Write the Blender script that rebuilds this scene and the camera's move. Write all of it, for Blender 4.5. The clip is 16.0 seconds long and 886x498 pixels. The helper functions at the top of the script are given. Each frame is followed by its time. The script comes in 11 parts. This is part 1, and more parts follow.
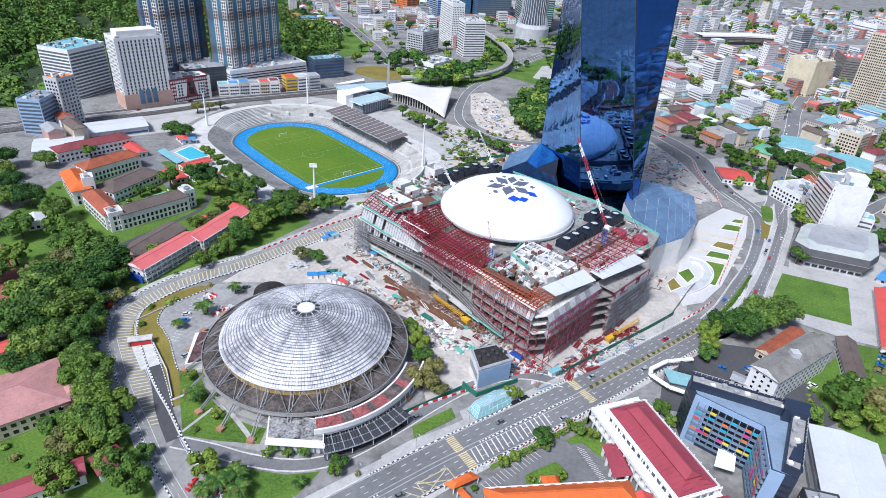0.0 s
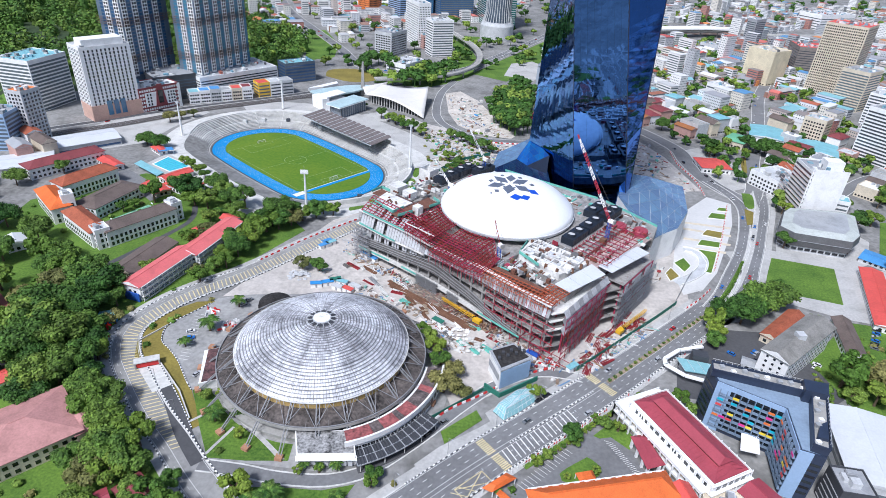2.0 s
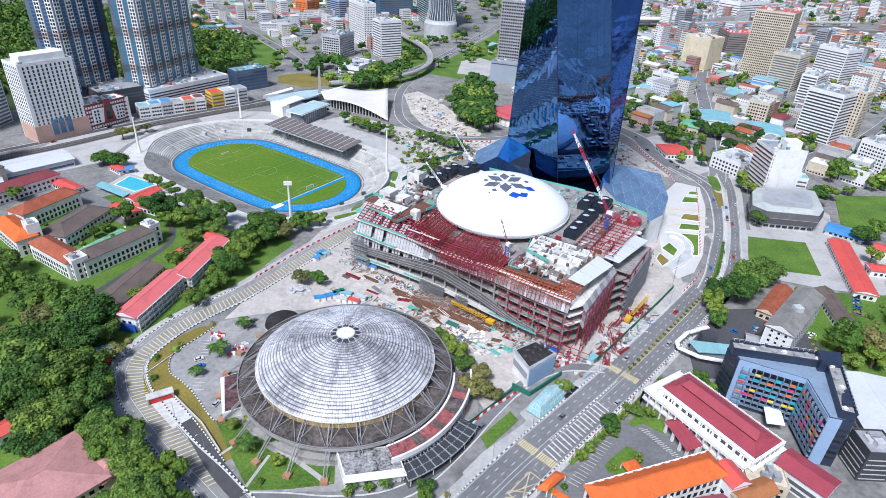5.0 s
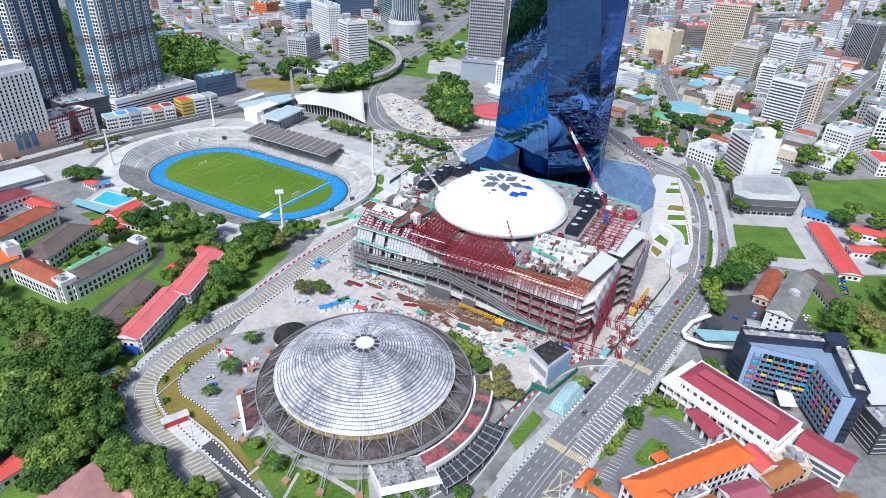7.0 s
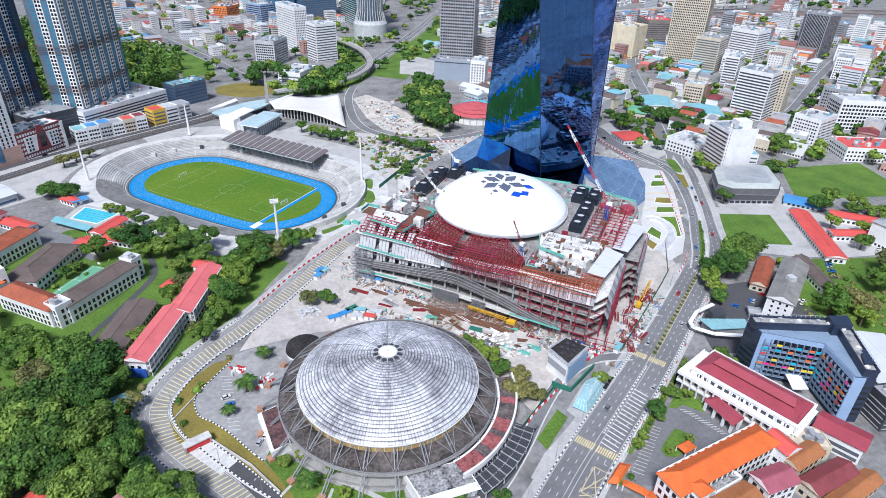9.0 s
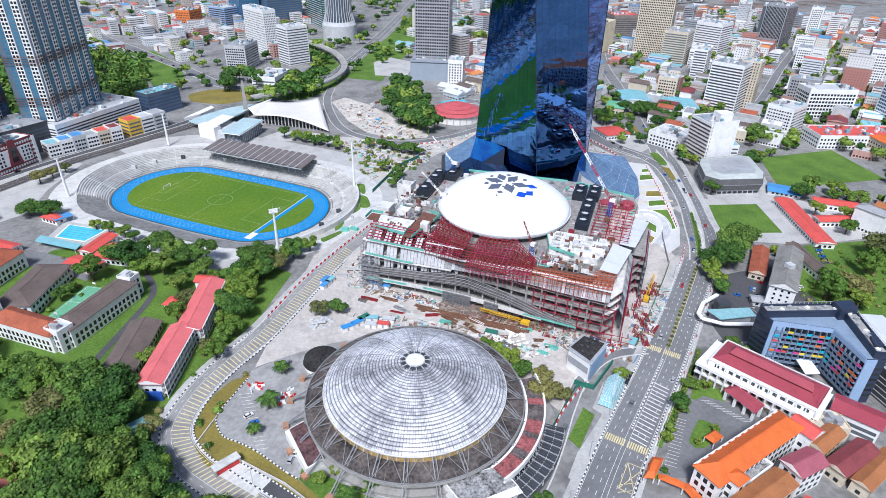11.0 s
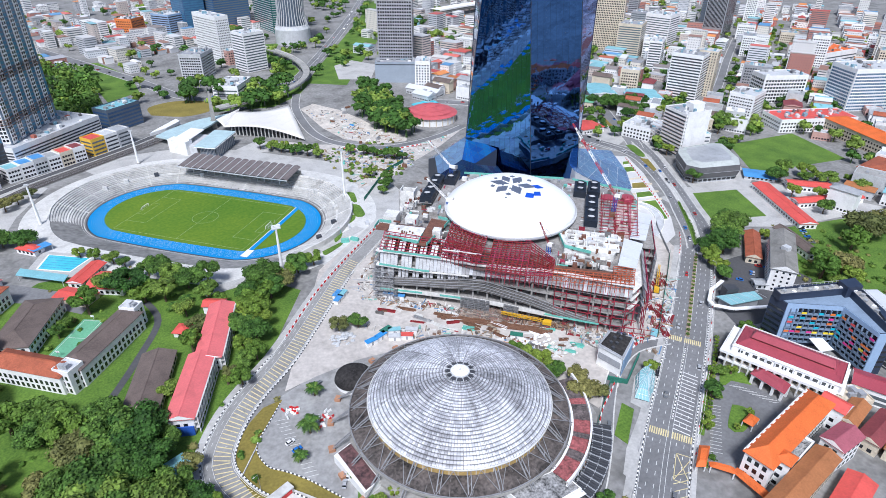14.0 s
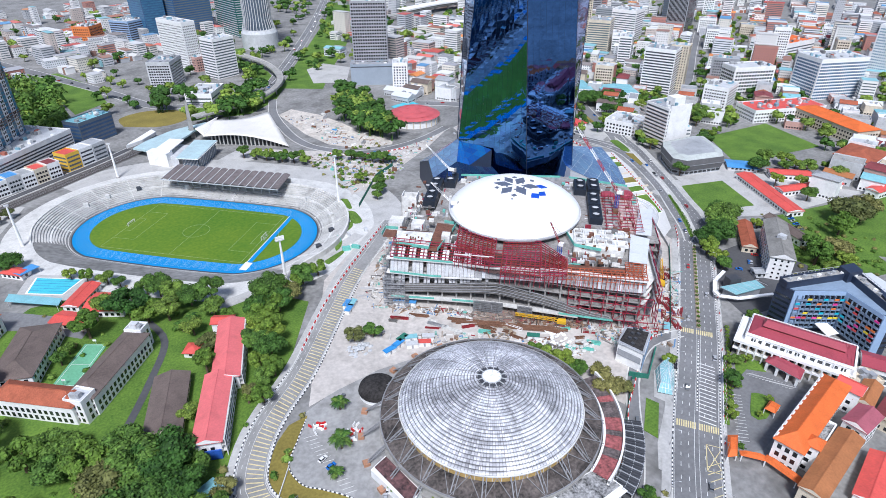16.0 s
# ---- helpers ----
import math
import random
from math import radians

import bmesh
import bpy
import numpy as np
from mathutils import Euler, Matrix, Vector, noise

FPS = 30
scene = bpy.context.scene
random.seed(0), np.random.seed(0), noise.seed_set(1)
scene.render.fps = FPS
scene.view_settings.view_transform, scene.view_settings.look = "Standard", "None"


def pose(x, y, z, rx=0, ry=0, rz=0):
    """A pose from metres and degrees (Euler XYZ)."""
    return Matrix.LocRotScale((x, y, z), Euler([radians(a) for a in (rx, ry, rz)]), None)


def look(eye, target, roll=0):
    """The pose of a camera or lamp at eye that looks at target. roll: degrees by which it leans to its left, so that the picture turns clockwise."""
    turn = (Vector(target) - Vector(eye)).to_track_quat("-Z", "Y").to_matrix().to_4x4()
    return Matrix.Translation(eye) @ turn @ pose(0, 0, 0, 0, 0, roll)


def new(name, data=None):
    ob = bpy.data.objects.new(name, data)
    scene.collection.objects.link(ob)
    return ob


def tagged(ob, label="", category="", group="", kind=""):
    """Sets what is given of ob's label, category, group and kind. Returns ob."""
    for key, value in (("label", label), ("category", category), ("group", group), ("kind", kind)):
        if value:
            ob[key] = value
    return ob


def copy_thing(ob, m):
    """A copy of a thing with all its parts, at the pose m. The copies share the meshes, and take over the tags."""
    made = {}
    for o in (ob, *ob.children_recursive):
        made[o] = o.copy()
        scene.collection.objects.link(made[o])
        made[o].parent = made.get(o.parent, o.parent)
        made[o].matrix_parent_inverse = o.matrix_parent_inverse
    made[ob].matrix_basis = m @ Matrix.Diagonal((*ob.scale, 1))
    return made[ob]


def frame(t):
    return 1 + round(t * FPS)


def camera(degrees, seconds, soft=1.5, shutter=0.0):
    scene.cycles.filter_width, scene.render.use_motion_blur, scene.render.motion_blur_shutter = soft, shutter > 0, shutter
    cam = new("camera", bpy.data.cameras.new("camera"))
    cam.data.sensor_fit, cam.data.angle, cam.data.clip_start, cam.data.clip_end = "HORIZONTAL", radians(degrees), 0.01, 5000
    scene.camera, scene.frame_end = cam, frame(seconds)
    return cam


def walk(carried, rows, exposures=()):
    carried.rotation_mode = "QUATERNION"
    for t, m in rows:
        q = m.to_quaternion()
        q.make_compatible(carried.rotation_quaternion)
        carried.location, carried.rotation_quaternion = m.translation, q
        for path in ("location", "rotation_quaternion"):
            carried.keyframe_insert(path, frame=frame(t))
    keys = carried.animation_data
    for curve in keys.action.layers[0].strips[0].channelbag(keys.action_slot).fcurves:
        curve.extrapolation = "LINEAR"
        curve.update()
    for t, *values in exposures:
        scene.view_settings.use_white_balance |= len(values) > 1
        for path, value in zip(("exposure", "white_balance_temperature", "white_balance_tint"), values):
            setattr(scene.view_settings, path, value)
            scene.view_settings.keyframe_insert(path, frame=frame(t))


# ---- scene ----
cam = camera(73.4, 16.0, soft=0.7)
PATH = [
    (0.0, (82.17, -309.88, 191.59), (79.92, -223.73, 140.87), 4.48),
    (0.5, (76.03, -309.60, 191.13), (75.20, -223.36, 140.51), 4.33),
    (1.0, (69.92, -309.19, 190.73), (70.73, -222.90, 140.20), 4.17),
    (1.5, (63.84, -308.65, 190.39), (66.33, -222.35, 139.94), 4.02),
    (2.0, (57.78, -307.99, 190.10), (62.03, -221.71, 139.72), 3.86),
    (3.0, (45.75, -306.28, 189.69), (53.47, -220.18, 139.42), 3.56),
    (4.0, (33.85, -304.07, 189.47), (45.02, -218.30, 139.28), 3.26),
    (5.0, (22.07, -301.37, 189.43), (36.60, -216.08, 139.29), 2.97),
    (6.0, (10.42, -298.18, 189.56), (28.25, -213.50, 139.45), 2.68),
    (7.0, (-1.10, -294.49, 189.85), (19.97, -210.56, 139.73), 2.39),
    (8.0, (-12.48, -290.32, 190.27), (11.72, -207.26, 140.13), 2.11),
    (9.0, (-23.72, -285.66, 190.83), (3.47, -203.55, 140.64), 1.82),
    (10.0, (-34.82, -280.53, 191.50), (-4.82, -199.44, 141.24), 1.54),
    (11.0, (-45.77, -274.91, 192.26), (-13.05, -194.94, 141.93), 1.25),
    (12.0, (-56.56, -268.83, 193.11), (-21.19, -190.04, 142.69), 0.96),
    (13.0, (-67.19, -262.27, 194.03), (-29.18, -184.80, 143.52), 0.67),
    (14.0, (-77.67, -255.25, 195.01), (-37.00, -179.20, 144.39), 0.38),
    (15.0, (-87.98, -247.76, 196.03), (-44.70, -173.25, 145.29), 0.09),
    (16.0, (-98.12, -239.82, 197.08), (-52.28, -166.93, 146.23), -0.22),
]
walk(cam, [(t, look(eye, target, roll)) for t, eye, target, roll in PATH], exposures=[(0.0, 0.37, 5720, 11.5)])

# ---- sky and sun: a bright hazy overcast ----
world = bpy.data.worlds.new("overcast_sky")
scene.world = world
world.use_nodes = True
wn = world.node_tree.nodes
sky = wn.new("ShaderNodeTexSky")
sky.sky_type = "NISHITA"
sky.sun_disc = False
sky.sun_elevation, sky.sun_rotation = radians(54), radians(216)
sky.dust_density, sky.air_density, sky.ozone_density = 3.0, 1.0, 1.5
wn["Background"].inputs["Strength"].default_value = 0.078
world.node_tree.links.new(sky.outputs["Color"], wn["Background"].inputs["Color"])
sun = new("sun", bpy.data.lights.new("sun", "SUN"))
sun.data.energy, sun.data.angle, sun.data.color = 2.95, radians(12), (1.0, 0.97, 0.93)
sun.matrix_world = look((0, 0, 300), (59, 81, 300 - 138))


# ---- materials ----
def mat(name, color, rough=0.8, metal=0.0, var=0.18, scale=0.15, fine=2.5, bump=0.0, rand=0.0, tint=None, spec=0.5, stain=0.0, stretch=(1, 1, 1), isle=0.0):
    """A surface with blotches at two sizes, optional stains, relief and a per-object shift."""
    m = bpy.data.materials.new(name)
    m.use_nodes = True
    n, k = m.node_tree.nodes, m.node_tree.links
    b = n["Principled BSDF"]
    b.inputs["Roughness"].default_value, b.inputs["Metallic"].default_value = rough, metal
    b.inputs["Specular IOR Level"].default_value = spec
    tc = n.new("ShaderNodeTexCoord")
    mp = n.new("ShaderNodeMapping")
    mp.inputs["Scale"].default_value = stretch
    k.new(tc.outputs["Object"], mp.inputs["Vector"])
    big, small = n.new("ShaderNodeTexNoise"), n.new("ShaderNodeTexNoise")
    big.inputs["Scale"].default_value, big.inputs["Detail"].default_value = scale, 4
    small.inputs["Scale"].default_value, small.inputs["Detail"].default_value = fine, 3
    for q in (big, small):
        k.new(mp.outputs["Vector"], q.inputs["Vector"])
    add = n.new("ShaderNodeMath")
    add.operation = "ADD"
    k.new(big.outputs["Fac"], add.inputs[0])
    k.new(small.outputs["Fac"], add.inputs[1])
    mr = n.new("ShaderNodeMapRange")
    mr.inputs["From Min"].default_value, mr.inputs["From Max"].default_value = 0.65, 1.35
    k.new(add.outputs[0], mr.inputs["Value"])
    mix = n.new("ShaderNodeMix")
    mix.data_type = "RGBA"
    c2 = tint or color
    mix.inputs[6].default_value = (*[min(1, v * (1 - var)) for v in color], 1)
    mix.inputs[7].default_value = (*[min(1, v * (1 + var)) for v in c2], 1)
    k.new(mr.outputs[0], mix.inputs[0])
    out = mix.outputs[2]
    if stain:
        st = n.new("ShaderNodeTexNoise")
        st.inputs["Scale"].default_value, st.inputs["Detail"].default_value = scale * 2.3, 6
        k.new(mp.outputs["Vector"], st.inputs["Vector"])
        r2 = n.new("ShaderNodeMapRange")
        r2.inputs["From Min"].default_value, r2.inputs["From Max"].default_value = 0.5, 0.72
        r2.inputs["To Max"].default_value = stain
        k.new(st.outputs["Fac"], r2.inputs["Value"])
        m2 = n.new("ShaderNodeMix")
        m2.data_type = "RGBA"
        m2.inputs[7].default_value = (color[0] * 0.35, color[1] * 0.34, color[2] * 0.32, 1)
        k.new(r2.outputs[0], m2.inputs[0])
        k.new(out, m2.inputs[6])
        out = m2.outputs[2]
    if rand:
        oi, hs = n.new("ShaderNodeObjectInfo"), n.new("ShaderNodeHueSaturation")
        r3 = n.new("ShaderNodeMapRange")
        r3.inputs["To Min"].default_value, r3.inputs["To Max"].default_value = 1 - rand, 1 + rand
        k.new(oi.outputs["Random"], r3.inputs["Value"])
        k.new(r3.outputs[0], hs.inputs["Value"])
        r4 = n.new("ShaderNodeMapRange")
        r4.inputs["To Min"].default_value, r4.inputs["To Max"].default_value = 0.5 + rand * 0.08, 0.5 - rand * 0.08
        k.new(oi.outputs["Random"], r4.inputs["Value"])
        k.new(r4.outputs[0], hs.inputs["Hue"])
        k.new(out, hs.inputs["Color"])
        out = hs.outputs["Color"]
    if isle:
        ge, h2, r5 = n.new("ShaderNodeNewGeometry"), n.new("ShaderNodeHueSaturation"), n.new("ShaderNodeMapRange")
        r5.inputs["To Min"].default_value, r5.inputs["To Max"].default_value = 1 - isle, 1 + isle * 1.3
        k.new(ge.outputs["Random Per Island"], r5.inputs["Value"])
        k.new(r5.outputs[0], h2.inputs["Value"])
        k.new(out, h2.inputs["Color"])
        out = h2.outputs["Color"]
    k.new(out, b.inputs["Base Color"])
    if bump:
        bp = n.new("ShaderNodeBump")
        bp.inputs["Strength"].default_value, bp.inputs["Distance"].default_value = bump, 0.3
        k.new(small.outputs["Fac"], bp.inputs["Height"])
        k.new(bp.outputs["Normal"], b.inputs["Normal"])
    return m


def palette(name, colours, rough=0.8, dust=0.6):
    """Loose pieces of many kinds, each in one of a few colours, dulled by dust."""
    m = mat(name, (0.5, 0.5, 0.5), rough, scale=0.3, fine=1.5)
    n, k = m.node_tree.nodes, m.node_tree.links
    ge, ra, mx, no = n.new("ShaderNodeNewGeometry"), n.new("ShaderNodeValToRGB"), n.new("ShaderNodeMix"), n.new("ShaderNodeTexNoise")
    ra.color_ramp.interpolation = "CONSTANT"
    el = ra.color_ramp.elements
    while len(el) < len(colours):
        el.new(0.5)
    for i, c in enumerate(colours):
        el[i].position = i / len(colours)
        el[i].color = (*c, 1)
    no.inputs["Scale"].default_value = 0.8
    mx.data_type = "RGBA"
    mx.inputs[7].default_value = (0.45, 0.42, 0.38, 1)
    r = n.new("ShaderNodeMapRange")
    r.inputs["From Min"].default_value, r.inputs["From Max"].default_value, r.inputs["To Max"].default_value = 0.45, 0.8, dust
    k.new(no.outputs["Fac"], r.inputs["Value"])
    k.new(r.outputs[0], mx.inputs[0])
    k.new(ge.outputs["Random Per Island"], ra.inputs["Fac"])
    k.new(ra.outputs["Color"], mx.inputs[6])
    k.new(mx.outputs[2], n["Principled BSDF"].inputs["Base Color"])
    return m


ASPHALT = mat("asphalt", (0.20, 0.20, 0.203), 0.9, scale=0.03, fine=0.6, var=0.22, stain=0.3)
ASPHALT_DARK = mat("dark_asphalt", (0.085, 0.085, 0.09), 0.9, scale=0.05, fine=0.6, var=0.2)
PAVING = mat("paving", (0.48, 0.47, 0.45), 0.9, scale=0.05, fine=0.8, stain=0.3)
CONCRETE = mat("concrete", (0.36, 0.35, 0.33), 0.9, scale=0.08, fine=0.9, stain=0.4, bump=0.2)
CONCRETE_PALE = mat("pale_concrete", (0.62, 0.61, 0.58), 0.85, scale=0.08, fine=0.7, stain=0.3)
DUST = mat("site_dust", (0.53, 0.49, 0.45), 0.95, scale=0.06, fine=0.5, var=0.22, stain=0.35)
EARTH = mat("bare_earth", (0.33, 0.26, 0.19), 0.95, scale=0.08, fine=0.7, var=0.3)
CITY = mat("city_ground", (0.25, 0.245, 0.235), 0.95, scale=0.03, fine=0.35, var=0.4, stain=0.6)
GRASS = mat("grass", (0.060, 0.15, 0.016), 0.95, scale=0.05, fine=0.9, var=0.32, tint=(0.125, 0.21, 0.026), stain=0.15)
GRASS_DRY = mat("dry_grass", (0.23, 0.185, 0.040), 0.95, scale=0.06, fine=0.8, var=0.3)
PITCH = mat("pitch_grass", (0.062, 0.18, 0.006), 0.95, scale=0.018, fine=0.5, var=0.14, tint=(0.135, 0.205, 0.010))
WHITE_LINE = mat("road_paint_white", (0.75, 0.75, 0.73), 0.8, scale=0.3, fine=3, stain=0.3)
YELLOW_LINE = mat("road_paint_yellow", (0.70, 0.60, 0.33), 0.8, scale=0.3, fine=3, stain=0.3)
WHITE = mat("white_paint", (0.86, 0.855, 0.84), 0.7, scale=0.12, fine=1.2, var=0.08, stain=0.18)
WHITE_CLEAN = mat("clean_white_membrane", (0.93, 0.93, 0.92), 0.5, scale=0.05, fine=0.8, var=0.04)
CREAM = mat("cream_paint", (0.66, 0.58, 0.45), 0.75, scale=0.12, fine=1.2, stain=0.25)
GREY_PAINT = mat("grey_paint", (0.34, 0.35, 0.37), 0.7, scale=0.12, fine=1.2, stain=0.25)
PALE_GREY = mat("pale_grey_paint", (0.55, 0.56, 0.57), 0.7, scale=0.12, fine=1.2, stain=0.25)
DARK_GREY = mat("dark_grey_paint", (0.06, 0.063, 0.072), 0.6, scale=0.2, fine=1.2)
NAVY = mat("navy_cladding", (0.030, 0.042, 0.075), 0.45, scale=0.2, fine=1.2)
SKYBLUE_WALL = mat("pale_blue_render", (0.32, 0.45, 0.63), 0.6, scale=0.2, fine=1.2, var=0.08)
ORANGE_TILE = mat("orange_clay_tile", (0.70, 0.150, 0.030), 0.75, scale=0.15, fine=2.0, var=0.2, stain=0.12, bump=0.4)
RED_TILE = mat("weathered_red_tile", (0.36, 0.10, 0.05), 0.85, scale=0.15, fine=1.6, var=0.3, stain=0.45, bump=0.4)
BROWN_TILE = mat("dark_brown_tile", (0.15, 0.115, 0.10), 0.9, scale=0.12, fine=1.6, var=0.25, stain=0.3, bump=0.4)
PINK_ROOF = mat("coral_metal_roof", (0.72, 0.17, 0.17), 0.55, scale=0.08, fine=1.2, var=0.12, stain=0.2)
RED_ROOF = mat("bright_red_metal_roof", (0.66, 0.10, 0.08), 0.55, scale=0.1, fine=1.2, var=0.14, stain=0.2)
CRIMSON = mat("crimson_metal_roof", (0.36, 0.062, 0.085), 0.5, scale=0.1, fine=1.2, var=0.12, stain=0.15)
MAROON = mat("maroon_roof", (0.24, 0.055, 0.06), 0.7, scale=0.1, fine=1.2, stain=0.3)
DUSTY_PINK = mat("dusty_pink_roof", (0.48, 0.24, 0.22), 0.8, scale=0.1, fine=1.2, var=0.2, stain=0.35)
RUST_ROOF = mat("rust_brown_roof", (0.38, 0.15, 0.055), 0.75, scale=0.1, fine=1.2, var=0.2, stain=0.25)
TEAL_ROOF = mat("teal_metal_roof", (0.24, 0.50, 0.55), 0.5, scale=0.1, fine=1.2, stain=0.2)
BLUE_ROOF = mat("blue_metal_roof", (0.09, 0.30, 0.62), 0.5, scale=0.1, fine=1.2, stain=0.15)
ZINC = mat("zinc_roof", (0.46, 0.47, 0.48), 0.5, metal=0.2, scale=0.08, fine=1.2, stain=0.3)
WHITE_ROOF = mat("white_metal_roof", (0.66, 0.68, 0.70), 0.5, scale=0.05, fine=1.0, var=0.08, stain=0.15)
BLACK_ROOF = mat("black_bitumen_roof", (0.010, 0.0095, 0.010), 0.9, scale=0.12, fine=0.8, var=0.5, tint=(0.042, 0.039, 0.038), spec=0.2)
GLASS_DARK = mat("window_glass", (0.014, 0.018, 0.024), 0.12, scale=0.3, fine=1.0, rand=0.5, spec=0.8)
GLASS_SOFT = mat("tinted_strip_glass", (0.11, 0.125, 0.14), 0.15, scale=0.3, fine=1.0, rand=0.4, spec=0.8)
GLASS_BLUE = mat("blue_window_glass", (0.06, 0.16, 0.28), 0.10, scale=0.2, fine=1.0, rand=0.3, spec=0.9)
GLASS_TEAL = mat("teal_canopy_glass", (0.28, 0.52, 0.55), 0.12, scale=0.2, fine=1.0, var=0.12, spec=0.8)
RED_STEEL = mat("red_oxide_steel", (0.24, 0.022, 0.028), 0.6, scale=0.3, fine=2, var=0.3)
ORANGE_STEEL = mat("orange_primer_steel", (0.42, 0.10, 0.045), 0.6, scale=0.3, fine=2, var=0.25)
GALV = mat("galvanised_steel", (0.45, 0.45, 0.46), 0.45, metal=0.6, scale=0.3, fine=2, var=0.2)
SILVER_PANEL = mat("silver_facade_panel", (0.62, 0.63, 0.65), 0.35, metal=0.3, scale=0.2, fine=1.5, var=0.12)
STEEL_DULL = mat("dull_steel", (0.20, 0.19, 0.18), 0.6, metal=0.4, scale=0.3, fine=2, var=0.3)
RUSTY = mat("rusty_iron", (0.17, 0.085, 0.05), 0.85, scale=0.3, fine=1.5, var=0.4)
GREEN_NET = mat("green_site_net", (0.03, 0.17, 0.12), 0.85, scale=0.2, fine=1.5, var=0.25)
TURQ_NET = mat("turquoise_safety_net", (0.16, 0.48, 0.40), 0.85, scale=0.2, fine=1.5, var=0.25)
YELLOW_PAINT = mat("yellow_machine_paint", (0.72, 0.42, 0.02), 0.5, scale=0.3, fine=2)
RED_PAINT = mat("red_paint", (0.62, 0.03, 0.03), 0.5, scale=0.3, fine=2)
BLUE_PAINT = mat("blue_paint", (0.03, 0.10, 0.42), 0.5, scale=0.3, fine=2)
TARP_BLUE = mat("blue_tarpaulin", (0.05, 0.27, 0.62), 0.6, scale=0.3, fine=2)
WATER = mat("pool_water", (0.10, 0.55, 0.66), 0.08, scale=0.2, fine=1.5, var=0.1)
TRACK_BLUE = mat("blue_running_track", (0.004, 0.235, 0.56), 0.75, scale=0.04, fine=1.0, var=0.1)
TRACK_RED = mat("red_running_track", (0.36, 0.12, 0.10), 0.85, scale=0.06, fine=1.0, var=0.15)
COURT_GREEN = mat("green_court_paint", (0.16, 0.42, 0.25), 0.8, scale=0.1, fine=1.0)
TERRACE = mat("weathered_terrace_concrete", (0.50, 0.49, 0.465), 0.9, scale=0.08, fine=1.0, var=0.2, stain=0.45)
BARK = mat("bark", (0.12, 0.085, 0.055), 0.95, scale=0.8, fine=4, var=0.3)
RUST_DEBRIS = palette("rusty_site_debris", [(0.10, 0.055, 0.04), (0.17, 0.085, 0.05), (0.22, 0.13, 0.08), (0.13, 0.10, 0.085), (0.30, 0.20, 0.13), (0.08, 0.06, 0.05), (0.36, 0.31, 0.27), (0.24, 0.06, 0.05)])
DEBRIS = palette("mixed_site_debris", [(0.17, 0.085, 0.05), (0.62, 0.60, 0.57), (0.30, 0.035, 0.04), (0.70, 0.70, 0.69), (0.22, 0.21, 0.20), (0.30, 0.19, 0.10), (0.50, 0.48, 0.45), (0.16, 0.45, 0.38), (0.45, 0.45, 0.46), (0.10, 0.09, 0.085), (0.66, 0.64, 0.60), (0.74, 0.73, 0.70), (0.12, 0.24, 0.42), (0.40, 0.38, 0.35), (0.26, 0.18, 0.12), (0.56, 0.53, 0.49)])
TOWN_WALLS = palette("mixed_town_walls", [(0.80, 0.79, 0.77), (0.70, 0.69, 0.66), (0.82, 0.82, 0.81), (0.52, 0.53, 0.55), (0.74, 0.70, 0.62), (0.80, 0.80, 0.80), (0.58, 0.50, 0.45), (0.78, 0.77, 0.73), (0.42, 0.43, 0.45), (0.70, 0.72, 0.74), (0.82, 0.81, 0.79), (0.45, 0.20, 0.16), (0.80, 0.79, 0.77)], 0.8, 0.25)
TOWN_ROOFS = palette("mixed_town_roofs", [(0.50, 0.50, 0.50), (0.62, 0.62, 0.62), (0.34, 0.14, 0.09), (0.30, 0.30, 0.31), (0.70, 0.70, 0.70), (0.40, 0.12, 0.07), (0.42, 0.40, 0.38), (0.58, 0.57, 0.55), (0.24, 0.21, 0.20), (0.24, 0.46, 0.50), (0.54, 0.54, 0.54), (0.46, 0.09, 0.08), (0.72, 0.72, 0.72), (0.36, 0.36, 0.38), (0.58, 0.16, 0.13), (0.30, 0.17, 0.13), (0.12, 0.28, 0.48), (0.62, 0.24, 0.08)], 0.8, 0.3)
ROOF_CLUTTER = palette("mixed_roof_plant", [(0.70, 0.70, 0.69), (0.30, 0.31, 0.32), (0.55, 0.55, 0.54), (0.12, 0.12, 0.13), (0.78, 0.78, 0.77), (0.42, 0.13, 0.09), (0.36, 0.37, 0.38), (0.20, 0.36, 0.44)], 0.7, 0.3)
LEAF = [mat("foliage_" + a, c, 0.75, scale=0.12, fine=0.9, var=0.4, rand=0.34, tint=d, spec=0.3, isle=0.32) for a, c, d in (
    ("deep", (0.026, 0.070, 0.014), (0.088, 0.168, 0.026)), ("mid", (0.050, 0.116, 0.020), (0.132, 0.222, 0.035)),
    ("bright", (0.062, 0.135, 0.016), (0.135, 0.21, 0.028)), ("olive", (0.085, 0.10, 0.03), (0.16, 0.165, 0.050)))]


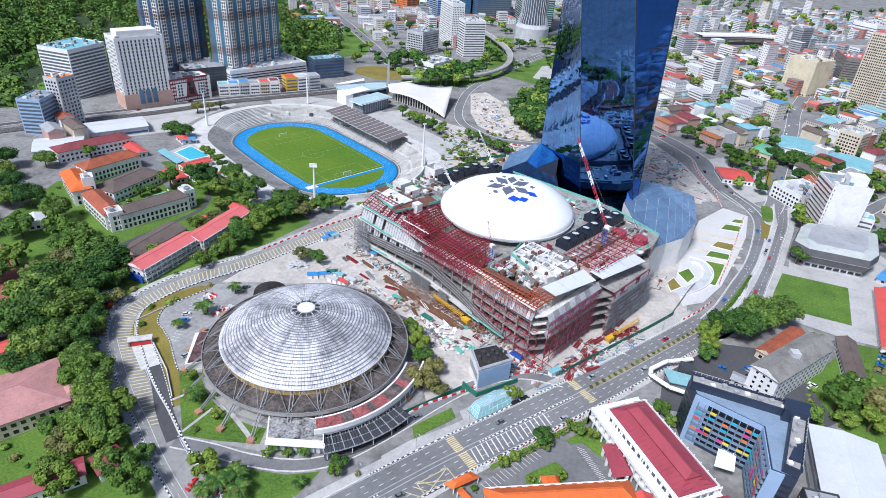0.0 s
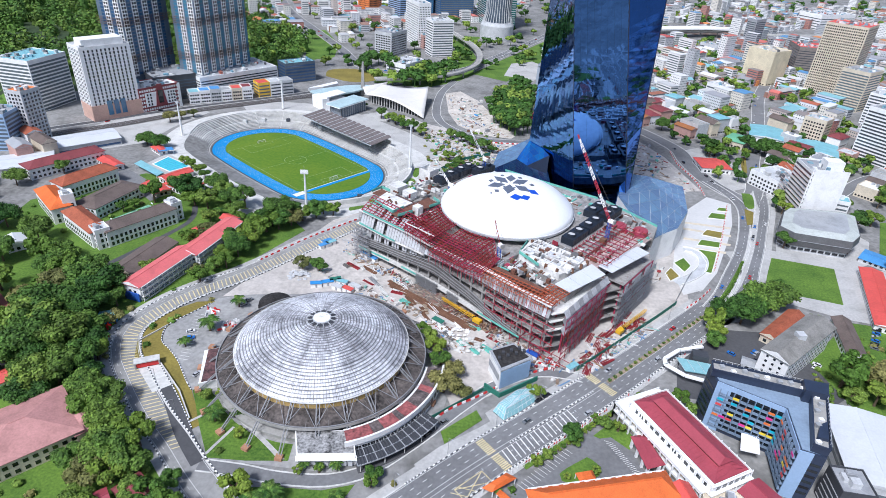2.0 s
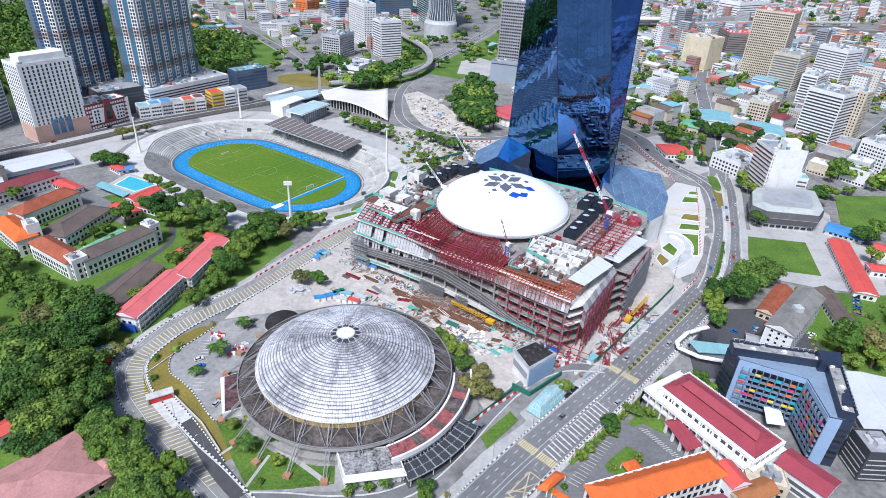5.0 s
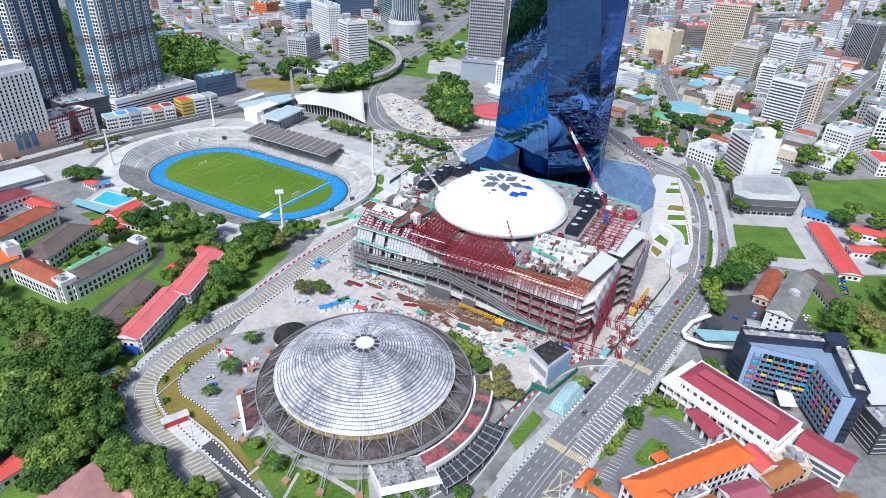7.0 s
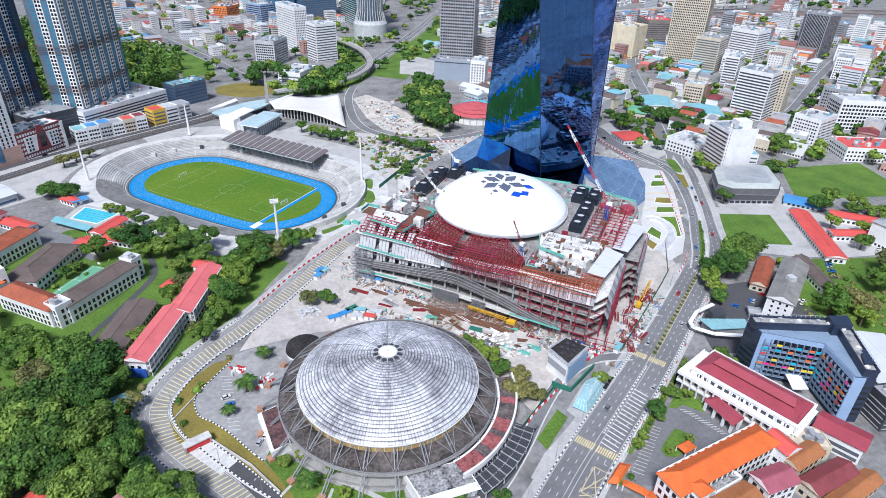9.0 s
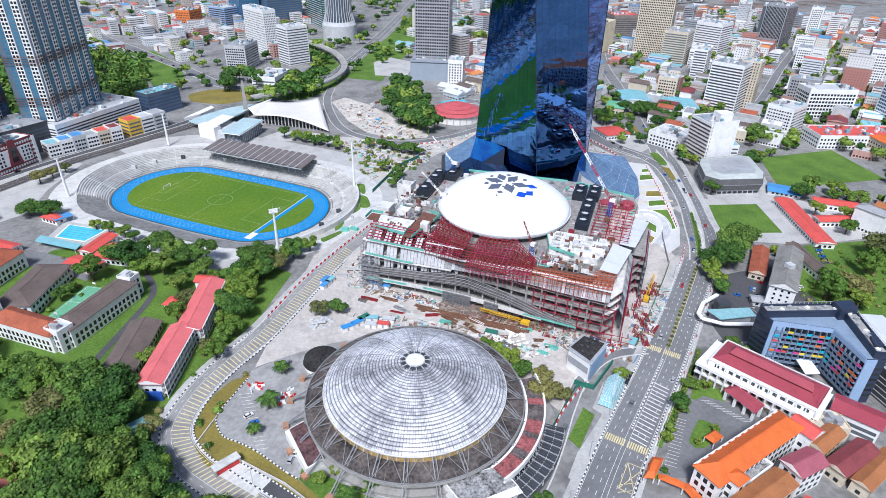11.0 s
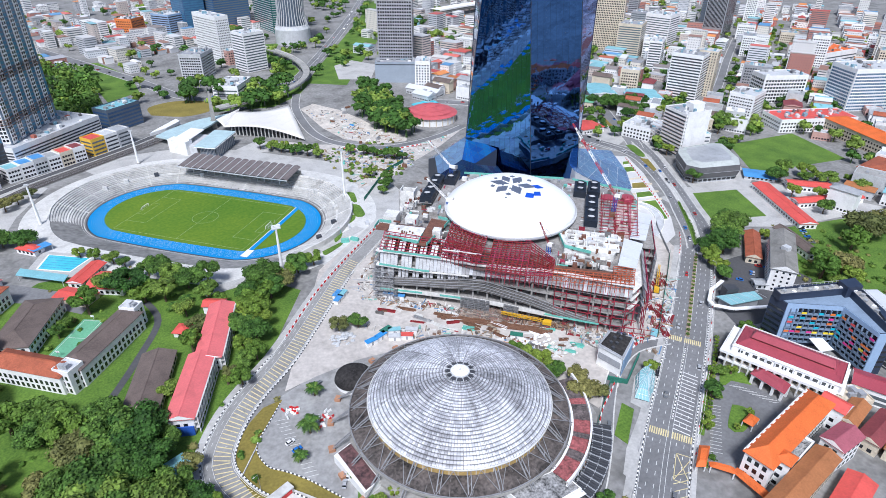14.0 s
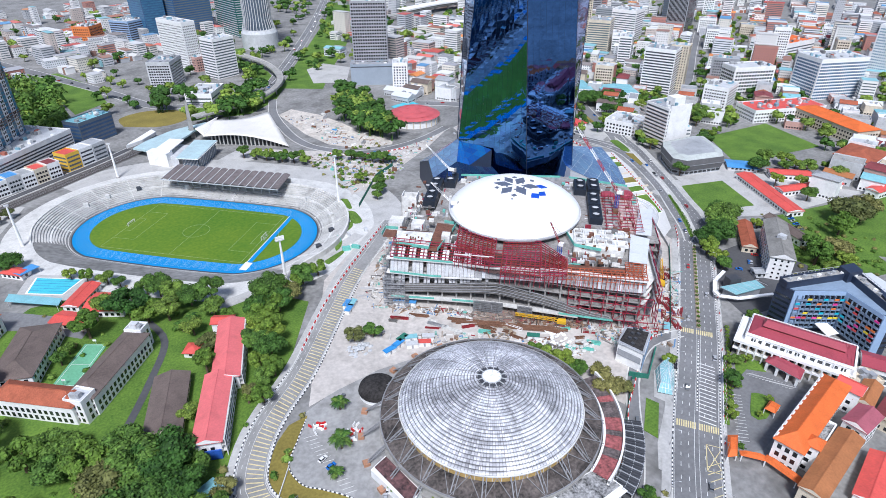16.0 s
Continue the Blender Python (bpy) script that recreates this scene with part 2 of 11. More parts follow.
# ---- building helpers ----
class Mesh:
    """Vertices and faces gathered piece by piece."""

    def __init__(self):
        self.v, self.f, self.uv = [], [], []

    def add(self, verts, faces):
        o = len(self.v)
        self.v += [tuple(p) for p in verts]
        self.f += [tuple(o + i for i in q) for q in faces]
        return self

    def box(self, x0, y0, z0, x1, y1, z1):
        return self.add([(x, y, z) for z in (z0, z1) for y in (y0, y1) for x in (x0, x1)],
                        [(0, 2, 3, 1), (4, 5, 7, 6), (0, 1, 5, 4), (2, 6, 7, 3), (0, 4, 6, 2), (1, 3, 7, 5)])

    def beam(self, a, b, w, h=None):
        """A square bar from a to b."""
        a, b, h = Vector(a), Vector(b), h or w
        d = (b - a).normalized()
        s = d.cross(Vector((0, 0, 1)))
        s = s.normalized() if s.length > 1e-4 else Vector((1, 0, 0))
        u = s.cross(d)
        vs = [p + s * (i * w / 2) + u * (j * h / 2) for p in (a, b) for i, j in ((-1, -1), (1, -1), (1, 1), (-1, 1))]
        return self.add(vs, [(3, 2, 1, 0), (4, 5, 6, 7), (0, 1, 5, 4), (1, 2, 6, 5), (2, 3, 7, 6), (3, 0, 4, 7)])

    def tube(self, a, b, r, n=6, r2=None):
        a, b = Vector(a), Vector(b)
        d = (b - a).normalized()
        s = d.cross(Vector((0, 0, 1)))
        s = s.normalized() if s.length > 1e-4 else Vector((1, 0, 0))
        u = s.cross(d)
        vs = [p + (s * math.cos(6.28319 * i / n) + u * math.sin(6.28319 * i / n)) * q for p, q in ((a, r), (b, r if r2 is None else r2)) for i in range(n)]
        return self.add(vs, [(i, (i + 1) % n, n + (i + 1) % n, n + i) for i in range(n)] + [tuple(range(n - 1, -1, -1)), tuple(range(n, 2 * n))])

    def prism(self, poly, z0, z1, top=None):
        """An upright prism over a plan outline; top: another outline for its upper end."""
        n, top = len(poly), top or poly
        if sum(poly[i][0] * poly[(i + 1) % n][1] - poly[(i + 1) % n][0] * poly[i][1] for i in range(n)) < 0:
            poly, top = poly[::-1], top[::-1]
        return self.add([(x, y, z0) for x, y in poly] + [(x, y, z1) for x, y in top],
                        [tuple(range(n - 1, -1, -1)), tuple(range(n, 2 * n))] + [(i, (i + 1) % n, n + (i + 1) % n, n + i) for i in range(n)])

    def ribbon(self, left, right, z=0.0, z2=None):
        """A strip between two plan lines."""
        o = len(self.v)
        for (a, b), (c, d) in zip(left, right):
            self.v += [(a, b, z), (c, d, z if z2 is None else z2)]
        self.f += [(o + 2 * i, o + 2 * i + 1, o + 2 * i + 3, o + 2 * i + 2) for i in range(len(left) - 1)]
        return self

    def revolve(self, profile, n, cx=0, cy=0, a0=0.0, a1=360.0):
        """Profile of (r, z) turned about the vertical through cx, cy."""
        whole = a1 - a0 >= 359.9
        m, o = n if whole else n + 1, len(self.v)
        for i in range(m):
            a = radians(a0 + (a1 - a0) * i / n)
            self.v += [(cx + r * math.cos(a), cy + r * math.sin(a), z) for r, z in profile]
        k = len(profile)
        for i in range(n):
            j = (i + 1) % m
            self.f += [(o + i * k + q, o + j * k + q, o + j * k + q + 1, o + i * k + q + 1) for q in range(k - 1)]
        return self

    def make(self, name, material, smooth=False):
        me = bpy.data.meshes.new(name)
        me.from_pydata(self.v, [], self.f)
        me.materials.append(material)
        if smooth:
            me.polygons.foreach_set("use_smooth", [True] * len(me.polygons))
        me.update()
        return me


def thing(name, x, y, z, label, category, group="", kind="", rz=0.0):
    """The empty at the base of a thing."""
    ob = new(name)
    ob.matrix_basis = pose(x, y, z, 0, 0, rz)
    return tagged(ob, label, category, group, kind)


def part(name, mesh, material, parent, label="", smooth=False, kind=""):  # parent: a thing, or a part of one
    """One mesh, given in the world's metres, under a thing or a part."""
    me = mesh.make(name, material, smooth) if isinstance(mesh, Mesh) else mesh
    ob = new(name, me)
    ob.parent = parent
    if parent.parent is None:
        ob.matrix_parent_inverse = parent.matrix_basis.inverted()
    return tagged(ob, label, kind=kind)


def local(name, mesh, material, parent, label="", smooth=False):
    """One mesh, given in its thing's own metres."""
    me = mesh.make(name, material, smooth) if isinstance(mesh, Mesh) else mesh
    ob = new(name, me)
    ob.parent = parent
    return tagged(ob, label)


def solo(name, mesh, material, label, category, group="", kind="", smooth=False):
    me = mesh.make(name, material, smooth) if isinstance(mesh, Mesh) else mesh
    return tagged(new(name, me), label, category, group, kind)


def smooth_line(pts, step=4.0):
    """A plan line rounded off and cut into short steps."""
    p = [Vector((*q, 0)) for q in pts]
    out = []
    for i in range(len(p) - 1):
        a, b, c, d = p[max(i - 1, 0)], p[i], p[i + 1], p[min(i + 2, len(p) - 1)]
        n = max(2, int((c - b).length / step))
        for j in range(n):
            t = j / n
            q = 0.5 * ((2 * b) + (c - a) * t + (2 * a - 5 * b + 4 * c - d) * t * t + (3 * b - a - 3 * c + d) * t ** 3)
            out.append((q.x, q.y))
    return out + [(p[-1].x, p[-1].y)]


def offset(line, d):
    """The line shifted d metres to its left."""
    out = []
    for i, q in enumerate(line):
        a, b = Vector(line[max(i - 1, 0)]), Vector(line[min(i + 1, len(line) - 1)])
        t = (b - a).normalized()
        out.append((q[0] - t.y * d, q[1] + t.x * d))
    return out


def inside(x, y, poly):
    c = False
    for i in range(len(poly)):
        (a, b), (d, e) = poly[i - 1], poly[i]
        if (b > y) != (e > y) and x < (d - a) * (y - b) / (e - b) + a:
            c = not c
    return c


def near_line(x, y, line, d):
    p = Vector((x, y))
    for i in range(len(line) - 1):
        a, b = Vector(line[i]), Vector(line[i + 1])
        t = max(0.0, min(1.0, (p - a).dot(b - a) / max((b - a).length_squared, 1e-6)))
        if (a + (b - a) * t - p).length < d:
            return True
    return False


BUILT = []   # plan outlines already taken
LANES = []   # road centre lines with half widths


def free(x, y, d=3.0):
    return not any(inside(x, y, q) for q in BUILT) and not any(near_line(x, y, q, w + d) for q, w in LANES)


def frame_of(left, corner, right):
    """Plan axes of a rectangle from three corners: the corner, the unit ways along both sides, and their lengths."""
    n, l, r = Vector(corner), Vector(left), Vector(right)
    e1 = l - n
    a = e1.length
    e1 = e1 / a
    e2 = Vector((-e1.y, e1.x))
    b = (r - n).dot(e2)
    return (n, e1, e2, a, b) if b > 0 else (n, e1, -e2, a, -b)

# ---- ground, with the sunken stadium floor ----
SC, SU, SV = Vector((-49.0, 168.0)), Vector((0.718, -0.696)), Vector((0.696, 0.718))


def sp(u, v):
    q = SC + SU * u + SV * v
    return (q.x, q.y)


def oval(r, half=40.0, n=64):
    """Stadium outline: two straights and two half circles."""
    out = []
    for i in range(n):
        a = 2 * math.pi * i / n
        c, s = math.cos(a), math.sin(a)
        out.append(sp(half * max(-1.0, min(1.0, c * 4.0)) + r * c, r * s))
    return out


rim, pit = oval(70.0), oval(48.5)
gm = Mesh()
outer = []
for x, y in rim:
    d = Vector((x, y)) - SC
    s = 3600 / max(abs(d.x), abs(d.y))
    outer.append((SC.x + d.x * s, SC.y + d.y * s))
n = len(rim)
gm.add([(x, y, 0) for x, y in outer] + [(x, y, 0) for x, y in rim] + [(x, y, -6.7) for x, y in pit],
       [(i, (i + 1) % n, n + (i + 1) % n, n + i) for i in range(n)] + [(n + i, n + (i + 1) % n, 2 * n + (i + 1) % n, 2 * n + i) for i in range(n)] + [tuple(range(2 * n, 3 * n))])
solo("ground", gm, CITY, "grey urban ground of worn paving and dust", "ground", kind="structure")


def patch(name, pts, z, material, label, category="ground", kind="structure", rounded=0):
    line = smooth_line(list(pts) + [pts[0]], rounded)[:-1] if rounded else list(pts)
    return solo(name, Mesh().prism(line, z - 0.25, z), material, label, category, kind=kind)


def road(name, centre, width, label, material=None, z=0.14, take=True, kerb=True):
    line = smooth_line(centre, 5.0)
    ob = solo(name, Mesh().ribbon(offset(line, width / 2), offset(line, -width / 2), z), material or ASPHALT, label, "road", kind="structure")
    if take:
        LANES.append((centre, width / 2))
    if kerb:
        for s in (1, -1):
            a, b = offset(line, s * width / 2), offset(line, s * (width / 2 + 0.6))
            k = Mesh().ribbon(a, b, 0.3)
            k.ribbon(a, a, 0.0, 0.3), k.ribbon(b, b, 0.3, 0.0)
            part("kerb", k, CONCRETE_PALE, ob, "pale concrete kerb")
    return ob, line


def dashes(line, shift, length, gap, width, material, parent, z=0.2, name="lane_mark"):
    """Broken paint along a line, one mesh of equal marks."""
    pts = offset(line, shift) if shift else line
    m, run = Mesh(), 0.0
    for i in range(len(pts) - 1):
        a, b = Vector(pts[i]), Vector(pts[i + 1])
        d = (b - a).length
        t = (b - a) / max(d, 1e-6)
        s = Vector((-t.y, t.x)) * width / 2
        k = 0.0
        while k < d:
            if (run + k) % (length + gap) < length:
                e = min(d, k + 1.0)
                p, q = a + t * k, a + t * e
                m.add([(*(p + s), z), (*(p - s), z), (*(q - s), z), (*(q + s), z)], [(0, 1, 2, 3)])
            k += 1.0
        run += d
    if m.f:
        part(name, m, material, parent, kind="stuff")


def bars(line, s0, s1, pitch, half, slant, width, material, parent, name="hatch_bar", z=0.21, shift=0.0):
    """Slanted bars across a road between two distances along it, one object a bar."""
    run, nxt = 0.0, s0
    for i in range(len(line) - 1):
        a, b = Vector(line[i]), Vector(line[i + 1])
        d = (b - a).length
        t = (b - a) / max(d, 1e-6)
        s = Vector((-t.y, t.x))
        while nxt < run + d and nxt < s1:
            c = a + t * (nxt - run) + s * shift
            p, q = c + s * half + t * slant, c - s * half - t * slant
            w = t * width / 2
            part(name, Mesh().add([(*(p + w), z), (*(p - w), z), (*(q - w), z), (*(q + w), z)], [(0, 1, 2, 3)]), material, parent)
            nxt += pitch
        run += d


# the wide avenue: two carriageways with a planted median
AV = [(-5, -226), (28, -196), (62.6, -167), (90, -145), (146.5, -102.7), (217, -45.5), (228, -35)]
avenue, AVL = road("road_avenue", AV, 18.5, "wide grey asphalt avenue with lane paint", ASPHALT)
med = Mesh()
for lo, hi in (((-5, -226), (62, -167.5)), ((99, -138.2), (141.5, -106.4))):
    l = smooth_line([lo, hi], 4)
    med.ribbon(offset(l, 0.35), offset(l, -0.35), 0.35)
part("median_kerb", med, CONCRETE_PALE, avenue, "chequered kerb of the median")
for i, (a, b) in enumerate((((149.5, -100.3), (219, -43.7)),)):
    l = smooth_line([a, ((a[0] + b[0]) / 2, (a[1] + b[1]) / 2), b], 4)
    solo("median", Mesh().prism(offset(l, 1.0) + offset(l, -1.0)[::-1], 0.1, 0.42), EARTH, "narrow planted median of brown soil", "median", kind="structure")
for s in (-6.2, -3.2, 3.2, 6.2):
    dashes(AVL, s, 2.0, 4.0, 0.22, WHITE_LINE, avenue)
for s in (-8.9, 8.9, 0.9, -0.9):
    dashes(AVL, s, 1.0, 0.0, 0.16, WHITE_LINE, avenue)
# crossings, hatching and the yellow box at the junctions
for (x, y), ang in (((145.3, -101.3), 38.0), ((91.6, -144.2), 38.0)):
    t = Vector((math.cos(radians(ang)), math.sin(radians(ang))))
    s = Vector((-t.y, t.x))
    for k in range(-9, 10):
        if abs(k) < 1:
            continue
        c = Vector((x, y)) + s * (k * 0.93)
        p = [c + t * 2.0 + s * 0.28, c - t * 2.0 + s * 0.28, c - t * 2.0 - s * 0.28, c + t * 2.0 - s * 0.28]
        part("crossing_bar", Mesh().add([(q.x, q.y, 0.215) for q in p], [(0, 1, 2, 3)]), YELLOW_LINE, avenue)
HL = smooth_line([(93, -146.7), (143.5, -108.6)], 2)
bars(HL, 4, 44, 2.6, 3.6, 0.6, 0.55, WHITE_LINE, avenue, shift=-1.2)
yb = Vector((80.6, -156.7))
t, s = Vector((0.78, 0.626)), Vector((-0.626, 0.78))
yq = [yb + t * 7 + s * 2.2 - s * 2.5, yb - t * 7 + s * 2.2 - s * 2.5, yb - t * 7 - s * 6.5, yb + t * 7 - s * 6.5]
for i, j in ((0, 1), (1, 2), (2, 3), (3, 0), (0, 2), (1, 3)):
    a, b = yq[i], yq[j]
    part("box_line", Mesh().beam((a.x, a.y, 0.2), (b.x, b.y, 0.2), 0.3, 0.04), YELLOW_LINE, avenue, "yellow box junction line")
yc = yb - t * 17
for i, (da, db) in enumerate(((-4, -7), (0, -7), (4, -7), (8, -7), (12, -7), (-8, -7))):
    a, b = yc + t * da - s * 0.5, yc + t * (da + 5) + s * db
    part("box_line", Mesh().beam((a.x, a.y, 0.2), (b.x, b.y, 0.2), 0.28, 0.04), YELLOW_LINE, avenue)

# the hatched street that curves round the dome arena
HJ = [(70, 95), (39.8, 68), (13, 43), (-10, 16), (-40, -19.5), (-60, -38), (-72.5, -53), (-81, -72), (-77, -90), (-66, -106.5), (-50, -127), (-36, -142), (-22, -158), (-5, -175), (14, -192), (50, -225)]
street, HJL = road("road_street", HJ, 12.0, "grey asphalt street with yellow hatching", mat("worn_street_asphalt", (0.30, 0.295, 0.285), 0.9, scale=0.04, fine=0.6, var=0.2, stain=0.35), z=0.156)
bars(HJL, 66, 318, 2.3, 3.3, 0.9, 0.55, YELLOW_LINE, street, shift=1.7)
dashes(HJL, 5.6, 1.0, 0.0, 0.16, WHITE_LINE, street)
dashes(HJL, -5.6, 1.0, 0.0, 0.16, WHITE_LINE, street)
dashes(HJL, -2.0, 1.0, 0.0, 0.16, WHITE_LINE, street)
dashes(HJL, -3.9, 2.0, 4.0, 0.16, WHITE_LINE, street)
solo("pavement_street", Mesh().ribbon(offset(HJL, -9.8), offset(HJL, -6.6), 0.22), PAVING, "pale concrete pavement along the street", "pavement", kind="structure")
pv = Mesh().ribbon(offset(AVL, 9.8), offset(AVL, 13.6), 0.22)
pv.ribbon(offset(AVL, -12.2), offset(AVL, -9.8), 0.22)
solo("pavement_avenue", pv, PAVING, "pale paved sidewalk beside the avenue", "pavement", kind="structure")
# beyond the bend the avenue parts into two carriageways with a verge between
aw, AWL = road("road_avenue_west", [(224, -38), (237.4, -22.5), (254.4, 1.9), (273.4, 29.7), (290.4, 61.3), (304.8, 95.7), (306, 122), (298, 150)], 8.2, "grey asphalt carriageway beside the plaza", z=0.15)
ae, AEL = road("road_avenue_east", [(222, -44), (239, -35.6), (256.6, -14), (270.5, 9.6), (286, 35.3), (302.5, 64.8), (321, 98), (335, 131)], 10.0, "grey asphalt carriageway with arrows and lane paint", z=0.16)
for l_, ob_, sh_ in ((AWL, aw, (0.0,)), (AEL, ae, (-1.7, 1.7))):
    for q_ in sh_:
        dashes(l_, q_, 2.0, 4.0, 0.24, WHITE_LINE, ob_, z=0.22)
dashes(AWL, 3.8, 1.0, 0.0, 0.16, WHITE_LINE, aw, z=0.22), dashes(AWL, -3.8, 1.0, 0.0, 0.16, WHITE_LINE, aw, z=0.22)
dashes(AEL, 4.6, 1.0, 0.0, 0.16, WHITE_LINE, ae, z=0.22), dashes(AEL, -4.6, 1.0, 0.0, 0.16, WHITE_LINE, ae, z=0.22)
patch("verge", [(229, -35), (245, -18), (262, 8), (279, 35), (296, 66), (310, 97), (322, 124), (330, 132), (318, 96), (300, 62), (283, 32), (268, 8), (254, -12), (238, -31)], 0.18, PAVING, "pale paved verge between the carriageways")
patch("median_planting", [(230, -34.5), (246, -16.5), (258, 0.5), (270, 18.5), (268, 18), (256, 1.4), (243, -16), (228, -34)], 0.36, GRASS, "long planted median with shrubs", "median")
patch("traffic_island", [(318, 127), (325, 124), (315.5, 100), (309.5, 102)], 0.36, GRASS, "planted traffic island beside the slip road", "median", rounded=2)
patch("traffic_island", [(306.8, 97.7), (311.5, 92.3), (301.1, 71.9), (296, 70)], 0.34, GRASS_DRY, "narrow dry grass island", "median")
pv = Mesh().ribbon(offset(AEL, -5.8), offset(AEL, -9.4), 0.22)
solo("pavement_avenue", pv, PAVING, "pale paved sidewalk beside the school grounds", "pavement", kind="structure")
def chequer(parent, line, d, z=0.46, step=1.1, wide=0.5):
    """A kerb painted in turn black and white."""
    l = offset(smooth_line(line, step), d) if d else smooth_line(line, step)
    for tone, first_ in ((WHITE, 0), (DARK_GREY, 1)):
        m = Mesh()
        for a, b in list(zip(l, l[1:]))[first_::2]:
            m.beam((*a, z - 0.16), (*b, z - 0.16), wide, 0.34)
        part("painted_kerb", m, tone, parent, kind="stuff")


chequer(street, HJ[2:], 6.9)
chequer(street, HJ[4:], -6.4)
chequer(avenue, [(-5, -226), (62, -167.5)], 0)
chequer(avenue, [(99, -138.2), (141.5, -106.4)], 0)
chequer(avenue, [(62.6, -167), (90, -145), (146.5, -102.7)], 9.6)
chequer(avenue, AV[2:], -9.6)
# roads round the arena and beyond
road("road_arena", [(-22, -153), (-6, -155), (9, -158), (28, -158.5), (44, -152.5), (62, -137), (80, -118.5), (97, -104), (118, -95), (138, -98)], 5.0, "narrow grey service road round the arena", z=0.172)
road("road_ramp", [(-58, -103), (-45, -119), (-33, -138), (-22, -152)], 6.4, "dark asphalt ramp rising from a tunnel mouth", ASPHALT_DARK, z=0.235, kerb=False)
road("road_northeast", [(322, 118), (335, 140), (352, 182), (385, 245), (430, 330), (480, 430), (560, 560)], 13, "grey city road", z=0.162)
road("road_bend", [(310, 118), (299, 150), (297, 190), (299, 222), (285, 262), (262, 300), (225, 330)], 15, "grey curved dual road with hatched lanes", z=0.17)
road("road_hill", [(210, 243), (175, 228), (142, 222), (109, 227), (82, 255), (72, 285), (72, 326), (79, 380), (95, 430)], 8, "grey road curving under the hill", z=0.178)
hw, HWL = road("road_highway", [(20, 440), (52, 454), (105, 485), (145, 546), (225, 690), (320, 870), (421, 1072), (520, 1280)], 15, "grey multi-lane highway")
dashes(HWL, 0.0, 1.0, 0.0, 0.5, WHITE_LINE, hw)
dashes(HWL, 4.0, 3.0, 6.0, 0.3, WHITE_LINE, hw)
dashes(HWL, -4.0, 3.0, 6.0, 0.3, WHITE_LINE, hw)
road("road_west", [(60, 440), (10, 455), (-26, 480), (-65, 575), (-120, 695), (-190, 850), (-240, 1000)], 14, "grey city road with painted lanes", z=0.164)
road("road_mid", [(480, 430), (420, 470), (360, 540), (250, 640)], 9, "grey shopping street", z=0.152)
road("road_east", [(335, 130), (380, 118), (450, 170), (540, 215), (700, 330), (900, 470)], 9, "grey city street", z=0.174)
road("road_track_side", [(-330, 142), (-262, 200), (-232, 224), (-205, 248), (-168, 278), (-131, 303), (-95, 327), (-66, 350)], 7, "dark road beside the rail line", ASPHALT_DARK)
# elevated rail curve
er = smooth_line([(90, 720), (112, 657), (131, 577), (127, 497), (101, 442), (60, 407), (0, 385)], 8)
ev = thing("elevated_railway", 112, 560, 0, "curved grey concrete elevated rail viaduct", "viaduct", kind="structure")
part("deck", Mesh().ribbon(offset(er, 4.2), offset(er, -4.2), 9.0).ribbon(offset(er, 4.2), offset(er, 4.2), 9.0, 7.4).ribbon(offset(er, -4.2), offset(er, -4.2), 7.4, 9.0), CONCRETE, ev)
part("parapet", Mesh().ribbon(offset(er, 4.2), offset(er, 4.2), 9.0, 10.2).ribbon(offset(er, -4.2), offset(er, -4.2), 10.2, 9.0), CONCRETE_PALE, ev)
for i in range(2, len(er) - 1, 4):
    part("pier", Mesh().tube((*er[i], 0), (*er[i], 7.5), 0.9, 8), CONCRETE, ev)
LANES.append((er, 5))
# rail line behind the stadium
rl = smooth_line([(-330, 118), (-262, 178), (-224, 207), (-196, 232), (-160, 268), (-127, 291), (-91, 316), (-57, 340), (-20, 368), (30, 404)], 8)
rw = solo("railway", Mesh().ribbon(offset(rl, 5.5), offset(rl, -5.5), 0.5), mat("ballast", (0.10, 0.09, 0.085), 0.95, scale=0.2, fine=1.5, var=0.3), "dark ballast railway with steel rails", "railway", kind="structure")
for s in (-2.9, -1.5, 1.5, 2.9):
    part("rail", Mesh().ribbon(offset(rl, s + 0.12), offset(rl, s - 0.12), 0.62), GALV, rw)
LANES.append((rl, 6))
# far tracks of the main station yard
for i in range(5):
    l = smooth_line([(420, 900 + i * 9), (700, 840 + i * 12), (1000, 800 + i * 16), (1500, 760 + i * 20)], 20)
    solo("railway", Mesh().ribbon(offset(l, 2), offset(l, -2), 0.5), RUSTY, "far rusty railway track", "railway", kind="structure")
LANES.append(([(420, 915), (700, 865), (1000, 830), (1500, 800)], 40))
vl = smooth_line([(330, 770), (448, 802), (590, 850), (712, 848), (859, 880), (1100, 900)], 12)
vd = thing("elevated_railway", 590, 850, 0, "straight pale concrete rail viaduct with a station", "viaduct", kind="structure")
part("deck", Mesh().ribbon(offset(vl, 5), offset(vl, -5), 10.0).ribbon(offset(vl, 5), offset(vl, 5), 10.0, 8.2).ribbon(offset(vl, -5), offset(vl, -5), 8.2, 10.0), CONCRETE, vd)
part("parapet", Mesh().ribbon(offset(vl, 5), offset(vl, 5), 10.0, 11.4).ribbon(offset(vl, -5), offset(vl, -5), 11.4, 10.0), CONCRETE_PALE, vd)
for i in range(2, len(vl) - 1, 3):
    part("pier", Mesh().tube((*vl[i], 0), (*vl[i], 8.3), 1.2, 8), CONCRETE, vd)
hall_ = [v for v in vl if 470 < v[0] < 640]
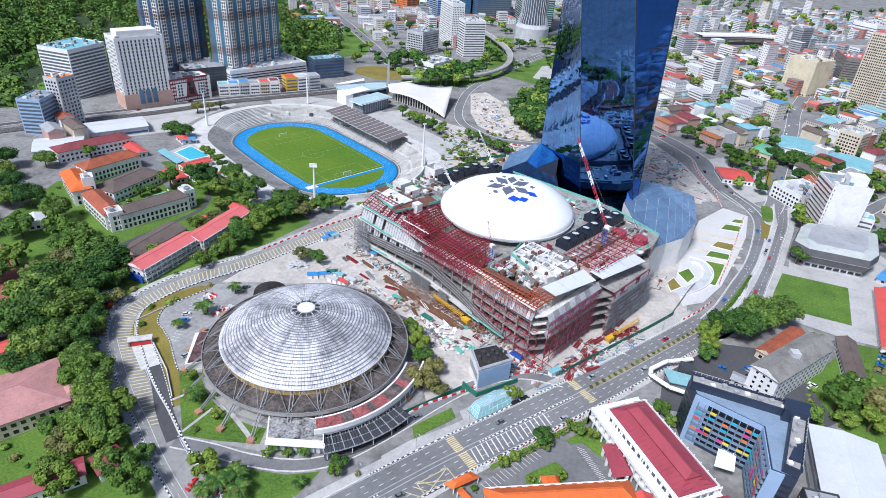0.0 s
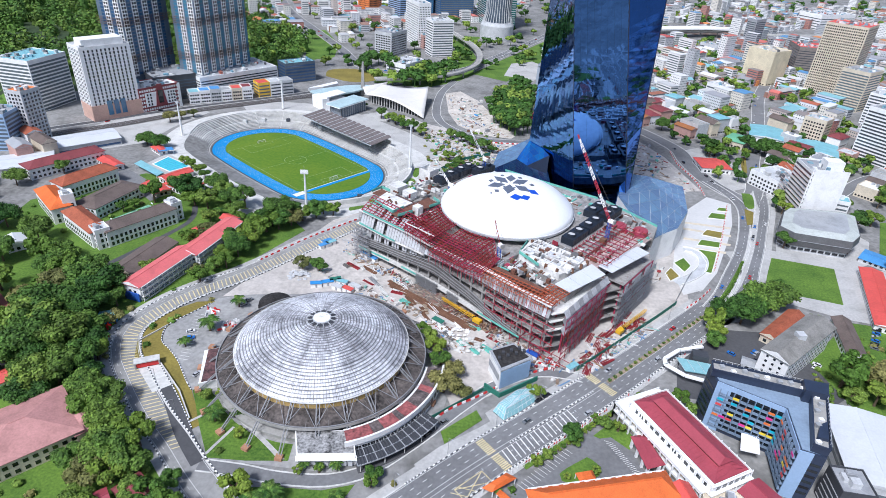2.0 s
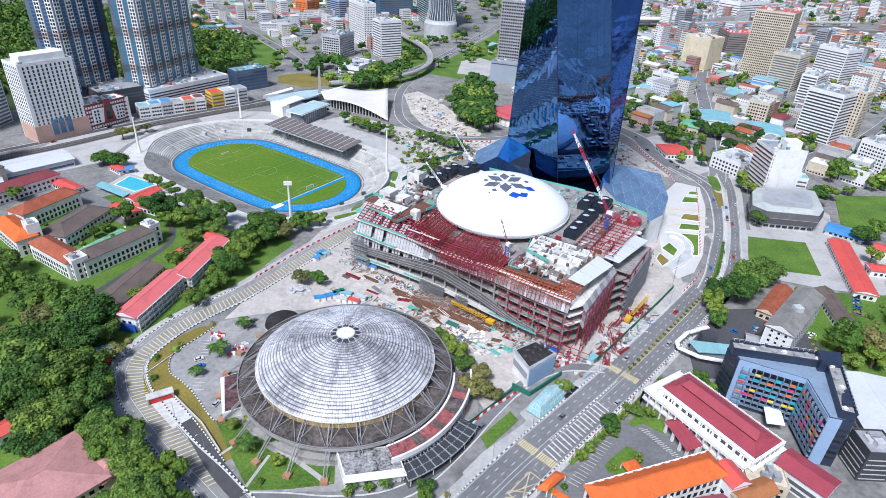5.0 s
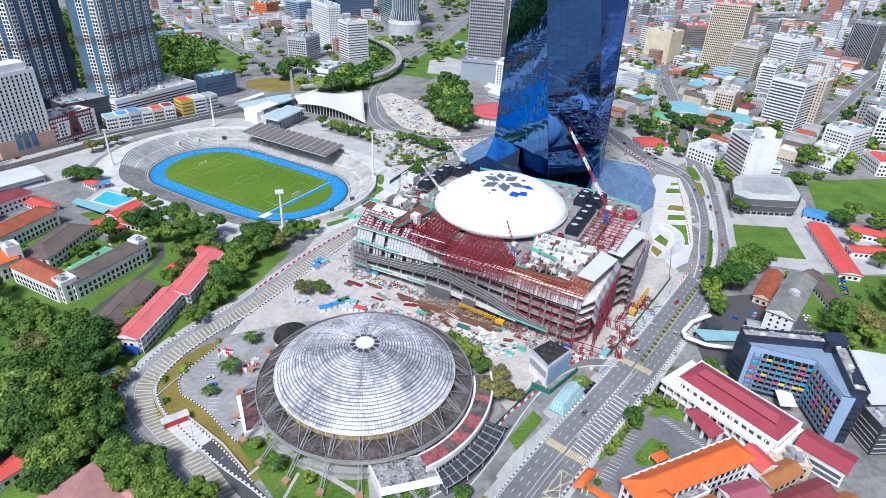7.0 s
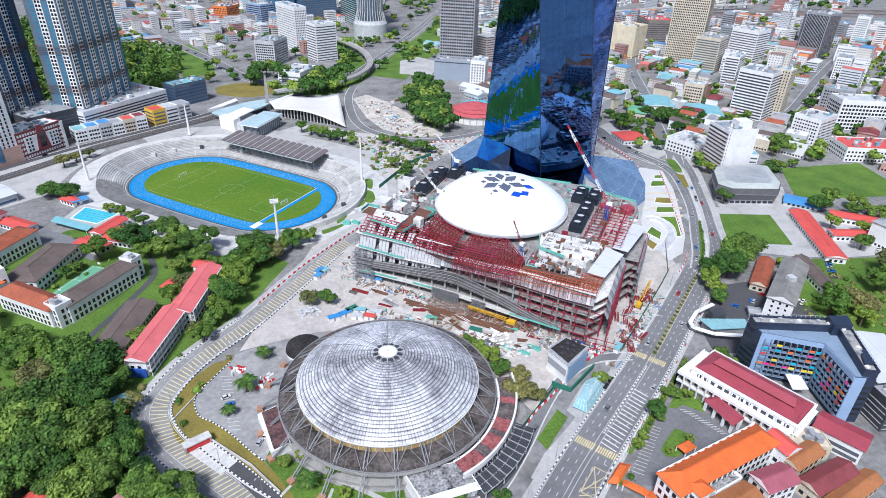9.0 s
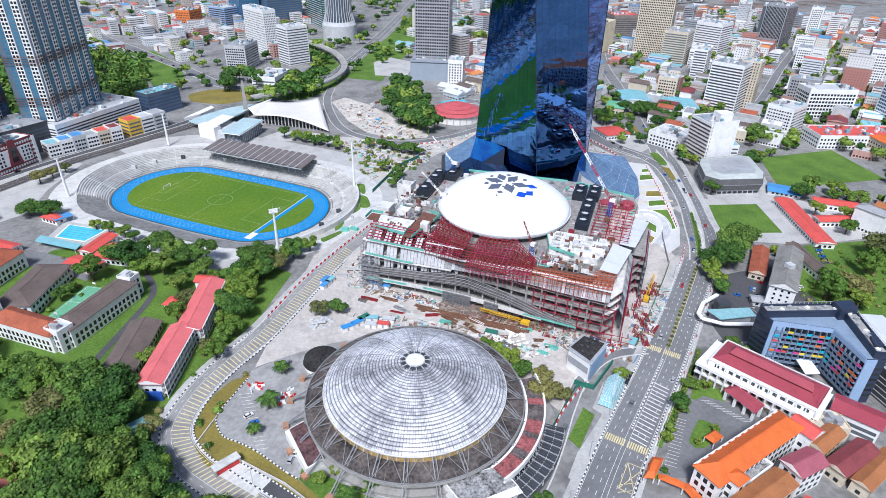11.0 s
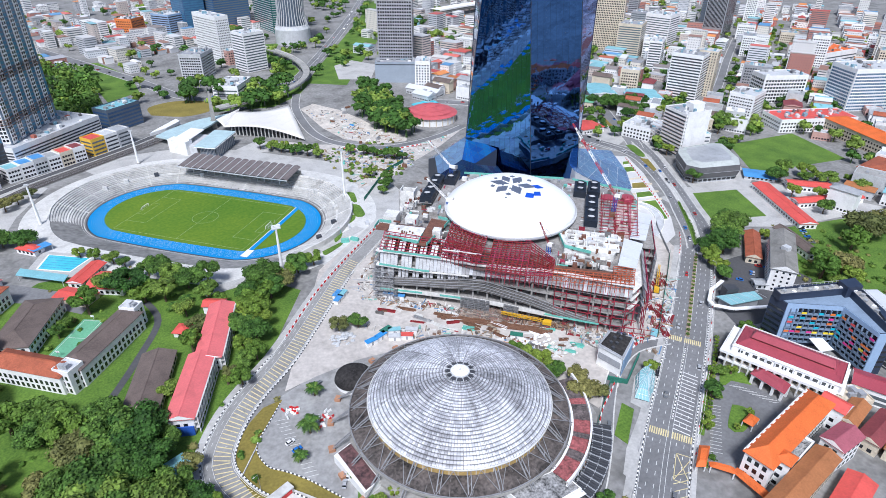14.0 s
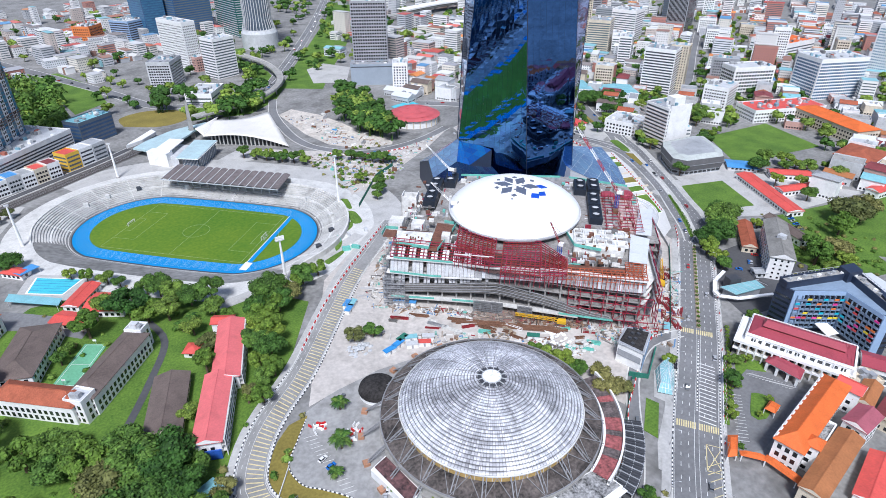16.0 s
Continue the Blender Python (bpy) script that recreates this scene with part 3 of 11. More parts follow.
part("station_roof", Mesh().ribbon(offset(hall_, 13), offset(hall_, -13), 17.0).ribbon(offset(hall_, 13), offset(hall_, 13), 17.0, 14.5).ribbon(offset(hall_, -13), offset(hall_, -13), 14.5, 17.0), WHITE, vd, "broad white station roof")
LANES.append((vl, 12))

# ---- open ground between the roads ----
def mp_(a, b):
    """Plan point in the axes of the building site."""
    return (24.0 + 0.752 * a + 0.659 * b, 8.0 - 0.659 * a + 0.752 * b)



patch("site_ground", [(0, 50), (52, 92), (150, 100), (235, 55), (215, -30), (140, -94), (118, -92), (92, -112), (75, -118), (62, -72), (30, -42), (-8, -38), (-30, -40), (-46, -43)], 0.06, DUST, "pale dusty construction ground with tyre tracks")
patch("trench_ground", [mp_(a, b) for a, b in ((44, -8), (46, 0), (70, 2), (100, -2), (112, -6), (104, -9), (84, -8.2), (63, -9), (52, -10.5))], 0.075, mat("site_mud", (0.20, 0.145, 0.11), 0.95, scale=0.12, fine=0.7, var=0.35, tint=(0.33, 0.26, 0.21), stain=0.3), "brown churned ground along the open front")
patch("arena_apron", [(-50, -46), (-28, -38), (16, -30), (60, -52), (78, -95), (72, -120), (60, -137), (28, -155), (-20, -150), (-38, -112), (-62, -84), (-65, -70), (-58, -58)], 0.04, mat("worn_apron_asphalt", (0.34, 0.335, 0.325), 0.9, scale=0.06, fine=0.5, var=0.25, stain=0.45), "worn grey asphalt apron round the dome arena")
VERGE_IN = [(-50.0, -49.9), (-57.4, -59.3), (-63.8, -67.5), (-65.2, -73.1), (-63.1, -81.7), (-57.4, -87.5), (-50.4, -95.7), (-41.8, -108.9), (-38.0, -113.9)]
VERGE_OUT = [(-48.4, -47.6), (-57.4, -48.8), (-64.4, -54.8), (-70.0, -62.0), (-73.6, -70.6), (-74.2, -82.8), (-71.3, -92.9), (-67.8, -98.7)]
patch("car_park", VERGE_IN + [(-33, -112), (-31, -104), (-33, -86), (-32, -69), (-31, -49)], 0.1, mat("worn_car_park", (0.33, 0.325, 0.315), 0.9, scale=0.06, fine=0.5, var=0.28, stain=0.35), "worn grey car park surface")
patch("verge", VERGE_OUT + [(-60.4, -92.6), (-58.6, -97.0), (-46.0, -113.0), (-36.5, -126.5), (-30.5, -135.5), (-28.0, -133.5), (-34.0, -121.0)] + VERGE_IN[::-1], 0.16, GRASS_DRY, "broad sloping verge of dry yellow-green grass")
patch("lawn_arena", [(-37.5, -114), (-35.5, -109), (-25, -118.6), (-20.2, -125.5), (-14.3, -131.4), (-7.4, -136.2), (0.2, -139.7), (5, -141.2), (11.4, -142), (11.2, -150), (-5, -150.5), (-20, -149.5), (-28, -134), (-34, -121)], 0.2, GRASS, "green lawn with worn paths beside the arena")
vw = thing("verge_wall", -69, -77, 0, "low pale wall across the grass verge", "wall", kind="structure")
part("wall", Mesh().beam((-73.6, -82.4, 0.5), (-64.6, -69.6, 0.5), 0.35, 0.9), CONCRETE_PALE, vw)
patch("lawn_corner", [(-14, -163), (8, -162), (26, -163), (38, -160), (30, -175), (12, -188), (0, -178)], 0.12, GRASS, "green lawn by the junction")
patch("lawn_strip", [(70.5, -133.2), (86.3, -120.5), (88.4, -126), (72, -139.6)], 0.24, GRASS, "trimmed rectangular green lawn")
patch("pavilion_court", [(60, -150), (70, -141), (92, -127), (90, -122), (104, -110), (114, -107), (126, -108), (120, -113), (95, -132), (62, -158)], 0.1, PAVING, "pale paved forecourt of the glass pavilion")
patch("plaza", [(284.9, 116.7), (299.7, 105.6), (285, 70), (268.5, 41), (245, 2), (228, -18), (214, -24), (216, 0), (228, 30), (243, 60), (258, 90)], 0.12, mat("plaza_paving", (0.62, 0.61, 0.59), 0.8, scale=0.05, fine=0.6, var=0.1), "pale grey paved plaza with planting beds")
patch("field_small", [(291, 24), (327, 13), (308, -28), (267, -14)], 0.14, GRASS, "small green playing field with a paved edge")
patch("field_large", [(405.9, 85), (487, 78), (469, 13), (368, 29)], 0.12, GRASS, "large green school field with bare patches")
patch("school_yard", [(-165, 118), (-120, 80), (-128, 66), (-150, 88), (-185, 110)], 0.1, ASPHALT, "grey asphalt school yard")
patch("school_lawn", [(-205, 60), (-150, 112), (-80, 104), (-38, 62), (-16, 34), (-48, -18), (-72, -46), (-92, -76), (-100, -100), (-200, -90)], 0.03, GRASS, "shaded green grounds of the school")
patch("lawn_west", [(-100, -100), (-70, -108), (-25, -164), (-10, -190), (-120, -230), (-200, -150)], 0.03, GRASS, "green garden ground with trees")
patch("running_track", [(-185, -25), (-168, -40), (-132, -72), (-134, -82), (-150, -75), (-195, -40)], 0.12, TRACK_RED, "faded red running track")
patch("hotel_yard", [(205, -55), (262, -58), (290, -90), (240, -118), (180, -108), (186, -90)], 0.05, ASPHALT_DARK, "dark asphalt yard with parked cars")
patch("lawn_east", [(258, -80), (300, -45), (330, -70), (300, -130), (262, -120)], 0.08, GRASS, "rough green grass behind the white house")
patch("mission_car_park", [(95, -163), (134, -131), (146, -130), (152, -154), (118, -165), (104, -167)], 0.08, ASPHALT, "grey asphalt car park with a round island")
patch("island_lawn", [(129.5, -144.4), (132.9, -147.5), (132.6, -153.0), (120.5, -157.5), (116.8, -152.9)], 0.3, GRASS, "small kerbed lawn island", rounded=2)
patch("mission_lawn", [(147.2, -122.9), (134.8, -133), (137.2, -134.4), (142.2, -133.5), (148.2, -139.9), (152.9, -134.8)], 0.2, GRASS, "planted lawn strip before the crimson-roofed hall")
patch("avenue_hedge", [(141, -121.5), (142.2, -123), (104, -151.2), (102.7, -149.6)], 0.25, GRASS, "narrow planted strip behind the avenue fence")
for i, q in enumerate((((287, 98), (293, 97), (291, 91), (282, 92)), ((277, 88), (288, 86), (283, 77), (270, 79)), ((262, 60), (272, 57), (267, 47), (255, 52)), ((252, 45), (264, 42), (260, 34), (246, 37)), ((244, 31), (256, 28), (249, 15), (241, 1), (237, 2), (243, 13)), ((230, 19), (231, 9), (224, 1), (221, 12)), ((217, 6), (219, -4), (211, -10), (211, -1)))):
    bed = patch("planting_bed", q, 0.3, GRASS_DRY if i in (2, 6) else GRASS, "stepped planting bed with low grass", "planting bed")
    ring_ = [(x, y) for x, y in q] + [q[0]]
    for a, b in zip(ring_, ring_[1:]):
        part("bed_kerb", Mesh().beam((*a, 0.3), (*b, 0.3), 0.35, 0.5), WHITE, bed)
for i, (p, q) in enumerate((((244, 61), (276, 52)), ((250, 70), (281, 64)), ((240, 46), (270, 39)), ((236, 33), (262, 28)))):
    patch("plaza_step", [(p[0] - 0.8, p[1] - 1.4), (q[0] - 0.8, q[1] - 1.4), (q[0] + 0.8, q[1] + 1.2), (p[0] + 0.8, p[1] + 1.2)], 0.26 + 0.01 * i, CREAM, "sandy paved path between planting beds", "path")
ramp_ = smooth_line([(234, 30), (240, 28), (242, 18), (237, 6), (227, -4), (214, -12)], 2.0)
ramp = solo("curved_ramp", Mesh().ribbon(offset(ramp_, 2.8), offset(ramp_, -2.8), 0.36), PALE_GREY, "pale grey curved pedestrian ramp on the plaza", "ramp", kind="structure")
for sgn in (2.9, -2.9):
    m_ = Mesh()
    o_ = offset(ramp_, sgn)
    for a, b in zip(o_, o_[1:]):
        m_.beam((a[0], a[1], 0.6), (b[0], b[1], 0.6), 0.3, 1.2)
    part("ramp_wall", m_, WHITE, ramp, kind="stuff")
patch("site_north", [(64, 150), (95, 158), (128, 182), (165, 205), (205, 236), (200, 242), (142, 214), (105, 220), (78, 252), (60, 262), (40, 282), (28, 278), (58, 232), (74, 190)], 0.07, DUST, "pale dusty building ground behind the tower")
patch("excavation", [(82, 372), (84, 300), (92, 262), (112, 236), (142, 230), (150, 244), (134, 268), (128, 310), (118, 350), (100, 384)], 0.09, mat("sandy_earth", (0.58, 0.53, 0.47), 0.95, scale=0.06, fine=0.4, var=0.3, stain=0.3), "sandy excavated ground with heaps")
patch("ramp_park", [(58, 392), (96, 424), (122, 470), (131, 560), (122, 650), (150, 720), (84, 720), (98, 640), (108, 560), (98, 508), (40, 462), (-4, 448), (-2, 402)], 0.05, GRASS, "green planted ground round the rail curve")
patch("highway_verge", [(118, 470), (160, 548), (240, 690), (340, 868), (440, 1070), (500, 1070), (390, 850), (290, 660), (205, 520), (160, 440)], 0.055, GRASS, "green verge beside the highway")
patch("bus_park", [(160, 470), (196, 452), (232, 520), (210, 560), (178, 540)], 0.1, PAVING, "pale car park with rows of vehicles")
patch("station_plaza", [(-20, 268), (20, 296), (52, 250), (60, 236), (30, 262), (4, 262)], 0.1, PAVING, "pale stepped plaza behind the grandstand")
patch("rail_verge", [(-250, 165), (-228, 225), (-172, 280), (-150, 262), (-168, 215), (-175, 175), (-225, 140)], 0.045, PAVING, "pale ground between rail line and stadium")
patch("bend_verge", [(306, 128), (330, 140), (345, 180), (330, 235), (306, 222), (305, 170)], 0.07, PAVING, "pale paved ground between the curved roads")
patch("hedge_strip", [(354.6, 209), (360, 210), (344, 172), (338, 169)], 0.3, GRASS_DRY, "yellow-green hedge strip beside the road", "hedge")
for q in ([(52.8, 147.6), (57.9, 145.0), (54.4, 128.5), (51.3, 132.3)], [(50.0, 126.4), (53.9, 122.2), (52.1, 106.2), (46.4, 105.1), (45.4, 111.8)], [(31.4, 99.2), (44.8, 110.0), (43.0, 102.9), (32.9, 96.5)], [(23.3, 90.3), (28.7, 89.3), (25.3, 82.1), (19.8, 77.9)], [(8.6, 70.2), (23.2, 76.1), (22.8, 72.9), (9.2, 65.1)]):
    patch("stadium_lawn", q, 0.26, GRASS, "small lawn strip between stadium and street", rounded=2)
patch("tower_yard", [(205, 110), (285, 128), (280, 200), (262, 262), (215, 238), (195, 150)], 0.075, DUST, "pale building yard behind the tower")
patch("school_paving", [(262, 30), (296, 34), (362, 12), (400, -60), (330, -50), (300, -42), (262, -22)], 0.06, PAVING, "grey school paving")
patch("east_lawn", [(300, -45), (420, -70), (440, -130), (330, -140), (296, -100)], 0.05, GRASS, "rough green ground with sparse trees")
BUILT += [[(-100, 118), (-75, 60), (0, 55), (52, 92), (60, 130), (60, 230), (-30, 320), (-120, 320), (-175, 240), (-165, 180)],
          [(-46, -43), (0, 50), (52, 92), (95, 150), (140, 190), (230, 200), (300, 118), (255, 0), (140, -94), (90, -140), (20, -170), (-40, -130), (-72, -80)]]


# ---- one kind of city building ----
def building(name, label, category, left, corner, right, h, wall, roof, style="flat", storey=3.4, pane=(1.7, 1.7), gap=1.5, glass=None, z0=0.0, group="", ribbon=False, single=False, plant=True, sill=0.95, overhang=0.7, rise=None, podium=None, take=True, bare=()):
    c, e1, e2, a, b = frame_of(left, corner, right)
    glass = glass or (GLASS_SOFT if ribbon else GLASS_DARK)

    def T(u, v, z):
        q = c + e1 * u + e2 * v
        return (q.x, q.y, z0 + z)

    ctr = c + e1 * a / 2 + e2 * b / 2
    ob = thing(name, ctr.x, ctr.y, z0, label, category, group)
    if take:
        BUILT.append([T(u, v, 0)[:2] for u, v in ((-3, -3), (a + 3, -3), (a + 3, b + 3), (-3, b + 3))])
    quad = lambda u0, v0, u1, v1: [T(u, v, 0)[:2] for u, v in ((u0, v0), (u1, v0), (u1, v1), (u0, v1))]  # noqa: E731
    part("wall", Mesh().prism(quad(0, 0, a, b), z0, z0 + h), wall, ob)
    if style == "flat":
        par = Mesh()
        for u0, v0, u1, v1 in ((0, 0, a, 0.35), (0, b - 0.35, a, b), (0, 0.35, 0.35, b - 0.35), (a - 0.35, 0.35, a, b - 0.35)):
            par.prism(quad(u0, v0, u1, v1), z0 + h, z0 + h + 0.9)
        part("parapet", par, wall, ob)
        top = part("roof", Mesh().prism(quad(0.36, 0.36, a - 0.36, b - 0.36), z0 + h, z0 + h + 0.12), roof, ob)
        rng = random.Random(int(a * 10 + b * 100))
        far_off = ctr.y > 140 or ctr.x > 330 or ctr.x < -180
        boxes = Mesh()
        for _ in range((4 + int(a * b / 90)) if plant else 0 if plant is None else 2):
            u, v, w, d = rng.uniform(1.5, max(1.6, a - 5)), rng.uniform(1.5, max(1.6, b - 5)), rng.uniform(1.5, 4), rng.uniform(1.5, 3.5)
            if far_off:
                boxes.prism(quad(u, v, min(u + w, a - 1), min(v + d, b - 1)), z0 + h + 0.12, z0 + h + rng.uniform(0.8, 3.2))
            else:
                part("rooftop_plant", Mesh().prism(quad(u, v, min(u + w, a - 1), min(v + d, b - 1)), z0 + h + 0.12, z0 + h + rng.uniform(1.2, 3.0)), rng.choice((PALE_GREY, ZINC, GREY_PAINT)), top)
        if boxes.f:
            part("rooftop_plant", boxes, ROOF_CLUTTER, top, kind="stuff")
    else:
        o, k = overhang, (rise or min(a, b) * 0.28)
        m = Mesh()
        long_u = a >= b
        E = [(-o, -o), (a + o, -o), (a + o, b + o), (-o, b + o)]
        if style == "gable":
            r = [(-o, b / 2), (a + o, b / 2)] if long_u else [(a / 2, -o), (a / 2, b + o)]
        else:
            r = [(b / 2, b / 2), (a - b / 2, b / 2)] if long_u else [(a / 2, a / 2), (a / 2, b - a / 2)]
        lo, hi = [T(*p, h) for p in E], [T(*p, h + k) for p in r]
        lo2, hi2 = [T(*p, h - 0.3) for p in E], [T(*p, h + k - 0.3) for p in r]
        vs = lo + hi + lo2 + hi2
        F = [(0, 1, 5, 4), (2, 3, 4, 5), (3, 0, 4), (1, 2, 5)] if long_u else [(1, 2, 5, 4), (3, 0, 4, 5), (0, 1, 4), (2, 3, 5)]
        if style == "gable":
            G = F[:2]
            for g_ in F[2:]:
                pts_ = (lo + hi)
                part("gable", Mesh().add([pts_[i] for i in g_], [tuple(range(len(g_)))]), wall, ob)
        else:
            G = F
        m.add(vs, G + [tuple(6 + i for i in q[::-1]) for q in G] + [(i, 6 + i, 6 + (i + 1) % 4, (i + 1) % 4) for i in range(4)])
        top = part("roof", m, roof, ob)
        part("ridge", Mesh().beam(hi[0], hi[1], 0.5, 0.25), roof, top)
    row, pieces = Mesh(), []
    pw, ph = pane
    for side, (ln, f) in enumerate(((a, lambda s, d, z: T(s, -d, z)), (b, lambda s, d, z: T(a + d, s, z)), (a, lambda s, d, z: T(a - s, b + d, z)), (b, lambda s, d, z: T(-d, b - s, z)))):
        if side in bare or ln < pw + 1:
            continue
        cnt = 1 if ribbon else max(1, int((ln - 1.0) / (pw + gap)))
        w = ln - 1.6 if ribbon else pw
        st = (ln - cnt * w - (cnt - 1) * gap) / 2
        for i in range(cnt):
            s0 = st + i * (w + gap)
            s1 = s0 + w
            if single:
                pieces.append(len(row.f))
            row.add([f(s0, 0.07, sill), f(s1, 0.07, sill), f(s1, 0.07, sill + ph), f(s0, 0.07, sill + ph), f(s0, -0.1, sill), f(s1, -0.1, sill), f(s1, -0.1, sill + ph), f(s0, -0.1, sill + ph)],
                    [(0, 1, 2, 3)] if ctr.y > 330 or ctr.x > 440 else [(0, 1, 2, 3), (0, 4, 5, 1), (1, 5, 6, 2), (2, 6, 7, 3), (3, 7, 4, 0)])
    levels = max(1, int((h - 0.4) / storey))
    if single:
        for k in range(len(row.v) // 8):
            one = Mesh().add(row.v[8 * k:8 * k + 8], [(0, 1, 2, 3), (0, 4, 5, 1), (1, 5, 6, 2), (2, 6, 7, 3), (3, 7, 4, 0)]).make("window", glass)
            for i in range(levels):
                part("window", one, glass, ob).matrix_basis = pose(0, 0, i * storey)
    elif row.f:
        whole = Mesh()
        for i in range(levels):
            whole.add([(x, y, z + i * storey) for x, y, z in row.v], row.f)
        part("glazing", whole, glass, ob, kind="stuff")
    return ob

# ---- dome arena ----
AX, AY = 16.6, -94.6


def polar(r, a, z):
    return (AX + r * math.cos(radians(a)), AY + r * math.sin(radians(a)), z)


def dome_z(r):
    """Height of the arena roof at a distance from its middle."""
    R = (38.6 ** 2 + 13.0 ** 2) / 26.0
    return 27.2 - R + math.sqrt(R * R - r * r)


def shell_material():
    m = bpy.data.materials.new("weathered_aluminium_shell")
    m.use_nodes = True
    n, k = m.node_tree.nodes, m.node_tree.links
    b = n["Principled BSDF"]
    b.inputs["Roughness"].default_value, b.inputs["Metallic"].default_value = 0.55, 0.15
    uv = n.new("ShaderNodeUVMap")
    fl = n.new("ShaderNodeVectorMath")
    fl.operation = "FLOOR"
    k.new(uv.outputs[0], fl.inputs[0])
    wn_ = n.new("ShaderNodeTexWhiteNoise")
    k.new(fl.outputs[0], wn_.inputs["Vector"])
    mp = n.new("ShaderNodeMapping")
    mp.inputs["Scale"].default_value = (0.035, 0.75, 1)
    k.new(uv.outputs[0], mp.inputs["Vector"])
    ns = n.new("ShaderNodeTexNoise")
    ns.inputs["Scale"].default_value, ns.inputs["Detail"].default_value = 1.3, 5
    k.new(mp.outputs[0], ns.inputs["Vector"])
    tc = n.new("ShaderNodeTexCoord")
    n2 = n.new("ShaderNodeTexNoise")
    n2.inputs["Scale"].default_value, n2.inputs["Detail"].default_value = 0.045, 3
    k.new(tc.outputs["Object"], n2.inputs["Vector"])
    wm = n.new("ShaderNodeMapping")
    wm.inputs["Scale"].default_value = (0.045, 0.03, 1)
    k.new(uv.outputs[0], wm.inputs["Vector"])
    wedge = n.new("ShaderNodeTexNoise")
    wedge.inputs["Scale"].default_value, wedge.inputs["Detail"].default_value = 1.6, 2
    k.new(wm.outputs[0], wedge.inputs["Vector"])
    a1, a2, a3 = n.new("ShaderNodeMath"), n.new("ShaderNodeMath"), n.new("ShaderNodeMath")
    a1.operation = a2.operation = a3.operation = "MULTIPLY_ADD"
    a3.inputs[1].default_value = 1.35
    a1.inputs[1].default_value = 0.36
    k.new(wn_.outputs["Value"], a1.inputs[0])
    k.new(ns.outputs["Fac"], a1.inputs[2])
    a2.inputs[1].default_value = 0.9
    k.new(n2.outputs["Fac"], a2.inputs[0])
    k.new(a1.outputs[0], a3.inputs[2])
    k.new(wedge.outputs["Fac"], a3.inputs[0])
    k.new(a3.outputs[0], a2.inputs[2])
    cr = n.new("ShaderNodeValToRGB")
    mr = n.new("ShaderNodeMapRange")
    mr.inputs["From Min"].default_value, mr.inputs["From Max"].default_value = 1.3, 2.2
    k.new(a2.outputs[0], mr.inputs["Value"])
    k.new(mr.outputs[0], cr.inputs[0])
    e = cr.color_ramp.elements
    e[0].position, e[0].color = 0.08, (0.17, 0.17, 0.18, 1)
    e[1].position, e[1].color = 0.92, (0.66, 0.66, 0.685, 1)
    q = cr.color_ramp.elements.new(0.48)
    q.color = (0.38, 0.38, 0.40, 1)
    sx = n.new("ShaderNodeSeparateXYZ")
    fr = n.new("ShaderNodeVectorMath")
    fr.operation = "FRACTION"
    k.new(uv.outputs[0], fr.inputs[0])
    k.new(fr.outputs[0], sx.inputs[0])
    # each ring is darker at its inner edge, each sheet along one side
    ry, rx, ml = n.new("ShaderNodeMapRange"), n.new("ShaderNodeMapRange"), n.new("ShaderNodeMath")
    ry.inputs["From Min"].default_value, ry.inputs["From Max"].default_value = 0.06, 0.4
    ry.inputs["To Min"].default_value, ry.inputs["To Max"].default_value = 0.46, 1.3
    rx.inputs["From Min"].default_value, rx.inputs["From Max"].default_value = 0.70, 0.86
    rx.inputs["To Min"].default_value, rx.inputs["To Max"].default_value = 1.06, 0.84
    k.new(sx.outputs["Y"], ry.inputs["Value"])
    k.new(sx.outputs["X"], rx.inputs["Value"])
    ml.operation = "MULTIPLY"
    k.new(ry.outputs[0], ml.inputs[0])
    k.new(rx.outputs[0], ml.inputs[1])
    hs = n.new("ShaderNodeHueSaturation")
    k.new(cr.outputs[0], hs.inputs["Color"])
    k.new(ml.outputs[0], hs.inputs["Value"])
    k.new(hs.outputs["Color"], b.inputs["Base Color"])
    return m


arena = thing("dome_arena", AX, AY, 0, "round arena with a weathered grey metal dome on slanted struts", "arena")
NS, NR = 180, 27
vs, fs, uvs = [], [], []
for i in range(NR):
    r0, r1 = 3.4 + (38.6 - 3.4) * i / NR, 3.4 + (38.6 - 3.4) * (i + 0.93) / NR
    step = 2 if r1 < 14 else 1
    for j in range(0, NS, step):
        o = len(vs)
        a0, a1 = 360 * j / NS - 98.8, 360 * (j + step * 0.955) / NS - 98.8
        vs += [polar(r0, a0, dome_z(r0) + 0.04), polar(r0, a1, dome_z(r0) + 0.04), polar(r1, a1, dome_z(r1) + 0.18), polar(r1, a0, dome_z(r1) + 0.18), polar(r1, a0, dome_z(r1)), polar(r1, a1, dome_z(r1))]
        fs += [(o, o + 3, o + 2, o + 1), (o + 3, o + 4, o + 5, o + 2)]
        uvs += [(j, i), (j, i + 0.99), (j + 0.99, i + 0.99), (j + 0.99, i), (j, i + 0.99), (j, i + 0.99), (j + 0.99, i + 0.99), (j + 0.99, i + 0.99)]
# near-black backing: the shade in the gaps between sheets is put into its colour
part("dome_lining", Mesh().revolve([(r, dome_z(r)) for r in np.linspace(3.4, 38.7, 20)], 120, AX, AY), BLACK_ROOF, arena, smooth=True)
me = bpy.data.meshes.new("dome_shell")
me.from_pydata(vs, [], fs)
lay = me.uv_layers.new(name="UVMap")
lay.data.foreach_set("uv", [c for q in uvs for c in q])
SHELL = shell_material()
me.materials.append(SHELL)
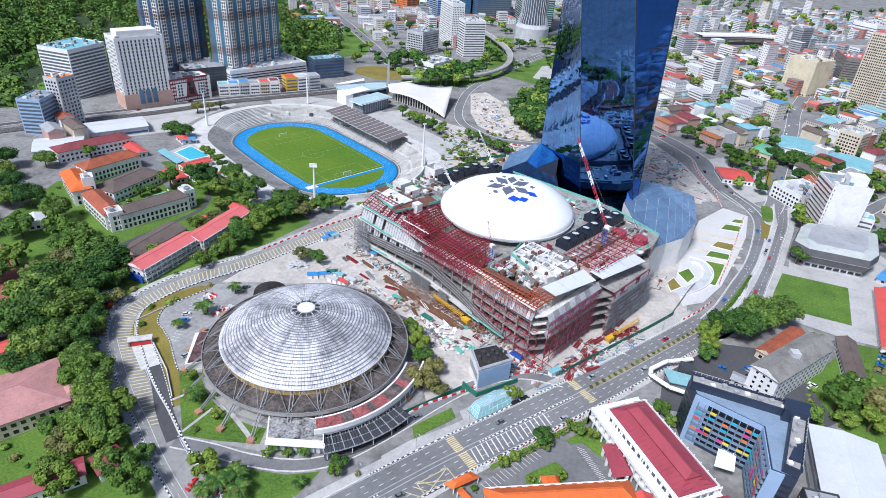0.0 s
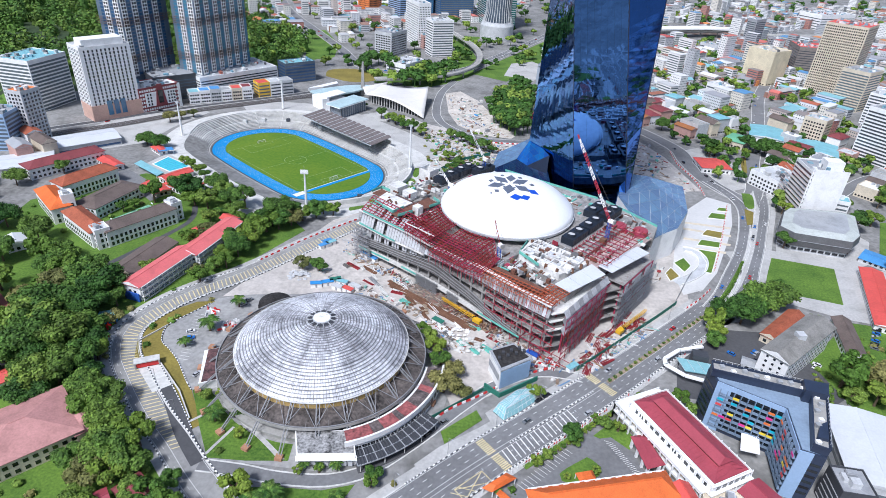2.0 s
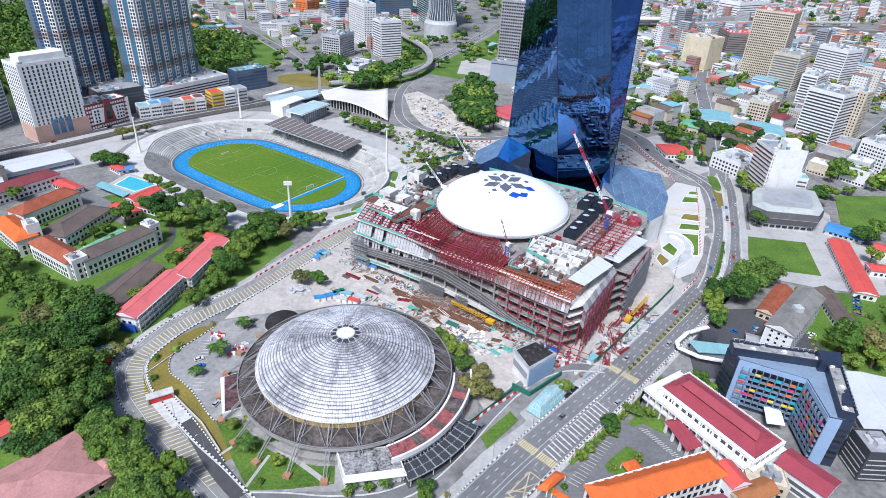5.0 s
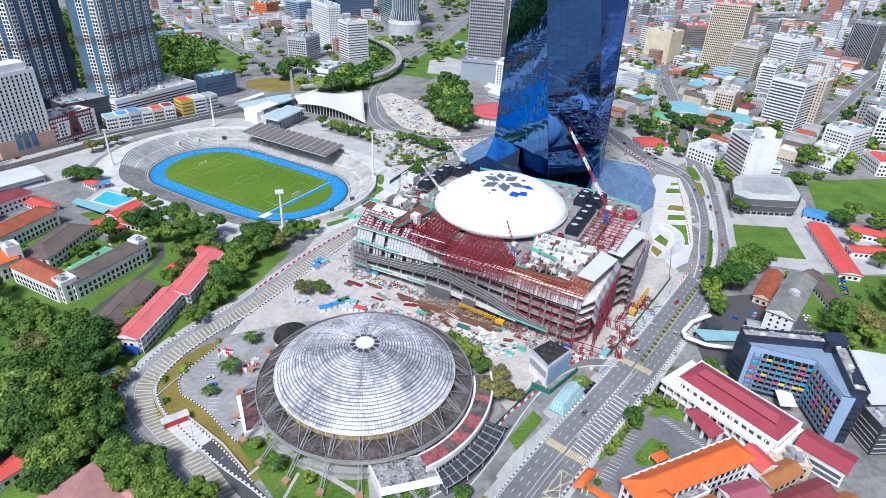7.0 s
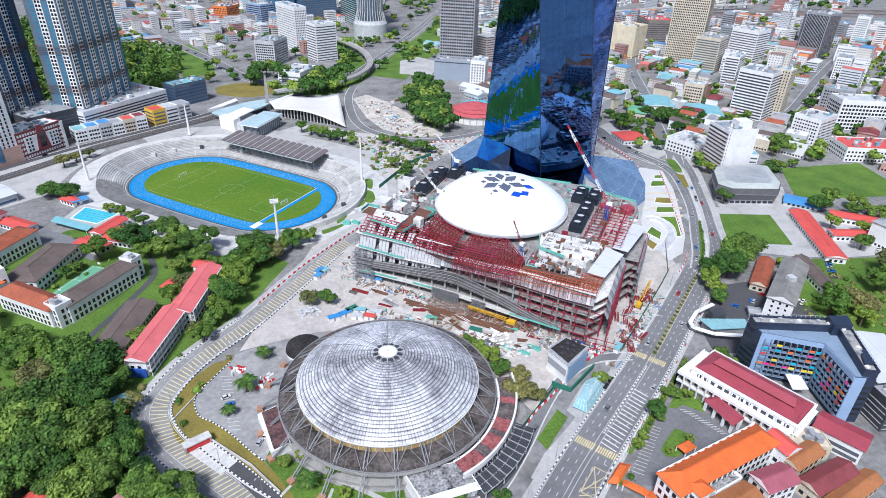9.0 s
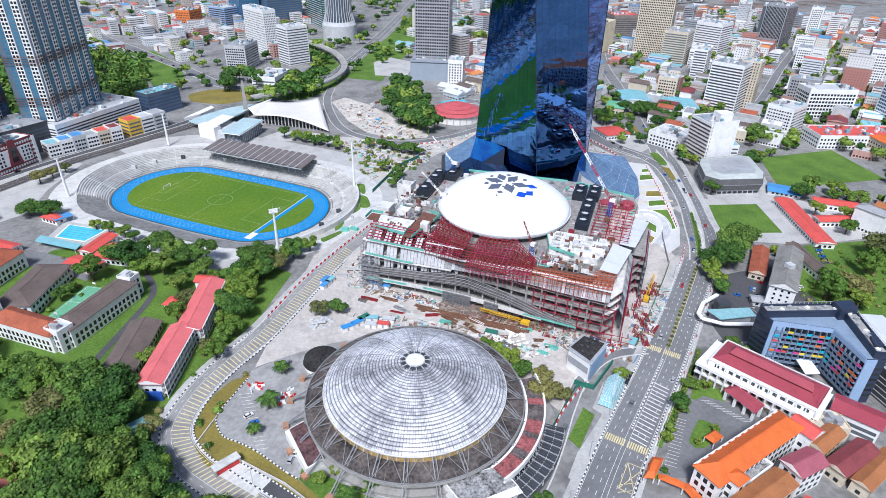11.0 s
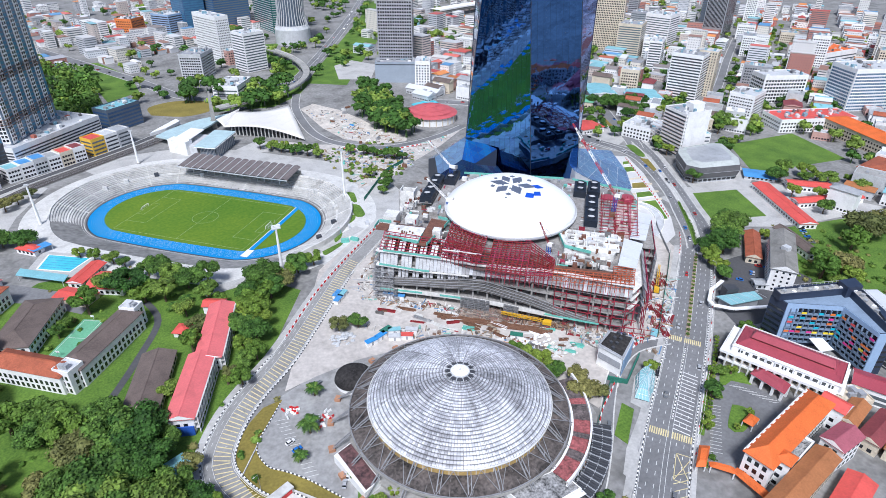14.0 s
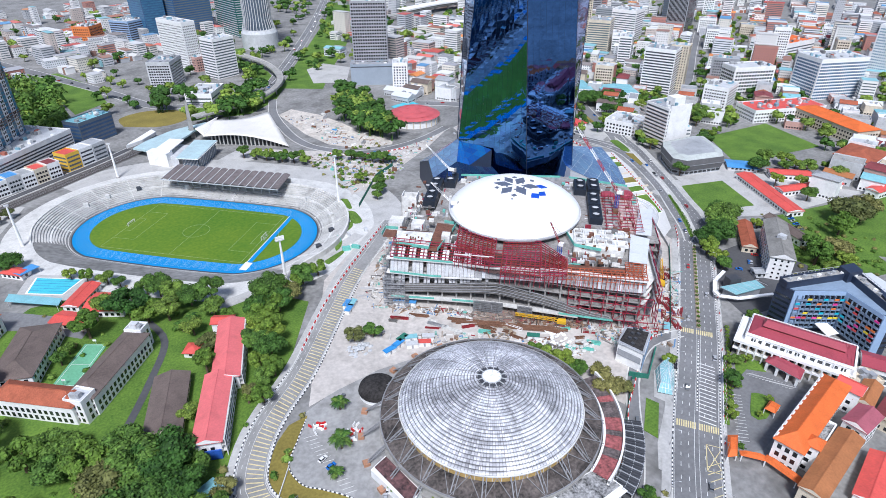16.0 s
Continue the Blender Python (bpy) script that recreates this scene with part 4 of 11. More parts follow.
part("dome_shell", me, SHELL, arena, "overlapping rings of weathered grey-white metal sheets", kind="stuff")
for j in range(24):
    a = 15 * j + 3
    rr = np.linspace(6 if j % 2 else 4.2, 38.6, 8)
    ribm = Mesh()
    for q in range(7):
        ribm.beam(polar(rr[q], a, dome_z(rr[q]) + 0.12), polar(rr[q + 1], a, dome_z(rr[q + 1]) + 0.12), 0.16, 0.2)
    part("standing_rib", ribm, STEEL_DULL, arena)
part("dark_collar", Mesh().revolve([(3.4, 27.1), (4.0, 27.35), (5.8, dome_z(5.4) + 0.22)], 48, AX, AY), DARK_GREY, arena)
for j in range(24):
    a = 15 * j
    part("vent_fin", Mesh().beam(polar(4.1, a, 27.4), polar(6.4, a, dome_z(6.4) + 0.4), 0.3, 0.35), PALE_GREY if j % 2 else DARK_GREY, arena)
part("skylight_rim", Mesh().revolve([(4.1, 27.0), (4.1, 27.75), (3.7, 27.85)], 40, AX, AY), PALE_GREY, arena)
part("skylight", Mesh().revolve([(3.7, 27.8), (1.9, 28.05), (0.01, 28.15)], 40, AX, AY), WHITE_CLEAN, arena, "round white translucent skylight")
for j in range(8):
    part("skylight_spoke", Mesh().beam(polar(0.2, 45 * j, 28.18), polar(3.6, 45 * j, 27.9), 0.1), PALE_GREY, arena)
part("ring_beam", Mesh().revolve([(38.6, 14.35), (39.1, 14.2), (39.1, 13.9), (38.4, 13.8)], 96, AX, AY), CONCRETE_PALE, arena, smooth=False)
part("gold_band", Mesh().revolve([(38.5, 13.85), (38.5, 11.0)], 96, AX, AY), mat("ochre_band", (0.48, 0.33, 0.12), 0.7, scale=0.3, fine=1.5, stain=0.4), arena, "ochre clerestory band")
mull = Mesh().box(-0.1, -0.12, 11.0, 0.1, 0.12, 13.5).make("mullion", CONCRETE_PALE)
for j in range(72):
    o = part("mullion", mull, CONCRETE_PALE, arena)
    o.matrix_basis = pose(*polar(38.55, 5 * j, 0), 0, 0, 5 * j)
part("lower_roof", Mesh().revolve([(37.8, 11.0), (42.5, 10.2), (46.6, 8.6), (46.6, 7.9)], 96, AX, AY), mat("blackened_ring_roof", (0.032, 0.029, 0.028), 0.9, scale=0.09, fine=0.8, var=0.6, tint=(0.125, 0.105, 0.095), stain=0.4), arena, "blackened flat ring roof with brown dirt")
for j in range(32):
    a = 360 * j / 32
    part("roof_rib", Mesh().beam(polar(38.4, a, 11.1), polar(46.8, a, 8.75), 0.16, 0.2), STEEL_DULL, arena)
part("eave_band", Mesh().revolve([(46.6, 8.7), (47.1, 8.7), (47.1, 7.5), (46.4, 7.5)], 96, AX, AY), CONCRETE, arena)
part("wall", Mesh().revolve([(44.0, 8.0), (44.0, 0.0)], 72, AX, AY), CONCRETE, arena)
part("gallery_wall", Mesh().revolve([(46.5, 3.2), (46.5, 0.0)], 72, AX, AY), CONCRETE, arena)
part("gallery_floor", Mesh().revolve([(44.4, 3.2), (47.4, 3.2), (47.4, 2.7)], 72, AX, AY), CONCRETE, arena)
for j in range(36):
    a = 10 * j + 5
    part("window", Mesh().add([polar(44.08, a + d, z) for d, z in ((-3.4, 4.2), (3.4, 4.2), (3.4, 6.9), (-3.4, 6.9))], [(0, 1, 2, 3)]), GLASS_DARK, arena)
# slanted struts in pairs on brick footings, with a ring tie
STRUT = mat("weathered_strut_paint", (0.27, 0.27, 0.28), 0.7, scale=0.3, fine=1.5, var=0.2, stain=0.4)
brick = mat("brick_footing", (0.42, 0.22, 0.13), 0.9)
for j in range(24):
    a = 15 * j + 5
    ft = 55.0
    foot, foot2 = polar(ft, a, 0.9), polar(ft + 0.6, a + 1.3, 0.9)
    leg = part("strut", Mesh().beam(foot, polar(38.9, a, 14.0), 0.42, 0.5), STRUT, arena)
    part("strut", Mesh().beam(foot2, polar(38.9, a + 1.9, 14.0), 0.3, 0.4), STRUT, arena)
    lace = Mesh()
    for k in range(7):
        lace.beam(Vector(foot).lerp(Vector(polar(38.9, a, 14.0)), k / 7), Vector(foot2).lerp(Vector(polar(38.9, a + 1.9, 14.0)), (k + 0.6) / 7), 0.14)
    part("lacing", lace, STRUT, leg, kind="stuff")
    for d in (-7.5, 7.5):
        part("brace", Mesh().beam(polar(46.9, a, 9.0), polar(38.9, a + d, 13.7), 0.2), STRUT, arena)
    part("footing", Mesh().prism([polar(r, a + d, 0)[:2] for r, d in ((ft - 1.0, -0.9), (ft + 1.6, -0.9), (ft + 1.6, 2.0), (ft - 1.0, 2.0))], 0.0, 1.5), brick, arena)
part("tie_ring", Mesh().revolve([(46.6, 8.9), (46.6, 9.3), (47.0, 9.3), (47.0, 8.9)], 96, AX, AY), STRUT, arena)
# annexes under the same roof line
def arc_slab(name, r0, r1, a0, a1, z0, z1, material, label="", n=24):
    part(name, Mesh().revolve([(r0, z0), (r0, z1), (r1, z1), (r1, z0), (r0, z0)], n, AX, AY, a0, a1), material, arena, label)


arc_slab("annex_wall", 47.5, 55.5, -72, -8, 0, 7.0, WHITE, "white curved annex wall")
RED_SHEET = mat("blotched_red_roof", (0.20, 0.075, 0.072), 0.85, scale=0.3, fine=1.0, var=0.5, tint=(0.34, 0.10, 0.10), stain=0.4)
DARK_SHEET = mat("blackened_flat_sheet", (0.05, 0.045, 0.045), 0.9, scale=0.3, fine=1.0, var=0.5, tint=(0.15, 0.12, 0.115), stain=0.4)
for a0, a1, sheet in ((-72, -60, RED_SHEET), (-60, -55, DARK_SHEET), (-55, -47, RED_SHEET), (-47, -44, DARK_SHEET), (-44, -36, RED_SHEET), (-36, -26, DARK_SHEET), (-26, -22, RED_SHEET), (-22, -8, DARK_SHEET)):
    arc_slab("annex_roof", 48.5, 55.2, a0 + 0.05, a1 - 0.05, 7.0, 7.25, sheet, "blotched dark red and black annex roof", n=6)
arc_slab("annex_parapet", 55.2, 56.0, -73, -7, 6.2, 8.6, WHITE, "white curved parapet")
arc_slab("annex_band", 55.6, 55.7, -72, -8, 2.2, 4.8, GLASS_DARK, "dark ribbon window")
for j in range(18):
    part("annex_mullion", Mesh().beam(polar(55.75, -71 + 3.6 * j, 2.0), polar(55.75, -71 + 3.6 * j, 5.0), 0.22), WHITE, arena)
arc_slab("canopy_floor", 57, 64.5, -70, -35, 0, 0.5, ASPHALT_DARK)
arc_slab("canopy_sheet", 57, 64.3, -70, -35, 4.2, 4.3, DARK_GREY)
for j in range(30):
    a = -70 + 35 * j / 29
    part("louvre", Mesh().beam(polar(56.2, a, 5.2), polar(64.5, a, 4.4), 0.3, 0.35), DARK_GREY if j % 3 else GREY_PAINT, arena)
for r in (56.6, 60.4, 64.2):
    arc_slab("canopy_beam", r, r + 0.3, -70, -35, 4.0, 4.5, GREY_PAINT)
for a in (-69, -60, -52, -44, -36):
    part("canopy_post", Mesh().beam(polar(64, a, 0), polar(64, a, 4.3), 0.35), CONCRETE_PALE, arena)
ax_ = Mesh().prism([(12, -139), (35, -139.5), (37.5, -151), (15, -152)], 0, 6.0)
part("front_block", ax_, WHITE, arena, "white entrance block")
part("front_roof", Mesh().prism([(12.6, -139.6), (34.6, -140), (36.8, -150.4), (15.5, -151.4)], 6.0, 6.15), mat("stained_grey_roof", (0.045, 0.045, 0.046), 0.9, scale=0.25, fine=1, var=0.5, tint=(0.34, 0.335, 0.33)), arena)
part("front_awning", Mesh().prism([(14.6, -151.6), (37.8, -150.6), (38.2, -153), (15, -154)], 4.6, 4.9), WHITE, arena)
for i in range(9):
    part("front_grille", Mesh().box(16.2 + i * 2.3, -152.2, 0.6, 17.8 + i * 2.3, -151.6, 3.4), PALE_GREY, arena)
part("side_block", Mesh().prism([(-39, -92), (-31, -89), (-27, -111), (-34.5, -114)], 0, 4.2), WHITE, arena, "low side block")
part("side_roof", Mesh().prism([(-37.2, -91.8), (-31, -89.6), (-27.6, -110.8), (-33.6, -113)], 4.2, 4.5), mat("purple_brown_roof", (0.05, 0.032, 0.036), 0.85, scale=0.25, fine=1, var=0.5, tint=(0.14, 0.07, 0.07)), arena)
part("porch_shell", Mesh().revolve([(9.0, 2.2), (8.4, 4.2), (6.0, 5.8), (3.0, 6.6), (0.05, 6.9)], 28, -15.5, -51.5), BLACK_ROOF, arena, "dark rounded porch shell")
part("porch_wall", Mesh().revolve([(8.6, 0), (8.6, 2.6)], 28, -15.5, -51.5), WHITE, arena)
BUILT.append([polar(60, a, 0)[:2] for a in range(0, 360, 20)])
chequer(street, VERGE_IN, 0, 0.5, 0.9, 0.45)
chequer(street, [(-58.6, -97.0), (-46.0, -113.0), (-36.5, -126.5), (-30.5, -135.5)], 0, 0.6, 0.9, 0.45)
# path with steps across the lawn
pl = smooth_line([(-22, -121), (-12, -130), (0, -141), (9, -150)], 2)
solo("footpath", Mesh().ribbon(offset(pl, 1.0), offset(pl, -1.0), 0.28), PAVING, "pale concrete footpath across the lawn", "path", kind="structure")
for (x0, y0), (x1, y1) in (((-33, -132), (-24, -124)), ((-21, -148), (-14, -134))):
    l = smooth_line([(x0, y0), (x1, y1)], 3)
    solo("footpath", Mesh().ribbon(offset(l, 0.6), offset(l, -0.6), 0.27), PAVING, "pale concrete footpath across the lawn", "path", kind="structure")

# tunnel mouth of the ramp
pt = thing("tunnel_portal", -62, -101, 0, "low concrete tunnel portal with a red panel", "portal")
part("roof", Mesh().prism([(-68.5, -99), (-58.5, -95), (-57, -98.5), (-67.0, -102.5)], 3.2, 3.7), CONCRETE_PALE, pt)
part("wall", Mesh().prism([(-68.2, -99.2), (-67.6, -99.0), (-66.3, -102.2), (-66.9, -102.4)], 0, 3.2), CONCRETE, pt)
part("wall", Mesh().prism([(-59.2, -95.4), (-58.6, -95.2), (-57.2, -98.4), (-57.8, -98.6)], 0, 3.2), CONCRETE, pt)
part("panel", Mesh().prism([(-66.6, -101.4), (-57.8, -97.9), (-57.6, -98.3), (-66.4, -101.8)], 0.6, 2.6), RED_PAINT, pt, "bright red panel")
part("ramp_wall", Mesh().ribbon([(-57.5, -98), (-43, -115), (-33, -131)], [(-57.1, -97.8), (-42.6, -114.8), (-32.6, -130.8)], 1.4).ribbon([(-57.5, -98), (-43, -115), (-33, -131)], [(-57.5, -98), (-43, -115), (-33, -131)], 0, 1.4), CONCRETE_PALE, pt)
part("apron", Mesh().prism([(-66, -101.5), (-57.5, -98), (-47, -110.5), (-54, -116)], 0.1, 0.24), CONCRETE_PALE, pt)

# glass pavilion (faceted entrance)
gp = thing("glass_pavilion", 104, -117, 0, "faceted teal glass entrance pavilion", "pavilion")
pb = [(93.4, -121), (104, -110.5), (114.5, -108.6), (113.4, -114), (104.5, -121.5), (97.5, -126.2)]
ptp = [(96, -119.8), (104.8, -111.6), (113.2, -109.8), (111.4, -113.4), (104, -119.2), (98.6, -123.2)]
part("plinth", Mesh().prism(pb, 0, 0.5), DARK_GREY, gp)
for i in range(6):
    j = (i + 1) % 6
    a, b, c, d = (*pb[i], 0.5), (*pb[j], 0.5), (*ptp[j], 4.4), (*ptp[i], 4.4)
    part("glass_facet", Mesh().add([a, b, c, d], [(0, 1, 2), (0, 2, 3)]), GLASS_TEAL, gp)
    part("frame", Mesh().beam(a, d, 0.18), SILVER_PANEL, gp)
    part("frame", Mesh().beam(d, c, 0.18), SILVER_PANEL, gp)
    part("roof_facet", Mesh().add([d, c, (105.5, -115.6, 5.4)], [(0, 1, 2)]), GLASS_TEAL, gp)
    part("frame", Mesh().beam(d, (105.5, -115.6, 5.45), 0.16), SILVER_PANEL, gp)
    A_, B_, C_v, D_v = Vector(a), Vector(b), Vector(c), Vector(d)
    for k in (0.25, 0.5, 0.75):
        part("glazing_bar", Mesh().beam(A_.lerp(B_, k), D_v.lerp(C_v, k), 0.1), WHITE, gp)
        part("glazing_bar", Mesh().beam(D_v.lerp(C_v, k), D_v.lerp(C_v, k).lerp(Vector((105.5, -115.6, 5.4)), 0.7), 0.1), WHITE, gp)
    part("glazing_bar", Mesh().beam(A_.lerp(D_v, 0.5), B_.lerp(C_v, 0.5), 0.1), WHITE, gp)

# white service tower with a dark louvred top
bx = thing("service_block", 102, -97, 0, "white service block with dark louvred roof plant", "building")
bq = [(93.5, -94.5), (97, -107), (112, -98), (105, -88.5)]
part("wall", Mesh().prism(bq, 0, 10.8), WHITE, bx)
part("louvre_storey", Mesh().prism([(93.1, -94.4), (96.9, -107.5), (112.5, -98), (105.1, -88.0)], 10.8, 12.0), GREY_PAINT, bx, "grey louvred storey")
part("roof", Mesh().prism([(94.4, -94.5), (97.4, -106), (111, -98), (105, -89.6)], 12.0, 12.15), BLACK_ROOF, bx)
for i in range(7):
    x, y = 96.5 + 2.0 * i, -99.5 + (1.6 if i % 2 else -1.2) + i * 0.9
    part("roof_unit", Mesh().box(x, y, 12.15, x + 1.3, y + 1.5, 13.2), DARK_GREY, bx)
for z in (11.1, 11.6):
    part("louvre", Mesh().prism([(92.9, -94.4), (96.8, -107.8), (112.8, -98), (105.1, -87.8)], z, z + 0.25), PALE_GREY, bx)
part("panel", Mesh().add([(93.3, -95.1, 4.6), (96.6, -106.6, 4.6), (96.6, -106.6, 8.2), (93.3, -95.1, 8.2)], [(0, 1, 2, 3)]), GREY_PAINT, bx)
part("blue_panel", Mesh().prism([(97.4, -107.1), (111.9, -98.4), (112.1, -98.6), (97.5, -107.4)], 0.5, 10.4), SKYBLUE_WALL, bx, "pale blue panelled side")
part("hoarding", Mesh().prism([(90.5, -106), (97, -112.5), (116, -100.5), (115.7, -100), (97, -111.8), (91, -105.6)], 0, 2.6), GREEN_NET, bx, "dark green hoarding at its foot")
BUILT.append(bq)

# ---- mall under construction, in its own axes: a along the south-west front, b inwards ----
MA, MB, MW = Vector((0.752, -0.659)), Vector((0.659, 0.752)), Vector((24.0, 8.0))
MDEG = math.degrees(math.atan2(-0.659, 0.752))


def mp(a, b, z=0.0):
    q = MW + MA * a + MB * b
    return (q.x, q.y, z)


def mq(a0, b0, a1, b1):
    return [mp(a, b)[:2] for a, b in ((a0, b0), (a1, b0), (a1, b1), (a0, b1))]


def front_b(a):
    """How far the front bows out along its length."""
    return 1.5 * math.sin(a / 26.0) - 4.0 * max(0.0, (a - 60) / 80.0)


def curve(keys):
    """Smooth height along the front from a few (a, z) keys."""
    def f(a):
        for (a0, z0), (a1, z1) in zip(keys, keys[1:]):
            if a <= a1:
                k = max(0.0, min(1.0, (a - a0) / (a1 - a0)))
                return z0 + (z1 - z0) * (0.6 * k + 0.4 * k * k * (3 - 2 * k))
        return keys[-1][1]
    return f


mall = thing("construction_building", *mp(70, 45), "large mall under construction in red steel, concrete decks and scaffolding", "building")
PINK_STEEL = mat("crimson_primer_steel", (0.30, 0.030, 0.045), 0.6, scale=0.3, fine=2, var=0.3, rand=0.25)
FORMWORK = mat("brown_formwork_boards", (0.17, 0.075, 0.05), 0.8, scale=0.3, fine=1.2, var=0.35, stain=0.3)
DECK_WHITE = mat("fresh_white_concrete", (0.74, 0.73, 0.70), 0.85, scale=0.1, fine=0.9, var=0.2, stain=0.5)
DECK_GREY = mat("dusty_site_concrete", (0.32, 0.305, 0.29), 0.9, scale=0.12, fine=1.0, var=0.35, stain=0.6)
DECK_PINK = mat("pinkish_primed_deck", (0.52, 0.40, 0.37), 0.9, scale=0.12, fine=1.0, var=0.4, stain=0.5)
MESH_GREY = mat("grey_mesh_panel", (0.36, 0.355, 0.36), 0.6, metal=0.2, scale=0.3, fine=2.0, var=0.3, stain=0.3)
MESH_WHITE = mat("pale_mesh_panel", (0.58, 0.58, 0.59), 0.6, metal=0.2, scale=0.3, fine=2.0, var=0.25, stain=0.3)
# shade inside the open storeys and below the decks, put into the colour
INNER_SHADE = mat("shaded_interior_colour", (0.05, 0.044, 0.042), 0.95, scale=0.2, fine=1.0, var=0.5, tint=(0.13, 0.075, 0.07))
edge = [mp(a, front_b(a))[:2] for a in range(2, 133, 5)]
plan = edge + [mp(a, b)[:2] for a, b in ((137, 2), (139, 30), (146, 46), (148, 78), (140, 96), (20, 96), (2, 80))]


def front_strip(name, lo_z, hi_z, lo_b, hi_b, a0, a1, step, material, thick=0.25, label=""):
    """A sheet along the front between two swept edges, one connected strip."""
    rows = []
    for a in np.arange(a0, a1 + 0.01, step):
        bl, bh = front_b(a) + lo_b, front_b(a) + hi_b
        rows.append((mp(a, bl, lo_z(a)), mp(a, bh, hi_z(a)), mp(a, bh + thick, hi_z(a)), mp(a, bl + thick, lo_z(a))))
    n = len(rows)
    vs = [v for r in rows for v in r]
    fs = [(4 * i + j, 4 * i + 4 + j, 4 * i + 4 + (j + 1) % 4, 4 * i + (j + 1) % 4) for i in range(n - 1) for j in range(4)]
    fs += [(3, 2, 1, 0), (4 * n - 4, 4 * n - 3, 4 * n - 2, 4 * n - 1)]
    return part(name, Mesh().add(vs, fs), material, mall, label)


def inset_plan(d, a1=134):
    return [mp(a, front_b(a) + d)[:2] for a in range(4 + int(d / 3), a1, 5)] + [mp(a, b)[:2] for a, b in ((a1 + 1, d), (137 - d / 2, 30), (144 - d / 2, 46), (146 - d / 2, 78), (138, 94), (20, 94), (4 + d / 2, 80))]


# floor plates; the lower storeys stand open over recessed walls whose colour holds the shade
for z in (5.4, 12.0, 17.4, 22.4):
    part("floor_slab", Mesh().prism(plan, z - 0.5, z), DECK_GREY, mall)
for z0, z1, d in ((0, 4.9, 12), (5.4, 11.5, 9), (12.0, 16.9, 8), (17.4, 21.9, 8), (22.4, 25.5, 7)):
    part("inner_wall", Mesh().prism(inset_plan(d, 120), z0, z1), INNER_SHADE, mall)
part("roof_deck", Mesh().prism([mp(a, b)[:2] for a, b in ((2, 27), (34, 22), (92, 14), (134, 8), (134, 40), (138, 94), (14, 94), (4, 80))], 25.5, 30.5), DECK_GREY, mall)
part("upper_deck", Mesh().prism(mq(16, 44, 124, 94), 30.5, 33.5), DECK_GREY, mall)
# columns
colm = Mesh().tube((0, 0, 0), (0, 0, 27), 0.55, 10).make("column", CONCRETE)
colr = Mesh().box(-0.35, -0.35, 0, 0.35, 0.35, 26).make("column", PINK_STEEL)
for a in range(4, 136, 8):
    o = part("column", colm, CONCRETE, mall)
    o.matrix_basis = pose(*mp(a, front_b(a) + 0.8), 0, 0, MDEG)
    o = part("column", colr if a > 70 else colm, CONCRETE, mall)
    o.matrix_basis = pose(*mp(a + 2, front_b(a) + 5.5), 0, 0, MDEG)
for b in range(4, 80, 7):
    o = part("column", colr, PINK_STEEL, mall)
    o.matrix_basis = pose(*mp(137.5 + (8 if b > 44 else 0), b), 0, 0, MDEG)
# the swept bands of the front
FIN_LO = curve([(-2, 8.2), (30, 9.8), (57, 11.8), (80, 9.5), (112, 3.6), (136, 2.0)])
FIN_HI = curve([(-2, 12.6), (30, 15.0), (57, 18.6), (80, 15.6), (112, 8.0), (136, 6.0)])
STR_LO = curve([(-2, 22.0), (24, 20.4), (54, 21.4), (92, 24.4), (121, 24.2), (136, 24.6)])
STR_HI = curve([(-2, 29.6), (30, 28.6), (54, 27.4), (75, 29.0), (92, 31.4), (136, 30.6)])
for i in range(8):
    k = i / 7
    hi_ = 108 if i < 3 else 118
    front_strip("facade_fin", lambda a, k=k: FIN_LO(a) + (FIN_HI(a) - FIN_LO(a)) * k, lambda a, k=k: FIN_LO(a) + (FIN_HI(a) - FIN_LO(a)) * k + 0.42, -1.5 - 0.5 * math.sin(k * 3), -1.4 - 0.5 * math.sin(k * 3), -2, hi_, 4, GALV if i % 2 else STEEL_DULL)
for a in np.arange(-2, 118, 2.5):
    part("fin_bracket", Mesh().beam(mp(a, front_b(a) - 1.2, FIN_LO(a) - 0.3), mp(a, front_b(a) - 1.2, FIN_HI(a) + 0.6), 0.16), STEEL_DULL, mall)
